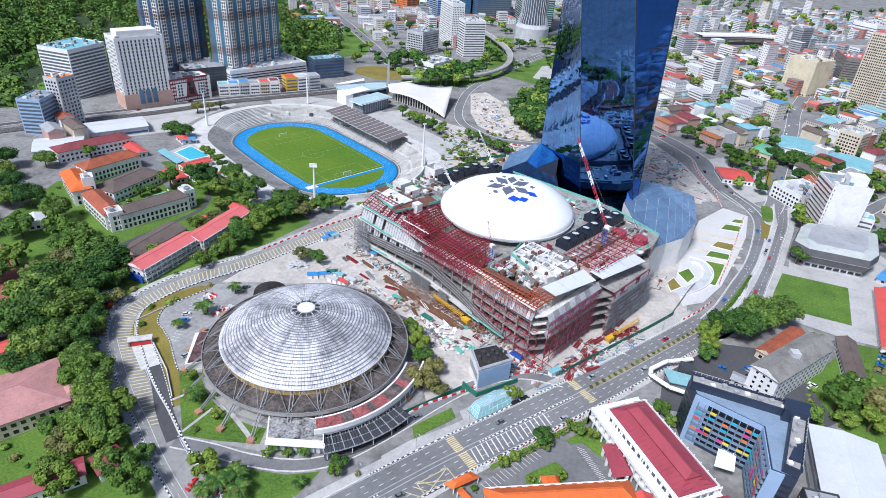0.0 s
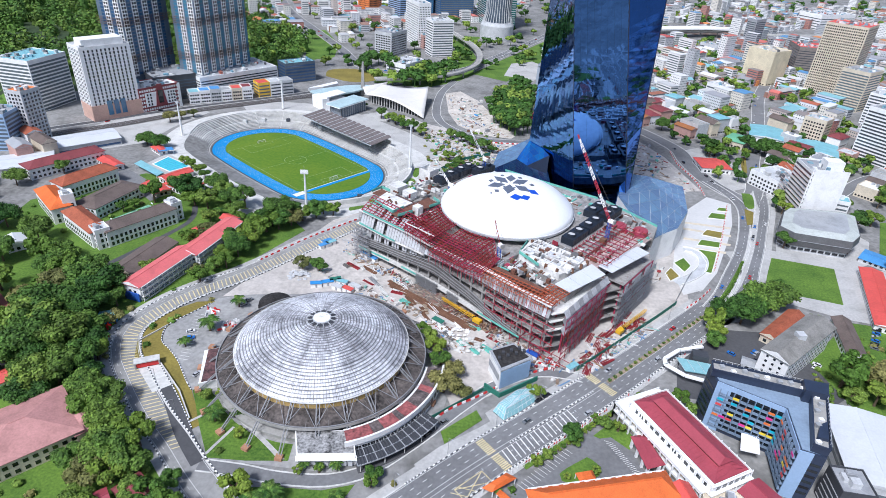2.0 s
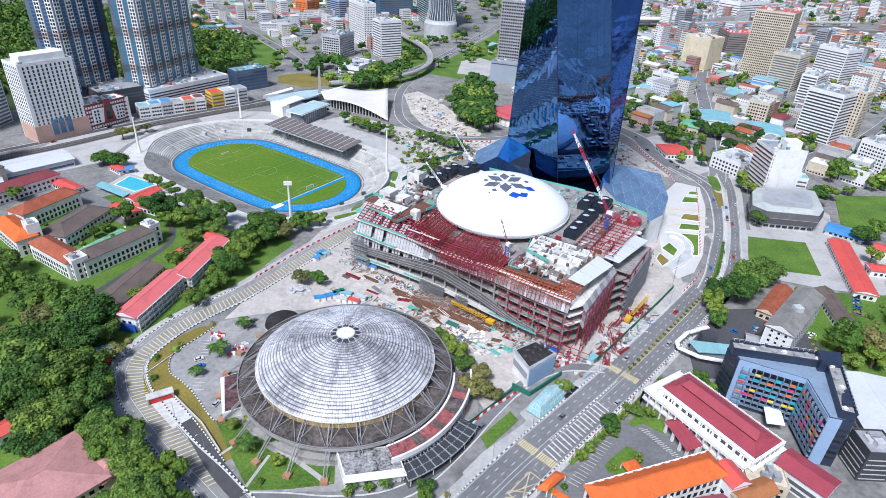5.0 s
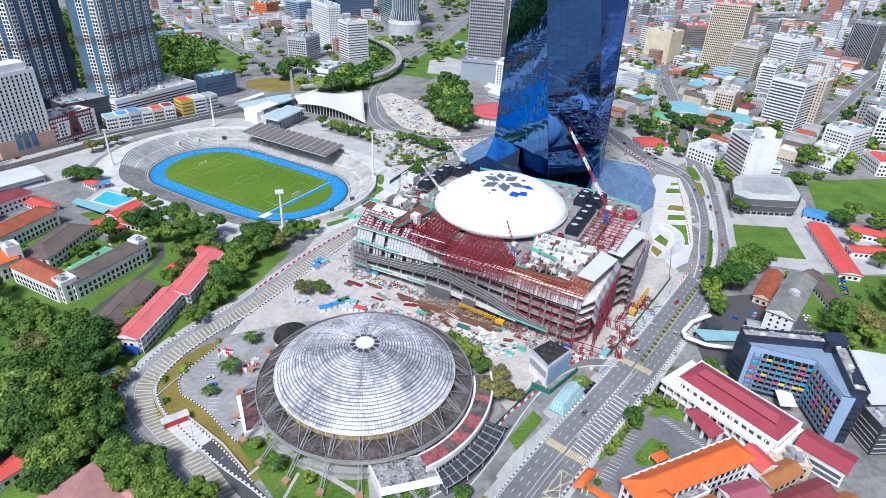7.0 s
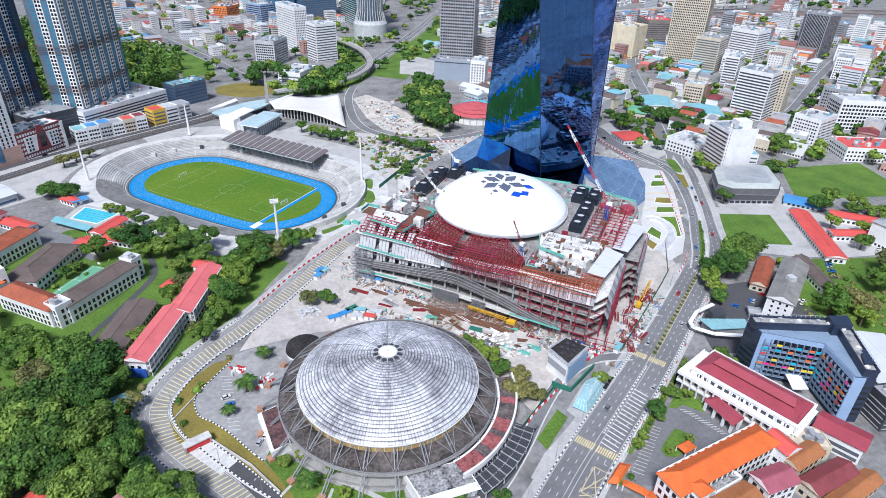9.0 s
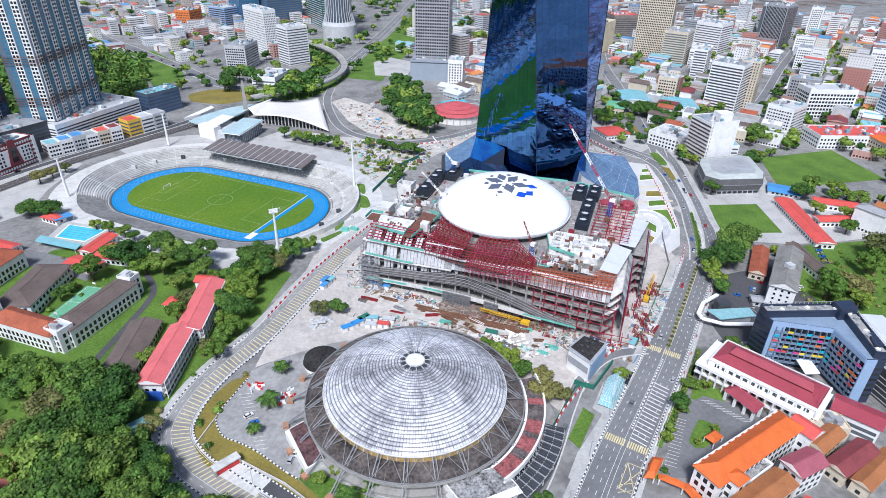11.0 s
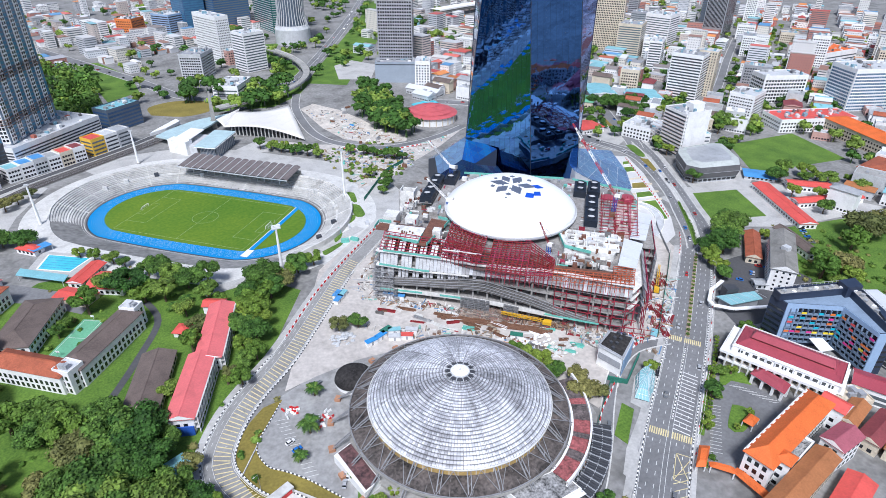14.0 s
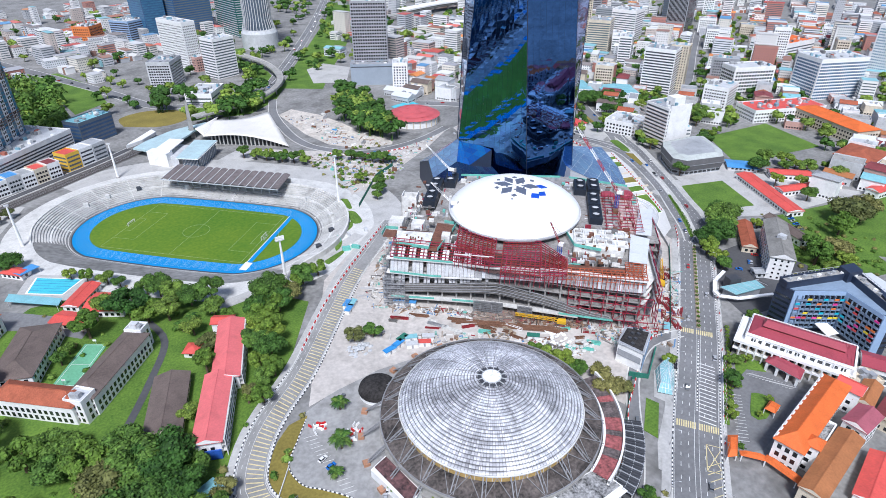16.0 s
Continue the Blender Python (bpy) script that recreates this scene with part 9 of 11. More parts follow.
part("shaft", Mesh().prism([(-12.5, 347), (-8, 347), (-8, 351), (-12.5, 351)], 0, 36, [(-11, 348), (-9.2, 348), (-9.2, 350), (-11, 350)]), CONCRETE, ob)
# station boxes behind the stadium
sb = thing("station_building", -24, 292, 0, "pale station building with teal glass roofs", "station")
TEAL_PALE = mat("pale_teal_sheet", (0.46, 0.60, 0.62), 0.5, scale=0.1, fine=1, stain=0.15)
part("glass_block", Mesh().prism([(-34, 273), (-16.5, 303), (-2, 293.5), (-22.6, 264.5)], 0, 10.6), SLATE_GLASS, sb)
part("roof", Mesh().prism([(-38.5, 272), (-15.5, 308), (1, 296), (-23.6, 260.5)], 11, 11.7), TEAL_PALE, sb, "pale teal flat roof with a white rim")
part("roof_rim", Mesh().prism([(-38.9, 272), (-15.6, 308.6), (1.5, 296.1), (-23.6, 259.8)], 10.6, 11.0), WHITE, sb)
for k in range(12):
    p, q = Vector((-34, 273)).lerp(Vector((-22.6, 264.5)), k / 11), Vector((-22.6, 264.5)).lerp(Vector((-2, 293.5)), k / 11)
    for c in (p, q):
        part("mullion", Mesh().beam((c.x, c.y - 0.1, 0), (c.x, c.y - 0.1, 10.6), 0.25), PALE_GREY, sb)
part("block", Mesh().prism([(-57, 300), (-44, 284), (-38, 290), (-51, 306)], 0, 12), WHITE, sb)
part("block", Mesh().prism([(-48, 296), (-36, 280), (-20, 304), (-30, 316)], 0, 8.4), PALE_GREY, sb)
part("deck", Mesh().prism([(-50, 300), (-40, 288), (-24, 310), (-34, 320)], 12.2, 12.9), WHITE, sb)
part("curved_roof", Mesh().prism(smooth_line([(-64.7, 327.9), (-52, 341), (-38, 351), (-23, 359.7), (7, 366)], 4) + smooth_line([(7.5, 360), (-8, 347), (-17, 335.4), (-34, 322), (-54.4, 314)], 4), 6, 7.5), TEAL_PALE, sb, "long curved pale teal roof")
part("end_hood", Mesh().prism([(-68.9, 339.6), (-64.9, 346.1), (-42.0, 374), (-39.5, 365.3), (-54, 348)], 4, 7), WHITE, sb)
BUILT.append([(-80, 316), (-21, 268), (4, 296), (-8, 380), (-50, 365)])


# ---- repeated shop houses that fill the blocks ----
def shop_house(i):
    r = random.Random(100 + i)
    w, d, h = r.uniform(9, 17), r.uniform(14, 24), r.choice((6.5, 7, 9.5, 10, 10, 13, 16))
    wall = r.choice((W_, W_, W_, C_, P_, BRICKPINK, P_))
    flat = r.random() < 0.38
    roof = r.choice((P_, ZINC, CONCRETE, W_, G_)) if flat else r.choice((RED_TILE, ORANGE_TILE, RED_ROOF, MAROON, ZINC, ZINC, BROWN_TILE, WHITE_ROOF, TEAL_ROOF, RUST_ROOF))
    return building("shop_house", "small town house with " + ("a flat roof" if flat else "a pitched roof"), "shop house", (-w / 2, d / 2), (-w / 2, -d / 2), (w / 2, -d / 2), h, wall, roof, "flat" if flat else r.choice(("gable", "hip", "gable")), storey=h if h < 8 else h / 2.05, pane=(1.4, 1.5), gap=1.0, group="town houses", take=False, plant=False, rise=r.uniform(1.6, 3.2))


protos = [shop_house(i) for i in range(26)]
spots = []
rng = random.Random(21)
ZONES = (
    ([(345, 140), (470, 420), (520, 640), (640, 860), (1250, 800), (1350, 250), (1000, -60), (560, -90), (440, -80), (480, 5), (500, 80), (410, 95)], 34, 26, 30),
    ([(225, 350), (330, 250), (420, 330), (560, 600), (520, 780), (330, 640), (262, 470)], 28, 24, 28),
    ([(-260, 720), (-60, 620), (-20, 700), (200, 900), (330, 1250), (-300, 1250)], 20, 30, 30),
    ([(330, 760), (640, 900), (760, 1300), (520, 1200)], 30, 30, 34),
    ([(-330, 100), (-240, 120), (-215, 160), (-262, 215), (-340, 190)], 50, 24, 26),
    ([(640, 870), (1250, 800), (1500, 1000), (1300, 1400), (800, 1400)], 34, 34, 40),
    ([(205, 340), (262, 312), (285, 350), (262, 440), (215, 400)], 28, 24, 24),
    ([(225, 560), (300, 620), (440, 800), (520, 1000), (460, 1010), (330, 790)], 28, 26, 28),
    ([(-160, 800), (-60, 690), (0, 760), (0, 900), (-120, 1000)], 20, 26, 28),
    ([(300, -10), (360, -60), (420, -90), (600, -120), (560, -30), (480, -10)], 15, 30, 30),
)
# mid-rise blocks among them
rng = random.Random(33)
made = 0
for _ in range(900):
    x, y = rng.uniform(330, 1100), rng.uniform(-40, 900)
    if made >= 34 or not free(x, y, 16) or not any(inside(x, y, z[0]) for z in ZONES[:2]):
        continue
    made += 1
    d, a, b, h = radians(34 + rng.choice((0, 90)) + rng.uniform(-6, 6)), rng.uniform(16, 34), rng.uniform(14, 22), rng.choice((16, 18, 22, 24, 28, 34, 46))
    e1, e2 = Vector((math.cos(d), math.sin(d))), Vector((-math.sin(d), math.cos(d)))
    p = Vector((x, y))
    building("town_block", rng.choice(("white town block with rows of windows", "pale town block with strip windows")), "building", tuple(p + e1 * a), tuple(p), tuple(p + e2 * b), h, rng.choice((W_, W_, C_, P_, G_)), rng.choice((P_, ZINC, G_)), storey=3.3, ribbon=rng.random() < 0.4, pane=(1.6, 1.6), gap=1.1)
rng = random.Random(21)
for poly, deg, sx, sy in ZONES:
    c, s = math.cos(radians(deg)), math.sin(radians(deg))
    for i in range(-60, 60):
        for j in range(-60, 60):
            if j % 3 == 2 and rng.random() < 0.85:
                continue
            u, v = i * sx * 0.62 + rng.uniform(-1.5, 1.5), j * sy * 0.86 + rng.uniform(-2, 2)
            x, y = poly[0][0] + u * c - v * s + 0, poly[0][1] + u * s + v * c
            if inside(x, y, poly) and free(x, y, 9) and rng.random() < (0.84 if x > 20 or y < 600 else 0.5):
                spots.append((math.hypot(x - 20, y + 280), x, y, deg + rng.choice((0, 0, 90, 180)) + rng.uniform(-5, 5)))
spots.sort()
near, rest = spots[:125], spots[125:]
for k, (_, x, y, d) in enumerate(near):
    pr = protos[k % len(protos)] if k < len(protos) else protos[rng.randrange(len(protos))]
    m = pose(x, y, 0, 0, 0, d)
    if k < len(protos):
        protos[k].matrix_basis = m
    else:
        copy_thing(pr, m)
# the houses beyond: one joined mesh a roof colour
far_roofs = [(RED_TILE, []), (ZINC, []), (W_, []), (ORANGE_TILE, []), (MAROON, []), (TEAL_ROOF, []), (G_, []), (P_, [])]
walls_, win_m = [Mesh(), Mesh(), Mesh(), Mesh()], Mesh()
for _, x, y, d in rest:
    w, l, h = rng.uniform(4, 9.5), rng.uniform(6, 14), rng.choice((6, 7, 8, 9, 9, 10, 11, 12, 14, 17, 20) if rng.random() < 0.9 else (24, 30, 40))
    T = pose(x, y, 0, 0, 0, d)
    q = [T @ Vector((a, b, 0)) for a, b in ((-w, -l), (w, -l), (w, l), (-w, l))]
    rng.choice(walls_).prism([(p.x, p.y) for p in q], 0, h)
    rm = rng.choice(far_roofs)[1]
    e = [T @ Vector((a * 1.05, b * 1.05, h)) for a, b in ((-w, -l), (w, -l), (w, l), (-w, l))]
    t = rng.choice((0.3, 1.5, 2.5)) if h < 15 else 0.2
    r0, r1 = T @ Vector((0, -l, h + t)), T @ Vector((0, l, h + t))
    rm.append([e[0], e[1], e[2], e[3], r0, r1])
    gap_ = rng.choice((2.2, 2.6, 3.2))
    if h < 10 and rng.random() < 0.6:
        continue
    if rng.random() < 0.4:
        for side in (-1, 1):
            for z in np.arange(1.2, h - 1.2, 3.1):
                win_m.add([T @ Vector((side * (w + 0.06), v, z + dz)) for v, dz in ((-l + 0.7, 0), (l - 0.7, 0), (l - 0.7, 1.2), (-l + 0.7, 1.2))], [(0, 1, 2, 3)])
                win_m.add([T @ Vector((v, side * (l + 0.06), z + dz)) for v, dz in ((-w + 0.7, 0), (w - 0.7, 0), (w - 0.7, 1.2), (-w + 0.7, 1.2))], [(0, 1, 2, 3)])
        continue
    for side in (-1, 1):
        for z in np.arange(1.2, h - 1.2, 3.1):
            for v in np.arange(-l + 0.8, l - 1.4, gap_):
                win_m.add([T @ Vector((side * (w + 0.06), v + dv, z + dz)) for dv, dz in ((0, 0), (1.1, 0), (1.1, 1.2), (0, 1.2))], [(0, 1, 2, 3)])
            for v in np.arange(-w + 0.8, w - 1.4, gap_):
                win_m.add([T @ Vector((v + dv, side * (l + 0.06), z + dz)) for dv, dz in ((0, 0), (1.1, 0), (1.1, 1.2), (0, 1.2))], [(0, 1, 2, 3)])
fh = thing("far_houses", 700, 700, 0, "distant town houses with mixed roofs", "houses", kind="stuff")
for wm_, mt_ in zip(walls_, (TOWN_WALLS, TOWN_WALLS, TOWN_WALLS, TOWN_WALLS)):
    part("walls", wm_, mt_, fh, kind="stuff")
part("windows", win_m, GLASS_SOFT, fh, kind="stuff")
m = Mesh()
for material, lst in far_roofs:
    for v in lst:
        m.add(v, [(0, 4, 5, 3), (1, 2, 5, 4), (0, 1, 4), (2, 3, 5)])
part("roofs", m, TOWN_ROOFS, fh, kind="stuff")
rt = Mesh()
for _, x, y, d in rest:
    T = pose(x, y, 0, 0, 0, d)
    for _ in range(rng.randrange(2, 6)):
        u, v, w, l, z = rng.uniform(-6, 6), rng.uniform(-9, 9), rng.uniform(0.8, 2.8), rng.uniform(0.8, 3.5), rng.uniform(3, 9)
        q = [T @ Vector((u + a * w, v + b * l, 0)) for a, b in ((-1, -1), (1, -1), (1, 1), (-1, 1))]
        rt.prism([(p.x, p.y) for p in q], 0, z)
part("lean_tos", rt, TOWN_ROOFS, fh, kind="stuff")

# ---- trees ----
def leaf_cloud(m, rng, centres, count, size):
    """Small tilted leaf clumps over a set of lobes (centre, radii)."""
    for (cx, cy, cz), (rx, ry, rz) in centres:
        for _ in range(count):
            a, h = rng.uniform(0, 6.2832), rng.uniform(-0.55, 1.0)
            q = math.sqrt(max(0.0, 1 - h * h))
            d = Vector((q * math.cos(a), q * math.sin(a), h))
            k = rng.uniform(0.80, 1.10)
            p = Vector((cx + d.x * rx * k, cy + d.y * ry * k, cz + d.z * rz * k))
            n = (d + Vector((rng.uniform(-0.8, 0.8), rng.uniform(-0.8, 0.8), rng.uniform(-0.2, 0.9)))).normalized()
            s = n.cross(Vector((rng.uniform(-1, 1), rng.uniform(-1, 1), 0.3))).normalized()
            t = n.cross(s)
            w, l = size * rng.uniform(0.6, 1.2), size * rng.uniform(0.8, 1.5)
            m.add([p - t * l, p + s * w + n * 0.1 * size, p + t * l, p - s * w - n * 0.1 * size], [(0, 1, 2, 3)])


def lump(m, c, r, rng, seg=8, rings=5):
    o = len(m.v)
    for i in range(rings + 1):
        th = math.pi * i / rings
        for j in range(seg):
            ph = 2 * math.pi * j / seg
            k = rng.uniform(0.72, 0.95)
            m.v.append((c[0] + r[0] * k * math.sin(th) * math.cos(ph), c[1] + r[1] * k * math.sin(th) * math.sin(ph), c[2] + r[2] * k * math.cos(th)))
    m.f += [(o + i * seg + j, o + (i + 1) * seg + j, o + (i + 1) * seg + (j + 1) % seg, o + i * seg + (j + 1) % seg) for i in range(rings) for j in range(seg)]


def tree(i, material, spread, tall, lobes, label, count=165, size=0.44):
    rng = random.Random(500 + i)
    ob = thing("tree", 0, 0, 0, label, "tree", "trees of the town")
    tr = Mesh().tube((0, 0, -0.3), (0.2, 0.1, tall * 0.42), 0.55, 8, 0.36)
    cs = []
    for k in range(lobes):
        a = 2 * math.pi * k / lobes * 2.4 + rng.uniform(-0.4, 0.4)
        r = spread * (0.25 + 0.52 * math.sqrt(rng.random()))
        z = tall * rng.uniform(0.50, 0.78) + (spread - r) * 0.22
        c = (r * math.cos(a), r * math.sin(a), z)
        q = spread * rng.uniform(0.26, 0.44)
        cs.append((c, (q, q * rng.uniform(0.85, 1.15), q * rng.uniform(0.6, 0.85))))
        tr.tube((0.2, 0.1, tall * 0.36), (c[0] * 0.8, c[1] * 0.8, c[2] - 0.2), 0.22, 5, 0.07)
    local("trunk", tr, BARK, ob)
    cr = Mesh()
    for c, q in cs:
        lump(cr, c, (q[0] * 0.9, q[1] * 0.9, q[2] * 0.9), rng)
    leaf_cloud(cr, rng, cs, count, size)
    local("crown", cr, material, ob)
    return ob


TREES = [tree(0, LEAF[0], 6.5, 12, 14, "broad dark green rain tree with a spreading crown"), tree(1, LEAF[1], 6.0, 11, 12, "full green shade tree with a rounded crown"),
         tree(2, LEAF[2], 5.0, 12, 11, "tall green street tree with an uneven crown"), tree(3, LEAF[2], 5.0, 10, 10, "bright green young tree with a loose crown"),
         tree(4, LEAF[3], 6.0, 10, 11, "olive green tree with a thin crown", 110, 0.42), tree(5, LEAF[1], 5.5, 13, 13, "dense dark green tree with an uneven crown"),
         tree(6, LEAF[2], 2.4, 4.5, 6, "small bright green garden tree", 70, 0.36),
         tree(7, LEAF[0], 10.5, 15, 26, "huge dark green rain tree with a domed spreading crown", 130, 0.52), tree(8, LEAF[1], 9.5, 14, 23, "large green shade tree with a domed crown", 130, 0.52),
         tree(9, LEAF[0], 9.0, 16, 22, "tall dark green tree with a broken crown", 130, 0.5), tree(10, LEAF[3], 9.5, 13, 20, "broad olive green tree with a loose crown", 110, 0.5)]
LARGE = {0: 7, 1: 8, 2: 8, 4: 10, 5: 9}
placed = set()


FAR_TREES = []


def plant(x, y, r, k, z=0.0):
    if inside(x, y, [(402, 86), (490, 80), (471, 10), (366, 27)]) or inside(x, y, [(290, 26), (330, 14), (310, -30), (265, -15)]) and r < 6:
        return
    if inside(x, y, [(-165, 24), (-125, -6), (-118, -19), (-135, -17), (-148, -14), (-165, 2)]) or inside(x, y, [(-164, -15), (-149, -20), (-137, -36), (-130, -52), (-132, -58), (-164, -43)]):
        return
    if y > 330 or x > 440 or z > 0:
        FAR_TREES.append((x, y, r, k, z))
        return
    if r >= 7.5:
        k = LARGE.get(k, k)
    base = (6.5, 6.0, 5.0, 5.0, 6.0, 5.5, 2.4, 10.5, 9.5, 9.0, 9.5)[k]
    s = r / base
    rng = random.Random(int(x * 13 + y * 7))
    m = pose(x, y, z, 0, 0, rng.uniform(0, 360)) @ Matrix.Diagonal((s, s * rng.uniform(0.9, 1.1), s * rng.uniform(0.85, 1.1), 1))
    if k in placed:
        ob = TREES[k].copy()
        scene.collection.objects.link(ob)
        for c in TREES[k].children:
            d = c.copy()
            scene.collection.objects.link(d)
            d.parent = ob
        ob.matrix_basis = m
    else:
        placed.add(k)
        TREES[k].matrix_basis = m


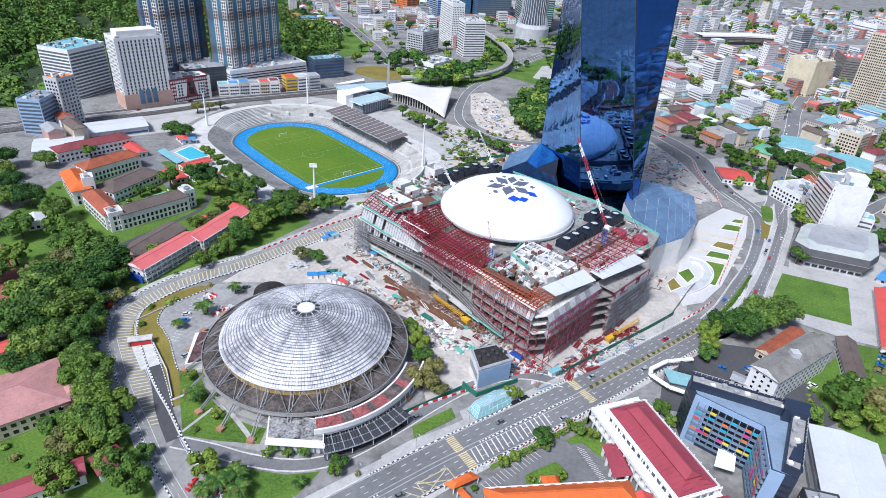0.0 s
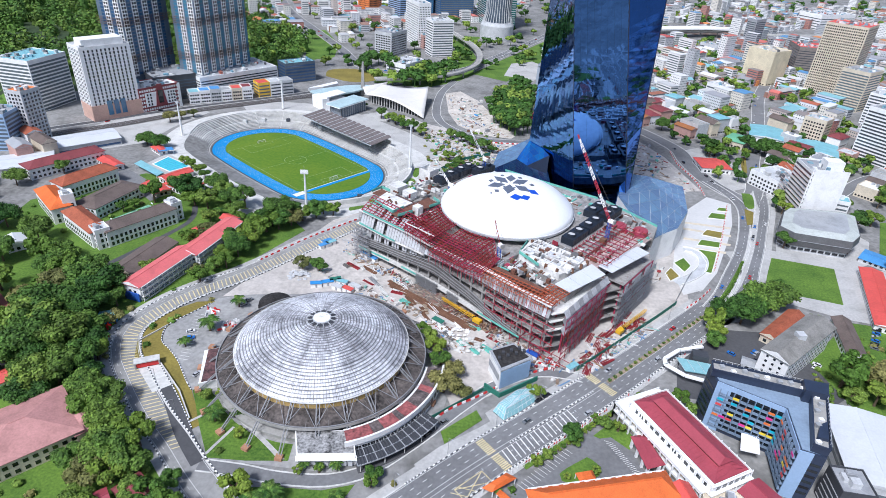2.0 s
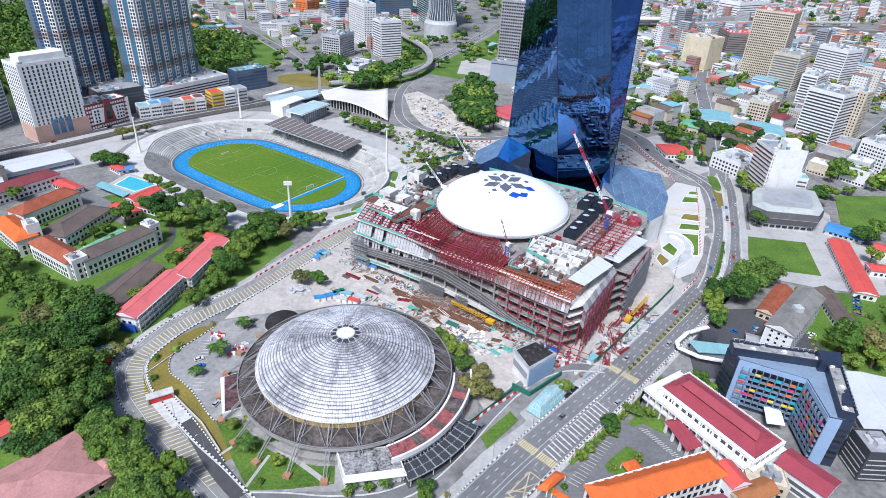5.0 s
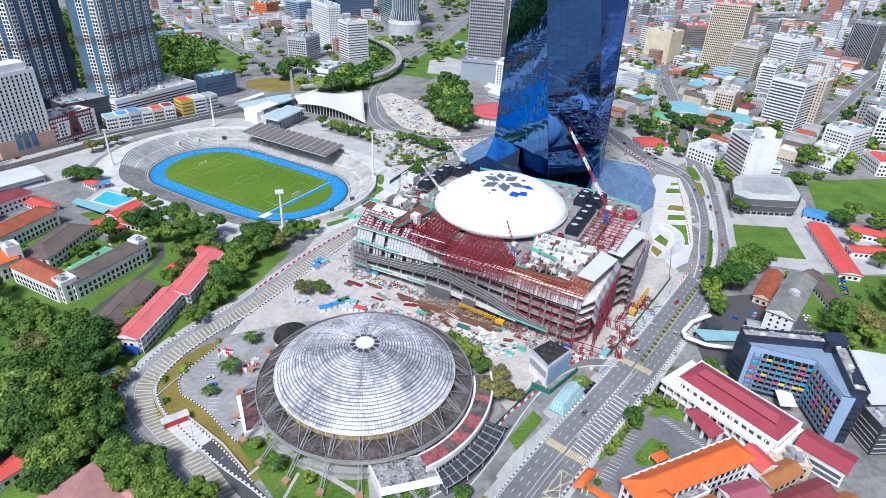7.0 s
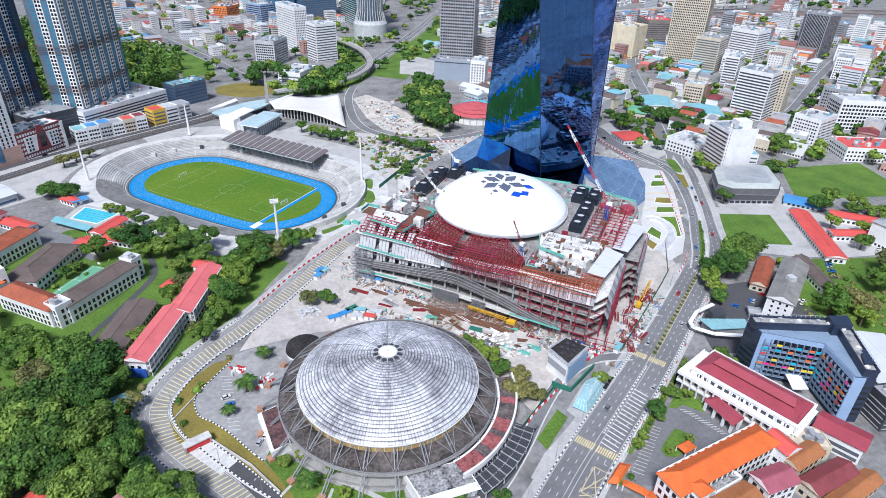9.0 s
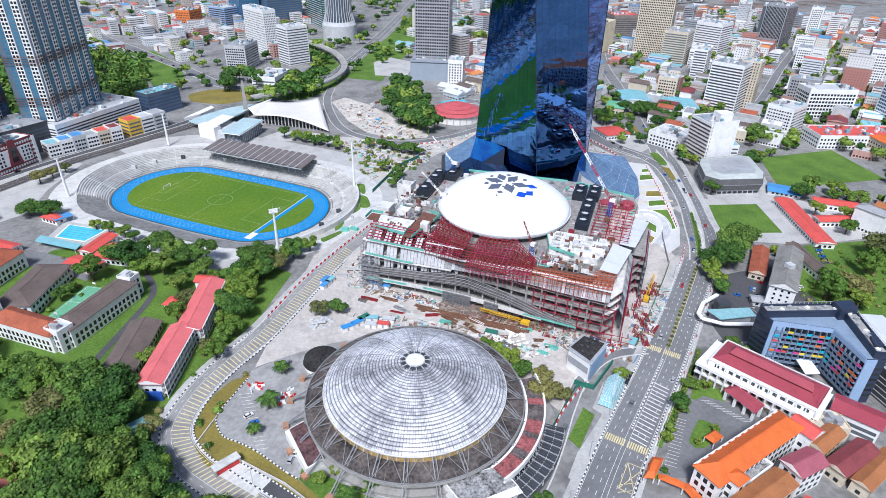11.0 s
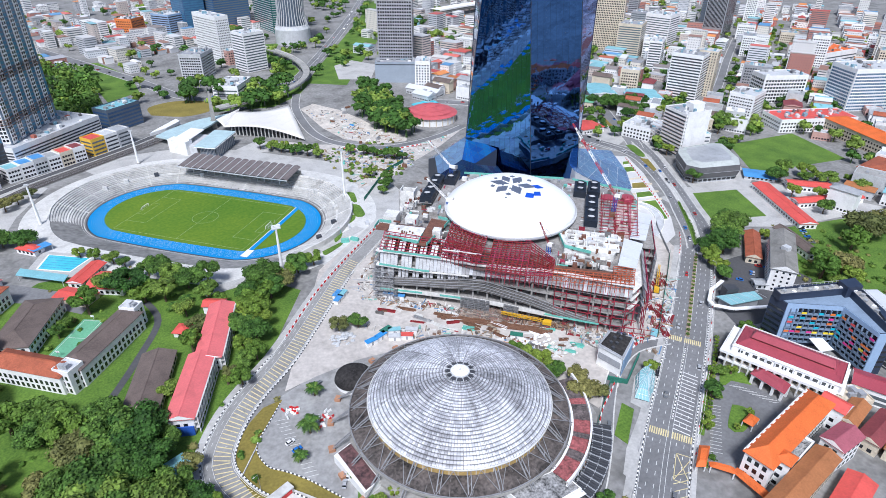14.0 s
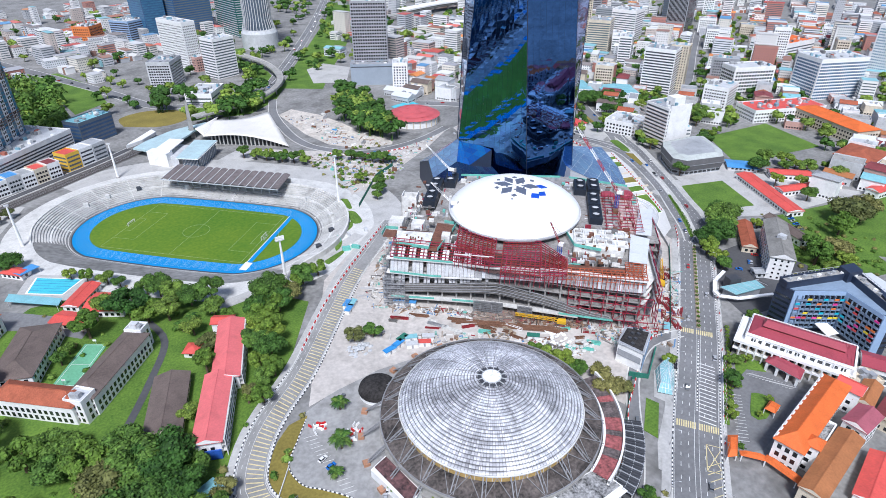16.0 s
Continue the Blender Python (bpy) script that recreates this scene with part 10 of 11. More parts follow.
for x, y, r, k in (
    # between school and stadium
    (-72.8, 66, 9.5, 0), (-92, 90, 6, 1), (-103.6, 70, 10, 5), (-113, 80, 7, 1), (-124, 64, 7, 2), (-77.6, 38, 5.5, 1), (-74, 20, 6, 4), (-79, 4, 6, 2), (-92, -22, 5, 1), (-86, 84, 8, 5), (-86, 58, 7, 5),
    (-34, 46, 11, 0), (-26, 40, 8, 4), (-12, 53, 7, 1), (-1, 57, 5, 3), (-44, 17, 7, 3), (-49, -2, 8, 2), (-52, -15, 5, 3), (-46, 8, 7, 3), (-9, -12, 5.5, 4), (1, -14, 5, 1), (-68, -26, 3, 6),
    (-159, 164, 8, 1), (-172, 170, 8, 2), (-128, 133, 4, 3), (-110, 116, 5, 1), (-120, 124, 4, 3), (-104, 108, 4, 1), (-175, 228, 6, 4), (-168, 238, 5, 4), (-160, 246, 5, 4),
    (-134, 56, 4, 1), (-138, 48, 3.5, 5), (-168, 95, 5, 1), (-206, 105, 5, 5), (-226, 81, 8, 2), (-223, 40, 9, 0), (-250, 75, 9, 5), (-197, 22, 11, 0), (-176, -17, 10, 1), (-169, 6, 9, 5), (-145, -15, 9, 1), (-157, -31, 10, 2), (-148, 4, 6, 4), (-238, 55, 9, 1), (-210, 20, 9, 2), (-225, 20, 10, 0), (-240, 30, 10, 5), (-250, 10, 10, 1), (-215, -5, 9, 1), (-198, -20, 9, 2),
    (-40, 30, 8, 3), (-33, 34, 7, 1), (-47, 26, 6, 2), (-54, 8, 6, 5), (-56, -6, 5, 3), (-38, 38, 8, 5), (-20, 47, 6, 3), (-8, 58, 5, 1), (-58, -18, 5, 1), (-62, -30, 5, 3), (-66, -22, 4, 4), (-45, 36, 7, 1), (-52, 20, 5, 3), (-28, 52, 6, 1), (-64, 50, 7, 1), (-62, 62, 7, 5), (-80, 74, 7, 1), (-96, 62, 7, 3), (-60, 40, 4, 3),
    # garden west of the street
    (-107, -46, 13, 0), (-118, -30, 9, 1), (-127, -47, 10, 4), (-116, -43, 11, 1), (-103, -63, 9, 5), (-119, -68, 12, 0), (-135, -45, 9, 1), (-133, -32, 8, 3), (-143, -28, 8, 2), (-154, -16, 8, 3), (-152, -30, 9, 4), (-138, -18, 7, 1), (-132, -64, 8, 5), (-108, -66, 9, 2), (-104, -88, 12, 0), (-117, -92, 11, 5), (-88, -104, 9, 1), (-95, -112, 9, 5), (-96, -78, 7, 1), (-92, -90, 8, 0),
    (-80, -118, 8, 1), (-69, -125, 8, 5), (-100, -117, 10, 2), (-122, -103, 9, 1), (-110, -97, 9, 0), (-73, -130, 7, 3), (-60, -140, 7, 3), (-84, -112, 8, 0), (-121, -79, 12, 1), (-100, -126, 8, 5), (-64, -136, 8, 1), (-47, -145, 7, 3), (-57, -151, 8, 2), (-44, -157, 7, 1), (-66, -156, 6, 1), (-50, -162, 6, 3), (-58, -162, 7, 4), (-40, -168, 5, 1), (-32, -172, 6, 3), (-52, -152, 6, 5), (-130, -94, 9, 0), (-141, -100, 9, 1), (-150, -90, 9, 5), (-145, -115, 9, 2), (-160, -60, 8, 1), (-165, -75, 8, 0), (-50, -180, 6, 3), (-56, -172, 5, 1), (-110, -85, 10, 5), (-98, -98, 8, 2), (-112, -106, 8, 0), (-128, -115, 9, 1), (-117, -56, 8, 2), (-96, -55, 6, 1),
    (-86, -96, 5, 3), (-90, -70, 5, 4), (-110, -76, 6, 3), (-126, -84, 7, 4), (-136, -76, 7, 3), (-104, -108, 5, 3), (-76, -124, 4, 4), (-140, -58, 7, 4), (-124, -36, 6, 3), (-112, -52, 6, 4), (-160, -45, 7, 3),
    (-25, -177, 6, 3), (-4, -166, 5.5, 3), (-28, -163, 4, 1), (45, -157, 3.5, 1), (44, -161, 3, 3),
    # beside the arena
    (72, -110, 7, 4), (68, -84, 5, 3), (71, -92, 5, 1), (66, -76, 4, 1), (62, -70, 4, 3), (77, -100, 5, 4), (80, -113, 4, 4), (-35, -103, 2.4, 6), (-30, -118, 3, 1), (-10, -139, 2.6, 6), (-24, -117, 2.5, 6), (-15, -128, 2.4, 6), (16, -156, 2, 6), (24, -155, 2, 6), (112, -111, 3, 3), (116, -110, 2.4, 6),
    # east of the avenue
    (262, -33, 11, 0), (250, -37, 11, 1), (236, -50, 10, 5), (228, -47, 10, 0), (243, -44, 9, 1), (218, -54, 6, 3), (212, -70, 5, 1), (268, -26, 8, 1), (216, -63, 5, 3), (263, -98, 8, 3), (248, -107, 5, 1), (280, -100, 9, 4), (276, -88, 6, 3), (262, -108, 5, 1), (272, -110, 6, 2), (306, 38, 6, 5), (179, -112, 4, 3), (182, -118, 3, 1), (175, -122, 3, 6), (126, -138, 3, 1), (124, -137, 4, 5), (137, -126, 2.6, 6), (141, -128, 3, 1), (146, -130, 2.6, 6), (131, -152, 2, 6), (119, -155, 1.6, 6), (108, -149, 2.4, 3), (113, -145.5, 2.2, 1),
    (335, -80, 14, 4), (356, -80, 11, 4), (312, -86, 8, 3), (366, 8, 8, 1), (378, 12, 7, 5), (397, 4, 7, 3), (400, -4, 4, 3), (389, -2, 6, 1), (277, -50, 4, 3),
    (384, 214, 10, 1), (391, 193, 9, 5), (374, 225, 8, 1), (398, 205, 9, 0), (372, 240, 8, 5), (441, 107, 10, 1), (444, 92, 7, 3), (433, 116, 8, 5), (495, 72, 8, 1), (502, 60, 7, 5), (500, 45, 8, 2), (504, 30, 7, 1), (462, 5, 7, 5), (455, 14, 6, 1), (488, 20, 6, 2), (345, 162, 5, 3), (362, 175, 5, 1), (356, 205, 4, 3), (362, 216, 4, 3), (328, 190, 5, 1), (340, 205, 6, 5), (333, 215, 5, 3),
    (388, 232, 9, 1), (392, 218, 9, 0), (404, 216, 9, 1), (412, 208, 8, 5), (384, 184, 8, 1), (371, 184, 7, 0), (365, 164, 6, 1), (398, 226, 8, 5), (437, 120, 11, 1), (450, 112, 9, 3), (457, 97, 8, 1),
    # round the stadium and the hill
    (107, 200, 5, 1), (101, 208, 5, 1), (93, 213, 5, 5), (84, 222, 5, 1), (113, 192, 5, 5), (120, 190, 5, 1), (31, 254, 5, 1), (41, 243, 5, 1), (49, 235, 5, 5), (56, 228, 5, 1), (24, 262, 5, 1), (16, 270, 5, 5), (37, 250, 4, 3), (81, 168, 5, 3), (84, 141, 6, 1), (88, 150, 5, 5), (77, 132, 4, 1), (36, 262, 4, 3), (46, 252, 4, 3), (58, 242, 4, 1), (28, 268, 4, 3),
    (-10, 352, 5, 1), (-4, 300, 4, 1),
    (20, 394, 12, 1), (34, 385, 12, 0), (50, 390, 12, 5), (0, 402, 11, 1), (42, 402, 11, 1), (62, 398, 9, 3), (-12, 479, 12, 5), (9, 483, 12, 0), (-4, 492, 12, 5), (52, 455, 9, 1), (60, 470, 9, 3), (45, 440, 8, 1), (115, 560, 9, 1), (105, 575, 9, 5), (100, 540, 8, 1), (100, 520, 8, 3), (135, 620, 10, 1), (150, 640, 10, 5), (190, 660, 10, 1), (205, 690, 10, 5), (120, 640, 9, 1)):
    plant(x, y, r, k)
rng = random.Random(77)
for cx, cy, rad, cnt in ((150, 320, 36, 34), (144, 280, 28, 24), (150, 252, 17, 10), (160, 360, 30, 18), (172, 385, 22, 9), (12, 470, 16, 9), (-22, 452, 14, 8), (64, 420, 26, 14), (40, 404, 16, 8), (88, 460, 18, 8)):
    for _ in range(cnt):
        a, q = rng.uniform(0, 6.28), rad * math.sqrt(rng.random())
        x, y = cx + q * math.cos(a) * 0.6, cy + q * math.sin(a)
        plant(x, y, rng.uniform(7, 10), rng.choice((0, 1, 5, 5)), z=3)
for _ in range(360):
    x, y = rng.uniform(300, 620), rng.uniform(90, 560)
    if free(x, y, 3):
        FAR_TREES.append((x, y, rng.uniform(3, 7), rng.choice((0, 0, 1, 5)), 0.0))
for _ in range(820):
    x, y = rng.uniform(330, 1000), rng.uniform(-60, 800)
    if free(x, y, 6):
        plant(x, y, rng.uniform(4, 8), rng.choice((1, 2, 3, 5)))
for _ in range(320):
    x, y = rng.uniform(-260, 560), rng.uniform(470, 1150)
    if free(x, y, 6):
        plant(x, y, rng.uniform(5, 10), rng.choice((1, 2, 5, 0)))
for _ in range(260):
    x, y = rng.uniform(300, 1500), rng.uniform(820, 1500)
    if free(x, y, 6):
        plant(x, y, rng.uniform(6, 13), rng.choice((0, 1, 5)))
for poly, cnt in (([(60, 400), (120, 470), (122, 560), (150, 700), (195, 690), (135, 575), (90, 495), (0, 448)], 60), ([(135, 480), (240, 690), (330, 860), (390, 860), (205, 520)], 40), ([(322, 205), (332, 200), (332, 232), (322, 230)], 6), ([(225, 330), (262, 300), (330, 250), (300, 330), (262, 420)], 16), ([(-60, 470), (-20, 500), (10, 560), (0, 600), (-60, 600)], 30)):
    got = 0
    while got < cnt:
        x, y = rng.uniform(min(p[0] for p in poly), max(p[0] for p in poly)), rng.uniform(min(p[1] for p in poly), max(p[1] for p in poly))
        got += 1
        if inside(x, y, poly) and free(x, y, 4):
            plant(x, y, rng.uniform(4, 8), rng.choice((0, 1, 2, 3, 5)))
for i in range(22):
    f = i / 21
    plant(150.5 + 68 * f, -99.6 + 55.5 * f, 0.95, 6)
for i in range(26):
    f = i / 25
    plant(98 + 54 * f + 9.6, -139 + 41 * f - 10.6, 1.2, 6)

# trees far off: one mesh a foliage tone
for tone in (0, 1, 2):
    m = Mesh()
    cs = []
    rng = random.Random(60 + tone)
    for x, y, r, k, z in FAR_TREES:
        if (0, 1, 1, 2, 2, 0, 2)[k] != tone:
            continue
        m.tube((x, y, 0), (x, y, r * 0.9), 0.4, 5)
        for i in range(6):
            a, q = rng.uniform(0, 6.28), r * rng.uniform(0.2, 0.6)
            w = r * rng.uniform(0.35, 0.5)
            c = (x + q * math.cos(a), y + q * math.sin(a), z + r * rng.uniform(0.8, 1.35))
            cs.append((c, (w, w, w * 0.75)))
            lump(m, c, (w, w, w * 0.75), rng, 7, 4)
    leaf_cloud(m, rng, cs, 10, 1.5)
    solo("far_trees", m, LEAF[tone], "distant green street and park trees", "trees", kind="stuff")

# woods on the slopes: canopy of many clumps
FOREST = [(-330, 205), (-305, 300), (-275, 345), (-262, 395), (-190, 425), (-128, 420), (-104, 480), (-112, 560), (-150, 690), (-300, 900), (-1000, 1000), (-1100, 300), (-480, 100)]
rng = random.Random(91)
for kind_, material in enumerate((LEAF[0], LEAF[1], LEAF[0])):
    m = Mesh()
    cs = []
    tries = 0
    while len(cs) < 330 and tries < 6000:
        tries += 1
        x, y = rng.uniform(-760, -100), rng.uniform(110, 920)
        if inside(x, y, FOREST) and free(x, y, 4):
            q = rng.uniform(7, 14)
            hill = 10 + 16 * noise.noise(Vector((x * 0.006, y * 0.006, 0.3)))
            cs.append(((x, y, hill + rng.uniform(-3, 4)), (q, q, q * 0.8)))
            lump(m, (x, y, hill - 8), (q * 0.9, q * 0.9, 14), rng, 7, 4)
    leaf_cloud(m, rng, cs, 60, 1.7)
    solo("woodland", m, material, "dense dark green wooded slope", "woodland", kind="stuff")
patch("woodland_floor", FOREST, 0.08, mat("forest_floor", (0.035, 0.06, 0.02), 0.95, scale=0.1, fine=0.6, var=0.4), "dark undergrowth below the trees")
patch("slope_lawn", [(-100, 490), (-66, 520), (-70, 600), (-105, 700), (-135, 705), (-112, 570)], 0.12, GRASS, "green mown slope beside the road")
patch("round_lawn", [(-62, 420), (-30, 400), (-2, 412), (-4, 445), (-34, 462), (-62, 450)], 0.1, GRASS_DRY, "dry round lawn inside the road loop", rounded=6)


# ---- palms ----
def palm():
    ob = thing("palm_tree", 0, 0, 0, "oil palm with long drooping dark fronds", "palm", "palms round the arena")
    local("trunk", Mesh().tube((0, 0, 0), (0.1, 0, 5.0), 0.42, 7, 0.3), BARK, ob)
    rng = random.Random(3)
    for k in range(16):
        a, up = rng.uniform(0, 6.28), rng.uniform(0.0, 1.0)
        d = Vector((math.cos(a), math.sin(a), 0))
        s = Vector((-d.y, d.x, 0))
        fr = Mesh()
        L = rng.uniform(3.8, 4.8)
        spine = [Vector((0.1, 0, 5.0)) + d * (L * t) + Vector((0, 0, (1.9 * up + 0.5) * t * 1.6 - (2.6 + 1.0 * up) * t * t)) for t in np.linspace(0, 1, 7)]
        for p, q in zip(spine, spine[1:]):
            fr.beam(p, q, 0.08)
        for i in range(1, 7):
            for j in (0.0, 0.33, 0.66):
                p = spine[i - 1].lerp(spine[i], j)
                w = 1.5 * math.sin(math.pi * min(0.95, 0.15 + (i - 1 + j) / 7))
                for sg_ in (1, -1):
                    t = (spine[i] - spine[i - 1]).normalized()
                    tip = p + s * sg_ * w + t * 0.5 + Vector((0, 0, -0.35))
                    fr.add([p - t * 0.19, p + t * 0.19, tip], [(0, 1, 2)])
        local("frond", fr, LEAF[0], ob)
    return ob


pm = palm()
for i, (x, y, s) in enumerate(((-43, -72.5, 1.25), (-34.6, -52, 1.0), (-22.4, -131, 1.1), (3.7, -172, 1.2), (8.6, -168, 1.2), (0, -176, 1.0), (-50.8, -85, 0.8), (31.9, -167.5, 0.7), (12, -174, 1.1), (-82, 44, 1.0), (-76, 50, 0.9), (18, -153, 0.6), (30, -153.5, 0.7), (24, -153.6, 0.5), (-12, -128, 0.7))):
    m = pose(x, y, 0, 0, 0, i * 47) @ Matrix.Diagonal((s, s, s, 1))
    if i == 0:
        pm.matrix_basis = m
    else:
        o = copy_thing(pm, pose(x, y, 0, 0, 0, i * 47))
        o.matrix_basis = m

# low shrubs that dot the lawns and verges
rng = random.Random(61)
for k, (leaf, lab) in enumerate(((LEAF[1], "dark green low shrubs on the lawns"), (LEAF[2], "bright green low shrubs on the lawns"), (LEAF[3], "olive low shrubs on the lawns"))):
    m, got, tries = Mesh(), 0, 0
    while got < 130 and tries < 4000:
        tries += 1
        x, y = rng.choice(((rng.uniform(-200, -40), rng.uniform(-110, 110)), (rng.uniform(-140, -20), rng.uniform(-190, -60)), (rng.uniform(240, 330), rng.uniform(-130, -40)), (rng.uniform(-40, 100), rng.uniform(-165, -100)), (rng.uniform(60, 130), rng.uniform(160, 240))))
        if not free(x, y, 1.5) or math.hypot(x - AX, y - AY) < 57:
            continue
        got += 1
        r = rng.uniform(0.8, 2.2)
        lump(m, (x, y, r * 0.5), (r, r, r * 0.7), rng, 7, 4)
        leaf_cloud(m, rng, [((x, y, r * 0.5), (r, r * rng.uniform(0.8, 1.2), r * 0.8))], 20, 0.42)
    solo("shrubs", m, leaf, lab, "shrubs", kind="stuff")
m = Mesh()
for f in np.arange(0.02, 1.0, 0.035):
    l_ = [(230, -34.5), (246, -16.5), (258, 0.5), (269, 17.5)]
    i = min(2, int(f * 3))
    p = Vector(l_[i]).lerp(Vector(l_[i + 1]), f * 3 - i)
    leaf_cloud(m, rng, [((p.x - 0.6, p.y, 0.8), (0.9, 0.9, 0.8))], 16, 0.4)
solo("shrubs", m, LEAF[2], "clipped shrubs on the planted median", "shrubs", kind="stuff")

# ---- vehicles, barriers, cranes and site clutter ----
def car(body_mat, label):
    ob = thing("car", 0, 0, 0, label, "car", "cars on the roads")
    b = Mesh()
    b.prism([(-2.15, -0.86), (2.15, -0.86), (2.15, 0.86), (-2.15, 0.86)], 0.35, 0.9, [(-2.05, -0.82), (2.0, -0.82), (2.0, 0.82), (-2.05, 0.82)])
    local("body", b, body_mat, ob)
    cabin = local("cabin", Mesh().prism([(-1.7, -0.8), (1.0, -0.8), (1.0, 0.8), (-1.7, 0.8)], 0.9, 1.42, [(-1.35, -0.66), (0.4, -0.66), (0.4, 0.66), (-1.35, 0.66)]), GLASS_DARK, ob)
    local("roof", Mesh().box(-1.33, -0.64, 1.42, 0.38, 0.64, 1.48), body_mat, ob)
    wheel = Mesh()
    a = [(0.33 * math.cos(6.283 * i / 10), 0.33 * math.sin(6.283 * i / 10)) for i in range(10)]
    wheel.add([(x, -0.12, z) for x, z in a] + [(x, 0.12, z) for x, z in a], [tuple(range(10)), tuple(range(19, 9, -1))] + [(i, 10 + i, 10 + (i + 1) % 10, (i + 1) % 10) for i in range(10)])
    wm = wheel.make("wheel", DARK_GREY)
    for x in (-1.35, 1.35):
        for y in (-0.8, 0.8):
            w = local("wheel", wm, DARK_GREY, ob)
            w.location = (x, y, 0.33)
    return ob


CARS = [car(mat("car_" + n, c, 0.25, scale=1, fine=4, var=0.05, spec=0.7), n + " compact car on the asphalt") for n, c in (("white", (0.75, 0.75, 0.75)), ("silver", (0.42, 0.43, 0.45)), ("black", (0.02, 0.02, 0.025)), ("blue", (0.03, 0.16, 0.5)), ("red", (0.45, 0.03, 0.03)), ("grey", (0.16, 0.17, 0.18)))]
cars_done = set()


def far_car(k):
    """A car on a far road: body and cabin down to the ground."""
    ob = thing("car", 0, 0, 0, "compact car on a far city road", "car", "cars on the far roads")
    local("body", Mesh().prism([(-2.15, -0.86), (2.15, -0.86), (2.15, 0.86), (-2.15, 0.86)], 0.02, 0.9, [(-2.05, -0.82), (2.0, -0.82), (2.0, 0.82), (-2.05, 0.82)]), CARS[k].children[0].data.materials[0], ob)
    local("cabin", Mesh().prism([(-1.7, -0.8), (1.0, -0.8), (1.0, 0.8), (-1.7, 0.8)], 0.9, 1.45, [(-1.35, -0.66), (0.4, -0.66), (0.4, 0.66), (-1.35, 0.66)]), GLASS_DARK, ob)
    return ob


FARC = {}


def park(x, y, deg, k, z=0.16):
    m = pose(x, y, z, 0, 0, deg)
    if y > 150:
        if k in FARC:
            copy_thing(FARC[k], m)
        else:
            FARC[k] = far_car(k)
            FARC[k].matrix_basis = m
        return
    if k in cars_done:
        copy_thing(CARS[k], m)
    else:
        cars_done.add(k)
        CARS[k].matrix_basis = m


rng = random.Random(17)
for x, y, d, k in ((118.6, -110.6, 38, 2), (114.6, -113.8, 38, 2), (-52, -74, 20, 0), (-50.5, -79, 15, 3), (-36.5, -101, 70, 0), (-39, -104, 60, 1), (72, -128, 42, 5), (65, -135, 45, 2), (-31, -46, 40, 5), (-33, -50, 40, 1)):
    park(x, y, d, k)


def along(line, s, shift):
    run = 0.0
    for p, q in zip(line, line[1:]):
        a, b = Vector(p), Vector(q)
        d = (b - a).length
        if run + d >= s:
            t = (b - a) / d
            c = a + t * (s - run) + Vector((-t.y, t.x)) * shift
            return c.x, c.y, math.degrees(math.atan2(t.y, t.x))
        run += d
    return None


rng = random.Random(23)
for line_, lanes_ in ((AWL, (-1.9, 1.9)), (AEL, (-3.2, 0.0, 3.2))):
    for i in range(7):
        p = along(line_, rng.uniform(10, 190), rng.choice(lanes_))
        if p:
            park(p[0], p[1], p[2], rng.randrange(6), 0.19)
for s, sh in ((95, -4.6), (150, 4.6), (176, -7.4), (206, 5), (233, -4.8), (262, 4.4), (290, -4.4), (318, 7.2), (336, -7.2), (352, 4.6), (372, -4.6)):
    p = along(AVL, s, sh)
    if p:
        park(p[0], p[1], p[2] + (180 if sh > 0 else 0), rng.randrange(6))
for l, n_ in ((HWL, 22), (smooth_line([(310, 118), (299, 150), (297, 190), (299, 222), (285, 262), (262, 300), (225, 330)], 5), 10), (smooth_line([(322, 118), (335, 140), (352, 182), (385, 245), (430, 330), (480, 430)], 5), 12), (smooth_line([(60, 440), (10, 455), (-26, 480), (-65, 575), (-120, 695)], 5), 8), (smooth_line([(-251, 172), (-225, 230), (-172, 285), (-78, 352)], 5), 10)):
    tot = sum((Vector(a) - Vector(b)).length for a, b in zip(l, l[1:]))
    for i in range(n_):
        p = along(l, rng.uniform(5, tot - 5), rng.choice((-5, -2.4, 2.4, 5)) * 0.8)
        if p:
            park(p[0], p[1], p[2], rng.randrange(6))
for i in range(14):
    park(238 + rng.uniform(-26, 26), -80 + rng.uniform(-10, 10), rng.choice((40, 130)), rng.randrange(6), 0.06)
for i in range(7):
    park(300 + i * 2.4, -68 + i * 3.2, 150, rng.randrange(6), 0.1)
# bay lines of the car parks
for i in range(14):
    x, y = 138.8 + i * 0.62, -135.4 - i * 1.28
    solo("bay_line", Mesh().beam((x, y, 0.12), (x + 3.6, y - 1.4, 0.12), 0.18, 0.03), WHITE_LINE, "white parking bay line", "marking", kind="structure")
for i in range(16):
    x, y = -50 + i * 0.25, -60 - i * 2.3
    solo("bay_line", Mesh().beam((x, y, 0.13), (x - 4.6, y + 0.8, 0.13), 0.16, 0.03), WHITE_LINE, "worn white parking bay line", "marking", kind="structure")

for i in range(15):
    x, y = 120.6 - i * 1.5, -139.6 - i * 1.33
    solo("bay_line", Mesh().beam((x, y, 0.12), (x + 3.4, y - 3.2, 0.12), 0.16, 0.03), WHITE_LINE, "worn white parking bay line", "marking", kind="structure")
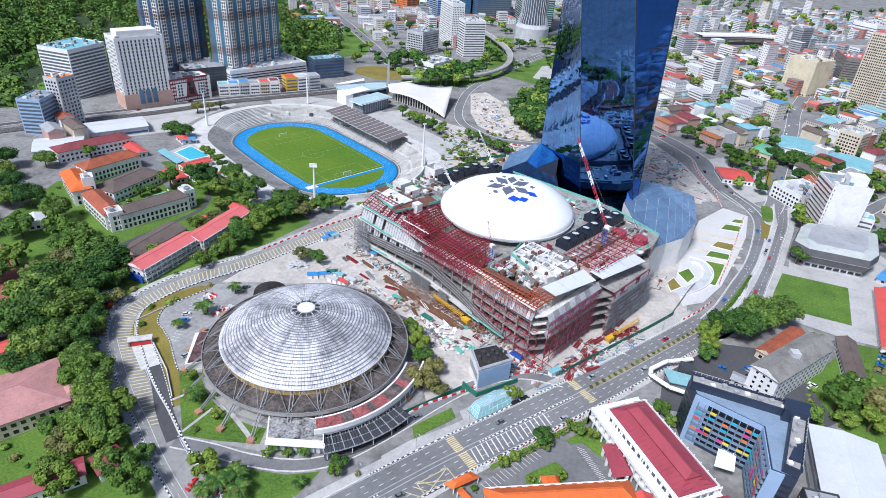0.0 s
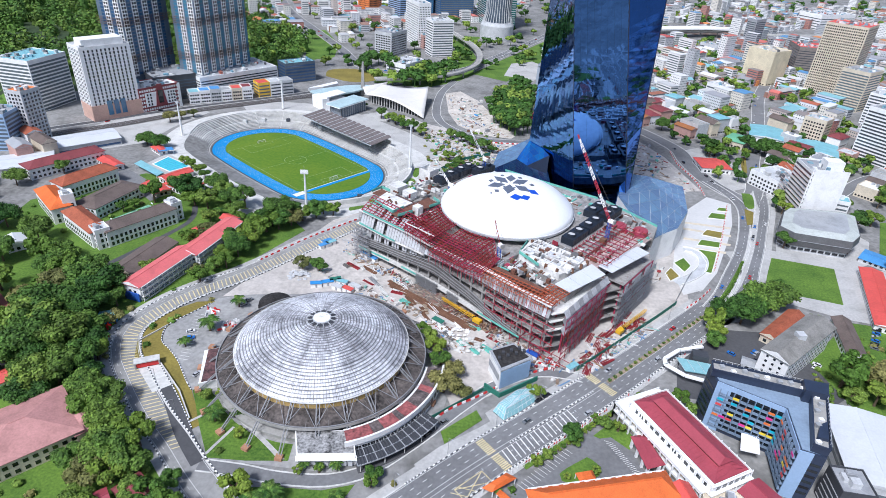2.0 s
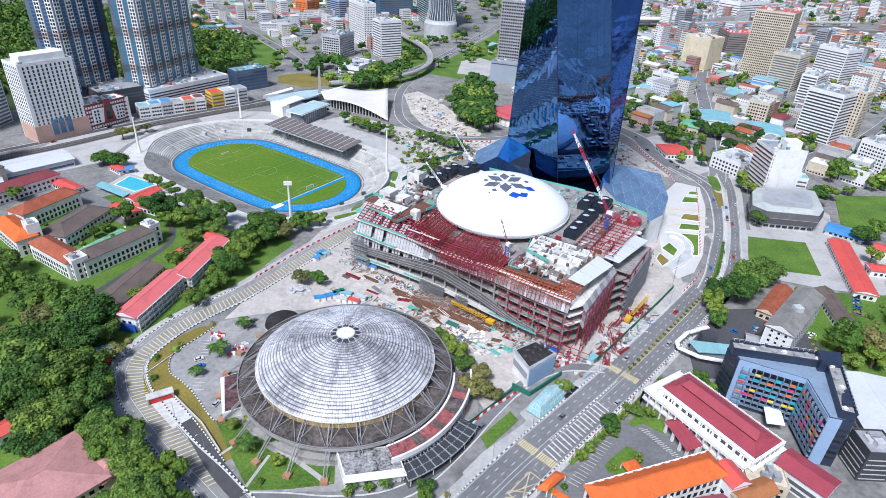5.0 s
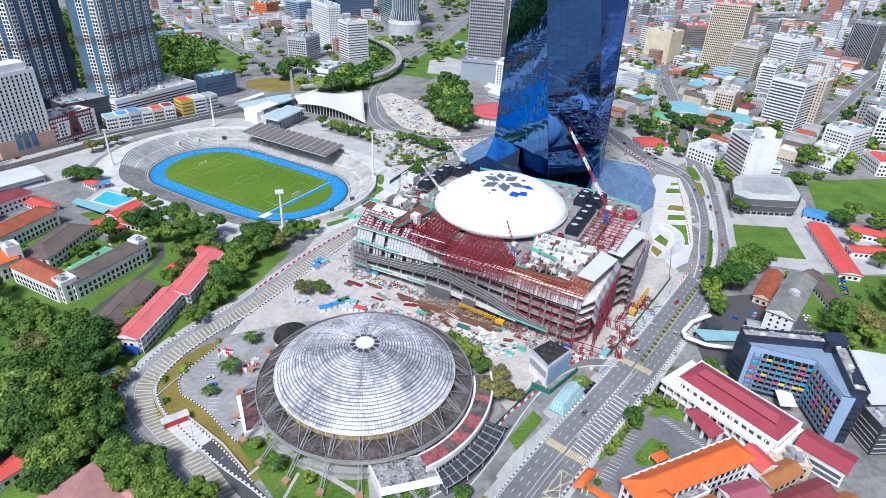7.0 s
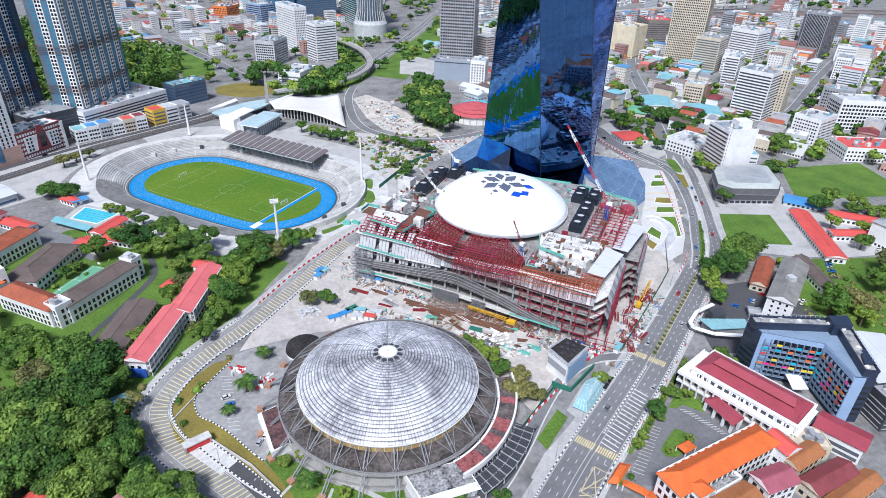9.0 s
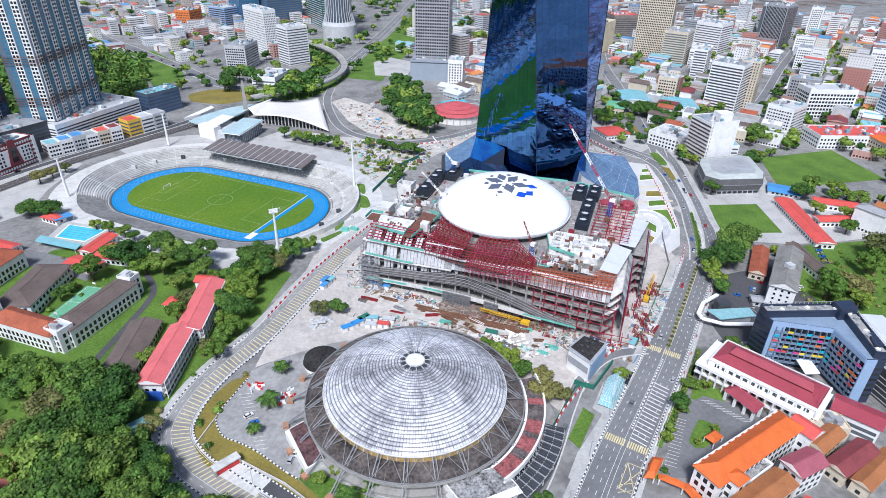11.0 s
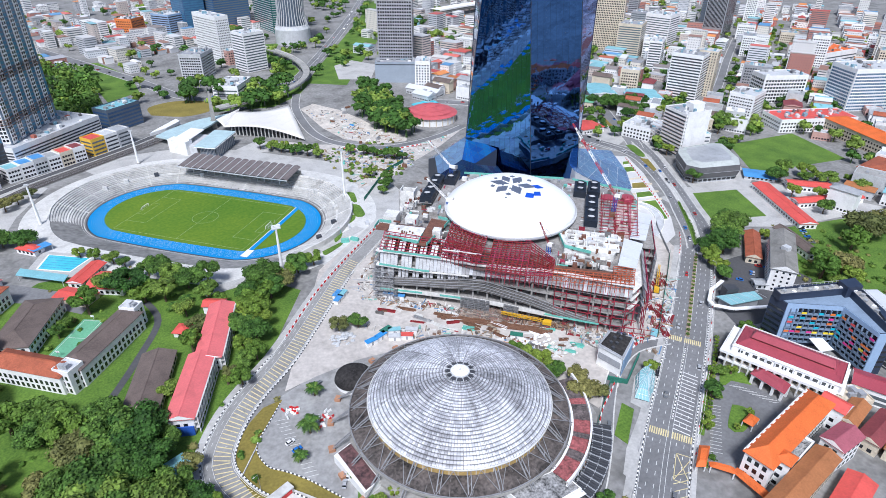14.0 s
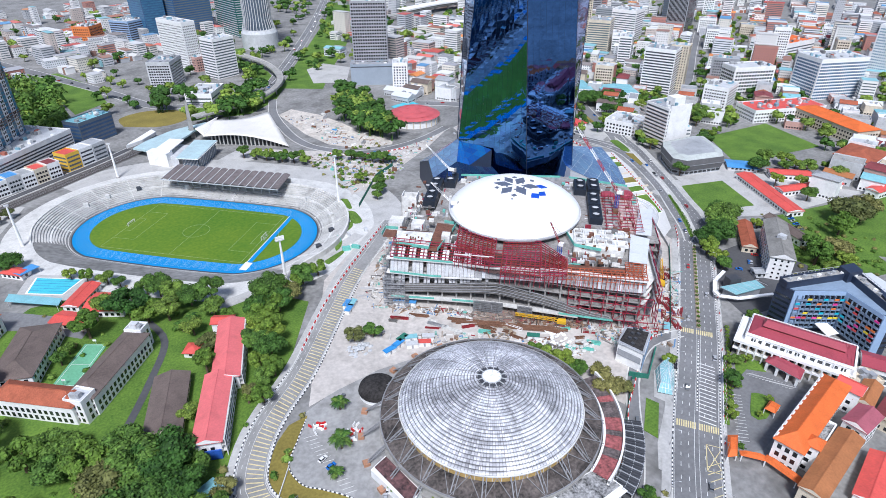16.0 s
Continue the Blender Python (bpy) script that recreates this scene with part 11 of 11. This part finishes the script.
# small red flags on white poles along the avenue fence
for i in range(16):
    f = i / 15
    x, y = 141.6 - 38.2 * f, -121.6 - 28.2 * f
    fg = thing("flag_pole", x, y, 0, "white pole with a small red flag by the fence", "flag", "flags by the avenue fence")
    part("pole", Mesh().tube((x, y, 0), (x, y, 3.4), 0.07, 6), WHITE, fg)
    part("flag", Mesh().prism([(x, y), (x + 0.9, y + 0.7), (x + 0.88, y + 0.75), (x - 0.02, y + 0.05)], 2.0, 3.2), RED_PAINT, fg)
fn = thing("avenue_fence", 122, -135, 0, "low white wall along the avenue", "fence", kind="structure")
part("wall", Mesh().beam((142.4, -119.6, 0.5), (101.8, -149.6, 0.5), 0.3, 1.0), WHITE, fn)

# red and white water barriers in rows
red_b = Mesh().prism([(-1.0, -0.35), (1.0, -0.35), (1.0, 0.35), (-1.0, 0.35)], 0, 1.0, [(-1.0, -0.15), (1.0, -0.15), (1.0, 0.15), (-1.0, 0.15)]).make("barrier_block", RED_PAINT)
wht_b = Mesh().prism([(-1.0, -0.35), (1.0, -0.35), (1.0, 0.35), (-1.0, 0.35)], 0, 1.0, [(-1.0, -0.15), (1.0, -0.15), (1.0, 0.15), (-1.0, 0.15)]).make("barrier_block", WHITE)


def barriers(pts, label="row of red and white plastic road barriers"):
    l = smooth_line(pts, 2.2)
    ob = thing("barrier_row", *l[0], 0.1, label, "barrier", "road barriers")
    for i, (p, q) in enumerate(zip(l, l[1:])):
        d = Vector(q) - Vector(p)
        o = part("barrier_block", red_b if i % 2 else wht_b, RED_PAINT, ob)
        o.matrix_basis = pose((p[0] + q[0]) / 2, (p[1] + q[1]) / 2, 0.15, 0, 0, math.degrees(math.atan2(d.y, d.x)))


barriers([(62, -133), (74, -121), (88, -112), (101, -103), (112, -96.5), (124, -92)])
barriers([(-36, -6), (-10, 26), (14, 50), (40, 74), (60, 92)])
barriers([(209, -39), (221, -29), (232, -18)])
barriers([(243, 2), (262, 37), (280, 72), (296, 104)])
barriers([(82, 240), (100, 224), (125, 216), (150, 215)])
barriers([(112, -88), (119, -84), (128, -91)])
barriers([(284, 118), (288, 150), (286, 185), (290, 215)])
for x, y, n_ in ((-47, -57, 14), (-36, -69, 10), (-34, -66, 8), (3, -171, 14), (0, -178, 8), (-5, -172, 6), (-93, -72, 6), (-88, -80, 5), (122, -87, 10), (104, -97, 6)):
    for i in range(n_):
        o = solo("barrier", (red_b if rng.random() < 0.55 else wht_b), RED_PAINT, "loose plastic road barrier", "barrier", "loose barriers")
        o.matrix_basis = pose(x + rng.uniform(-3, 3), y + rng.uniform(-3, 3), 0.2, 0, 0, rng.uniform(0, 180))
# cones and posts along the avenue's kerb
for i in range(52):
    p = along(AVL, 120 + i * 3.2, -11.0)
    if p:
        o = solo("bollard", Mesh().box(-0.15, -0.15, 0, 0.15, 0.15, 1.4).make("bollard", RED_PAINT if i % 5 == 0 else WHITE) if i < 2 else bpy.data.meshes["bollard" if i % 5 == 0 else "bollard.001"], WHITE, "white plastic roadside post", "post", "roadside posts")
        o.location = (p[0], p[1], 0.2)
# green hoardings round the site
def hoarding(pts, material, h, label):
    l = pts
    ob = thing("hoarding", *l[0], 0, label, "hoarding")
    for (a, b), (c, d) in zip(l, l[1:]):
        n_ = max(1, int(math.hypot(c - a, d - b) / 3.0))
        for i in range(n_):
            p, q = i / n_, (i + 0.97) / n_
            part("panel", Mesh().beam((a + (c - a) * p, b + (d - b) * p, h / 2), (a + (c - a) * q, b + (d - b) * q, h / 2), 0.15, h), material, ob)


hoarding([(136, -93), (160, -73), (190, -48), (206, -34)], GREEN_NET, 2.6, "dark green site hoarding")
hoarding([(62, -130), (90, -108.5), (97, -111)], GREEN_NET, 2.2, "dark green site hoarding")
hoarding([(205, -34), (222, -8), (228, 0)], GREY_PAINT, 2.4, "grey metal site hoarding fence")
hoarding([(60, 128), (95, 170), (118, 184)], GREEN_NET, 3.0, "dark green site hoarding")
# site cabins, stacks, machines
def cabin(x, y, deg, roof, w=6.0, d=2.6):
    ob = thing("site_cabin", x, y, 0.05, "site cabin with a coloured flat roof", "cabin", "site cabins", rz=deg)
    local("wall", Mesh().box(-w / 2, -d / 2, 0, w / 2, d / 2, 2.5), WHITE, ob)
    local("roof", Mesh().box(-w / 2 - 0.3, -d / 2 - 0.3, 2.5, w / 2 + 0.3, d / 2 + 0.3, 2.75), roof, ob)
    local("door", Mesh().box(-0.5, -d / 2 - 0.06, 0, 0.5, -d / 2, 2.0), GREY_PAINT, ob)


for x, y, deg, rf in ((-0.5, 13, 42, BLUE_ROOF), (3.4, 16.8, 42, TEAL_ROOF), (0.5, 18, 42, BLUE_ROOF), (8, -28, 20, TARP_BLUE), (14, -32, -25, PALE_GREY), (20, -34, -30, RED_ROOF), (24, -31, -30, PALE_GREY), (12, -25, 20, GREEN_NET), (16, -27, -20, TEAL_ROOF), (2, -30, 10, TARP_BLUE), (26, 4, -40, TARP_BLUE), (31, 0, -40, BLUE_ROOF), (70, -60, -40, GREEN_NET), (116, -84, -40, BLUE_PAINT), (134, -92, 38, TEAL_ROOF)):
    cabin(x, y, deg, rf)
for i in range(46):
    a, b = rng.uniform(2, 128), rng.uniform(-24, -8)
    x, y, _ = mp(a, b - 2)
    if math.hypot(x - AX, y - AY) < 60:
        continue
    st = thing("material_stack", x, y, 0.06, "stack of building material", "stack", "stacks on the site", rz=MDEG + rng.uniform(-25, 25))
    mt = rng.choice((RUSTY, RUSTY, RED_STEEL, STEEL_DULL, CONCRETE_PALE, GALV, WHITE, TURQ_NET))
    L, n_ = rng.uniform(3, 11), rng.randrange(3, 7)
    for k in range(n_):
        local("piece", Mesh().beam((-L / 2 + rng.uniform(-0.5, 0.5), (k - n_ / 2) * 0.5, 0.25), (L / 2 + rng.uniform(-0.5, 0.5), (k - n_ / 2) * 0.5 + rng.uniform(-0.2, 0.2), 0.25), 0.35, 0.4), mt, st)
        if k % 2:
            local("piece", Mesh().beam((-L / 2, (k - n_ / 2) * 0.5, 0.65), (L / 2, (k - n_ / 2) * 0.5, 0.65), 0.35, 0.35), mt, st)
for i in range(22):
    a, b = rng.uniform(143, 152), rng.uniform(-4, 60)
    x, y, _ = mp(a + rng.uniform(-2, 9), b)
    st = thing("steel_stack", x, y, 0.06, "stack of red steel sections on the ground", "stack", "stacks on the site", rz=MDEG + 90 + rng.uniform(-25, 25))
    for k in range(4):
        local("section", Mesh().beam((-4, (k - 2) * 0.7, 0.35), (4, (k - 2) * 0.7 + rng.uniform(-0.3, 0.3), 0.35 + rng.uniform(0, 0.5)), 0.4, 0.5), RED_STEEL, st)
for cx, cy, rr, n_, mt, lab in ((86, -78, 9, 60, CONCRETE_PALE, "heap of broken pale concrete"), (80, -68, 7, 40, WHITE, "heap of crumpled white sheeting"), (-10, -19, 7, 50, PALE_GREY, "heap of grey rubble"), (60, -48, 8, 30, EARTH, "heap of excavated earth")):
    hp_ = Mesh()
    for i in range(n_):
        a, q = rng.uniform(0, 6.28), rr * math.sqrt(rng.random())
        x, y, s = cx + q * math.cos(a), cy + q * math.sin(a) * 0.8, rng.uniform(0.5, 1.8)
        z = 0.1 + max(0, 1.6 - q / rr * 1.6)
        lump(hp_, (x, y, z), (s, s * rng.uniform(0.5, 1), s * 0.5), rng, 6, 4)
    solo("rubble_heap", hp_, mt, lab, "heap", kind="stuff")
# long brown excavation with timber along the front
for i in range(22):
    a = 40 + i * 2.4
    x, y, _ = mp(a, -11 - (i % 3))
    st = thing("steel_stack", x, y, 0.06, "long rusty sheet piles beside the front", "stack", "stacks on the site", rz=MDEG + rng.uniform(-6, 6))
    for k in range(3):
        local("sheet_section", Mesh().beam((-7, k * 0.8 - 1, 0.4), (7, k * 0.8 - 1, 0.4 + rng.uniform(0, 0.5)), 0.5, 0.5), RUSTY, st)


def crawler(x, y, deg):
    ob = thing("crawler_crane", x, y, 0.06, "yellow crawler crane with its lattice boom laid low", "crane", rz=deg)
    local("track", Mesh().box(-2.6, -1.9, 0, 2.6, -1.2, 0.9), DARK_GREY, ob)
    local("track", Mesh().box(-2.6, 1.2, 0, 2.6, 1.9, 0.9), DARK_GREY, ob)
    local("house", Mesh().box(-3.0, -1.4, 0.9, 1.6, 1.4, 2.8), YELLOW_PAINT, ob)
    local("cab", Mesh().box(1.0, -1.5, 1.0, 2.6, -0.3, 2.9), GLASS_DARK, ob)
    b = Mesh()
    for yy, zz in ((-0.7, 2.0), (0.7, 2.0), (-0.7, 3.2), (0.7, 3.2)):
        b.beam((1.5, yy, zz), (24, yy * 0.5, zz + 1.2), 0.22)
    for k in range(12):
        b.beam((2 + k * 1.8, -0.7, 2.0 + k * 0.1), (3.8 + k * 1.8, -0.7, 3.2 + k * 0.1), 0.14)
        b.beam((2 + k * 1.8, 0.7, 3.2 + k * 0.1), (3.8 + k * 1.8, 0.7, 2.0 + k * 0.1), 0.14)
        b.beam((2 + k * 1.8, -0.7, 3.2 + k * 0.1), (3.8 + k * 1.8, 0.7, 3.2 + k * 0.1), 0.14)
    local("boom", b, YELLOW_PAINT, ob)


crawler(90, -58, 138)
crawler(166, -62, 42)


def luffing_crane(base, top, tip, label, tones, w0=0.7):
    """Roof-mounted crane: mast, house, counterweight and red-and-white boom."""
    ob = thing("tower_crane", *base, label, "crane", "cranes of the site")
    x, y, z = base
    m = Mesh()
    for dx in (-0.8, 0.8):
        for dy in (-0.8, 0.8):
            m.beam((x + dx, y + dy, z), (x + dx, y + dy, top), 0.22)
    for k in range(int((top - z) / 1.6)):
        zz = z + k * 1.6
        m.beam((x - 0.8, y - 0.8, zz), (x + 0.8, y - 0.8, zz + 1.6), 0.14).beam((x + 0.8, y + 0.8, zz), (x - 0.8, y + 0.8, zz + 1.6), 0.14).beam((x - 0.8, y + 0.8, zz), (x - 0.8, y - 0.8, zz + 1.6), 0.14)
    part("mast", m, BLUE_PAINT, ob)
    A, B = Vector((x, y, top + 1)), Vector(tip)
    d = (B - A).normalized()
    s = d.cross(Vector((0, 0, 1))).normalized()
    u = s.cross(d)
    part("house", Mesh().beam(A - Vector((d.x, d.y, 0)) * 4, A + Vector((d.x, d.y, 0)) * 1.5, 1.8, 1.8), WHITE, ob)
    part("counterweight", Mesh().beam(A - Vector((d.x, d.y, 0)) * 5.4, A - Vector((d.x, d.y, 0)) * 4, 2.2, 2.2), CONCRETE, ob)
    n_ = int((B - A).length / 2.6)
    for k in range(n_):
        p, q = A.lerp(B, k / n_), A.lerp(B, (k + 1) / n_)
        g = Mesh()
        w = w0 if k < n_ - 2 else w0 * 0.6
        for i, j in ((-1, -1), (1, -1), (0, 1)):
            g.beam(p + s * (i * w) + u * (j * w), q + s * (i * w) + u * (j * w), 0.2 * w0 / 0.7)
        g.beam(p - s * w - u * w, q + s * w - u * w, 0.15).beam(p + u * w, q + s * w - u * w, 0.15).beam(p - s * w - u * w, q + u * w, 0.15)
        part("boom_section", g, tones[(k // 3) % 2], ob, kind="stuff")
    part("cable", Mesh().beam(A + Vector((0, 0, 5)) - Vector((d.x, d.y, 0)) * 3, B, 0.1), STEEL_DULL, ob)


luffing_crane((161.4, -23.3, 34.5), 45, (141.7, -0.8, 86), "luffing crane with a red and white boom", (mat("crimson_boom_paint", (0.42, 0.03, 0.055), 0.5, scale=0.3, fine=2), WHITE), 0.6)
luffing_crane((*mp(90, 13)[:2], 30.5), 37.5, (*mp(84, 15)[:2], 50), "small dark red luffing crane beside the dome", (RED_STEEL, RED_STEEL), 0.45)
luffing_crane((100, 66, 34.5), 42, (90, 80, 58), "white luffing crane behind the dome", (WHITE, PALE_GREY), 0.5)
luffing_crane((76, 26, 34.5), 40, (66, 34, 54), "white luffing crane beside the cooling units", (WHITE, PALE_GREY), 0.5)
# loose clutter on the building ground behind tower and stadium
rng = random.Random(41)
for i in range(70):
    x, y = rng.choice(((rng.uniform(62, 130), rng.uniform(150, 250)), (rng.uniform(90, 145), rng.uniform(232, 360)), (rng.uniform(205, 280), rng.uniform(112, 240)), (rng.uniform(20, 60), rng.uniform(60, 96))))
    if any(near_line(x, y, q, w + 1) for q, w in LANES):
        continue
    w, d, h = rng.uniform(1, 6), rng.uniform(0.8, 3), rng.uniform(0.5, 2.8)
    t = rng.uniform(0, 180)
    c, s_ = math.cos(radians(t)), math.sin(radians(t))
    q = [(x + u * c - v * s_, y + u * s_ + v * c) for u, v in ((-w / 2, -d / 2), (w / 2, -d / 2), (w / 2, d / 2), (-w / 2, d / 2))]
    top = [(x + (p[0] - x) * 0.93, y + (p[1] - y) * 0.93) for p in q]
    solo("site_crate", Mesh().prism(q, 0.05, h, top), rng.choice((WHITE, PALE_GREY, CONCRETE_PALE, TURQ_NET, GALV, RUSTY, TARP_BLUE, GALV)), "loose site crate or stacked material", "crate", "site crates")
# mixed debris that covers the building ground
rng = random.Random(91)
for poly, cnt, lab in (
        ([mp(a, b)[:2] for a, b in ((-12, -6), (20, -8), (44, -8), (44, -2), (0, -3))], 150, "boards and pipes along the open front"),
        ([mp(a, b)[:2] for a, b in ((44, -8), (46, 0), (70, 2), (100, -2), (112, -6), (104, -8.5), (84, -7.5), (63, -8.5))], 380, "rusty rods and boards in the trench"),
        ([mp(a, b)[:2] for a, b in ((104, -9), (112, -5), (146, -5), (146, -16), (120, -20))], 260, "rods, boards and rubble along the open front"),
        ([mp(a, b)[:2] for a, b in ((-16, -30), (20, -26), (50, -21), (80, -22), (104, -27), (100, -34), (60, -30), (20, -34))], 190, "rods and rubble beside the site road"),
        ([mp(a, b)[:2] for a, b in ((146, -18), (172, -12), (172, 60), (152, 60), (150, 40), (146, 30))], 420, "loose steel and boards in the yard"),
        ([mp(a, b)[:2] for a, b in ((-18, 0), (-4, 0), (-2, 90), (-20, 90))], 300, "loose boards and pipes beside the scaffold"),
        ([mp(a, b)[:2] for a, b in ((0, 96), (150, 96), (150, 122), (60, 124), (0, 130))], 420, "mixed material between mall and tower"),
        ([(64, 152), (95, 160), (128, 184), (165, 207), (200, 236), (142, 214), (105, 216), (78, 248), (58, 240), (74, 190)], 420, "mixed material on the ground behind the stadium"),
        ([(205, 110), (282, 128), (278, 200), (262, 258), (216, 236), (198, 150)], 420, "mixed material in the yard behind the tower"),
        ([(84, 370), (86, 300), (94, 264), (114, 238), (140, 232), (128, 268), (124, 310), (112, 350)], 200, "mixed material in the excavation")):
    m, got = Mesh(), 0
    while got < cnt:
        x, y = rng.uniform(min(p[0] for p in poly), max(p[0] for p in poly)), rng.uniform(min(p[1] for p in poly), max(p[1] for p in poly))
        if not inside(x, y, poly):
            continue
        got += 1
        if any(near_line(x, y, q, w + 0.5) for q, w in LANES) or math.hypot(x - AX, y - AY) < 58:
            continue
        t = radians(MDEG + rng.choice((0, 90)) + rng.gauss(0, 22))
        L, w, h = (rng.uniform(2, 8), rng.uniform(0.2, 0.6), rng.uniform(0.2, 0.7)) if rng.random() < 0.7 else (rng.uniform(0.6, 2.4), rng.uniform(0.5, 1.6), rng.uniform(0.3, 1.5))
        c, s_ = math.cos(t), math.sin(t)
        q = [(x + u * c - v * s_, y + u * s_ + v * c) for u, v in ((-L / 2, -w / 2), (L / 2, -w / 2), (L / 2, w / 2), (-L / 2, w / 2))]
        m.prism(q, 0.0, 0.1 + h)
    solo("site_debris", m, RUST_DEBRIS if "rusty" in lab else DEBRIS, lab, "debris", kind="stuff")
# street lamps along the avenue and the street
def lamp():
    ob = thing("street_lamp", 0, 0, 0, "grey street lamp with a curved arm", "street lamp", "street lamps")
    local("pole", Mesh().tube((0, 0, 0), (0, 0, 9), 0.12, 6, 0.07), GALV, ob)
    local("arm", Mesh().beam((0, 0, 9), (1.8, 0, 9.5), 0.1), GALV, ob)
    local("head", Mesh().box(1.6, -0.15, 9.4, 2.5, 0.15, 9.6), PALE_GREY, ob)
    return ob


lp = lamp()
first = True
for line, step, sh in ((AVL, 26, 10.6), (AVL, 26, -10.6), (HJL, 24, 7.0)):
    for i in range(18):
        p = along(line, 60 + i * step, sh)
        if not p:
            continue
        m = pose(p[0], p[1], 0.2, 0, 0, p[2] + (-90 if sh > 0 else 90))
        if first:
            lp.matrix_basis, first = m, False
        else:
            copy_thing(lp, m)
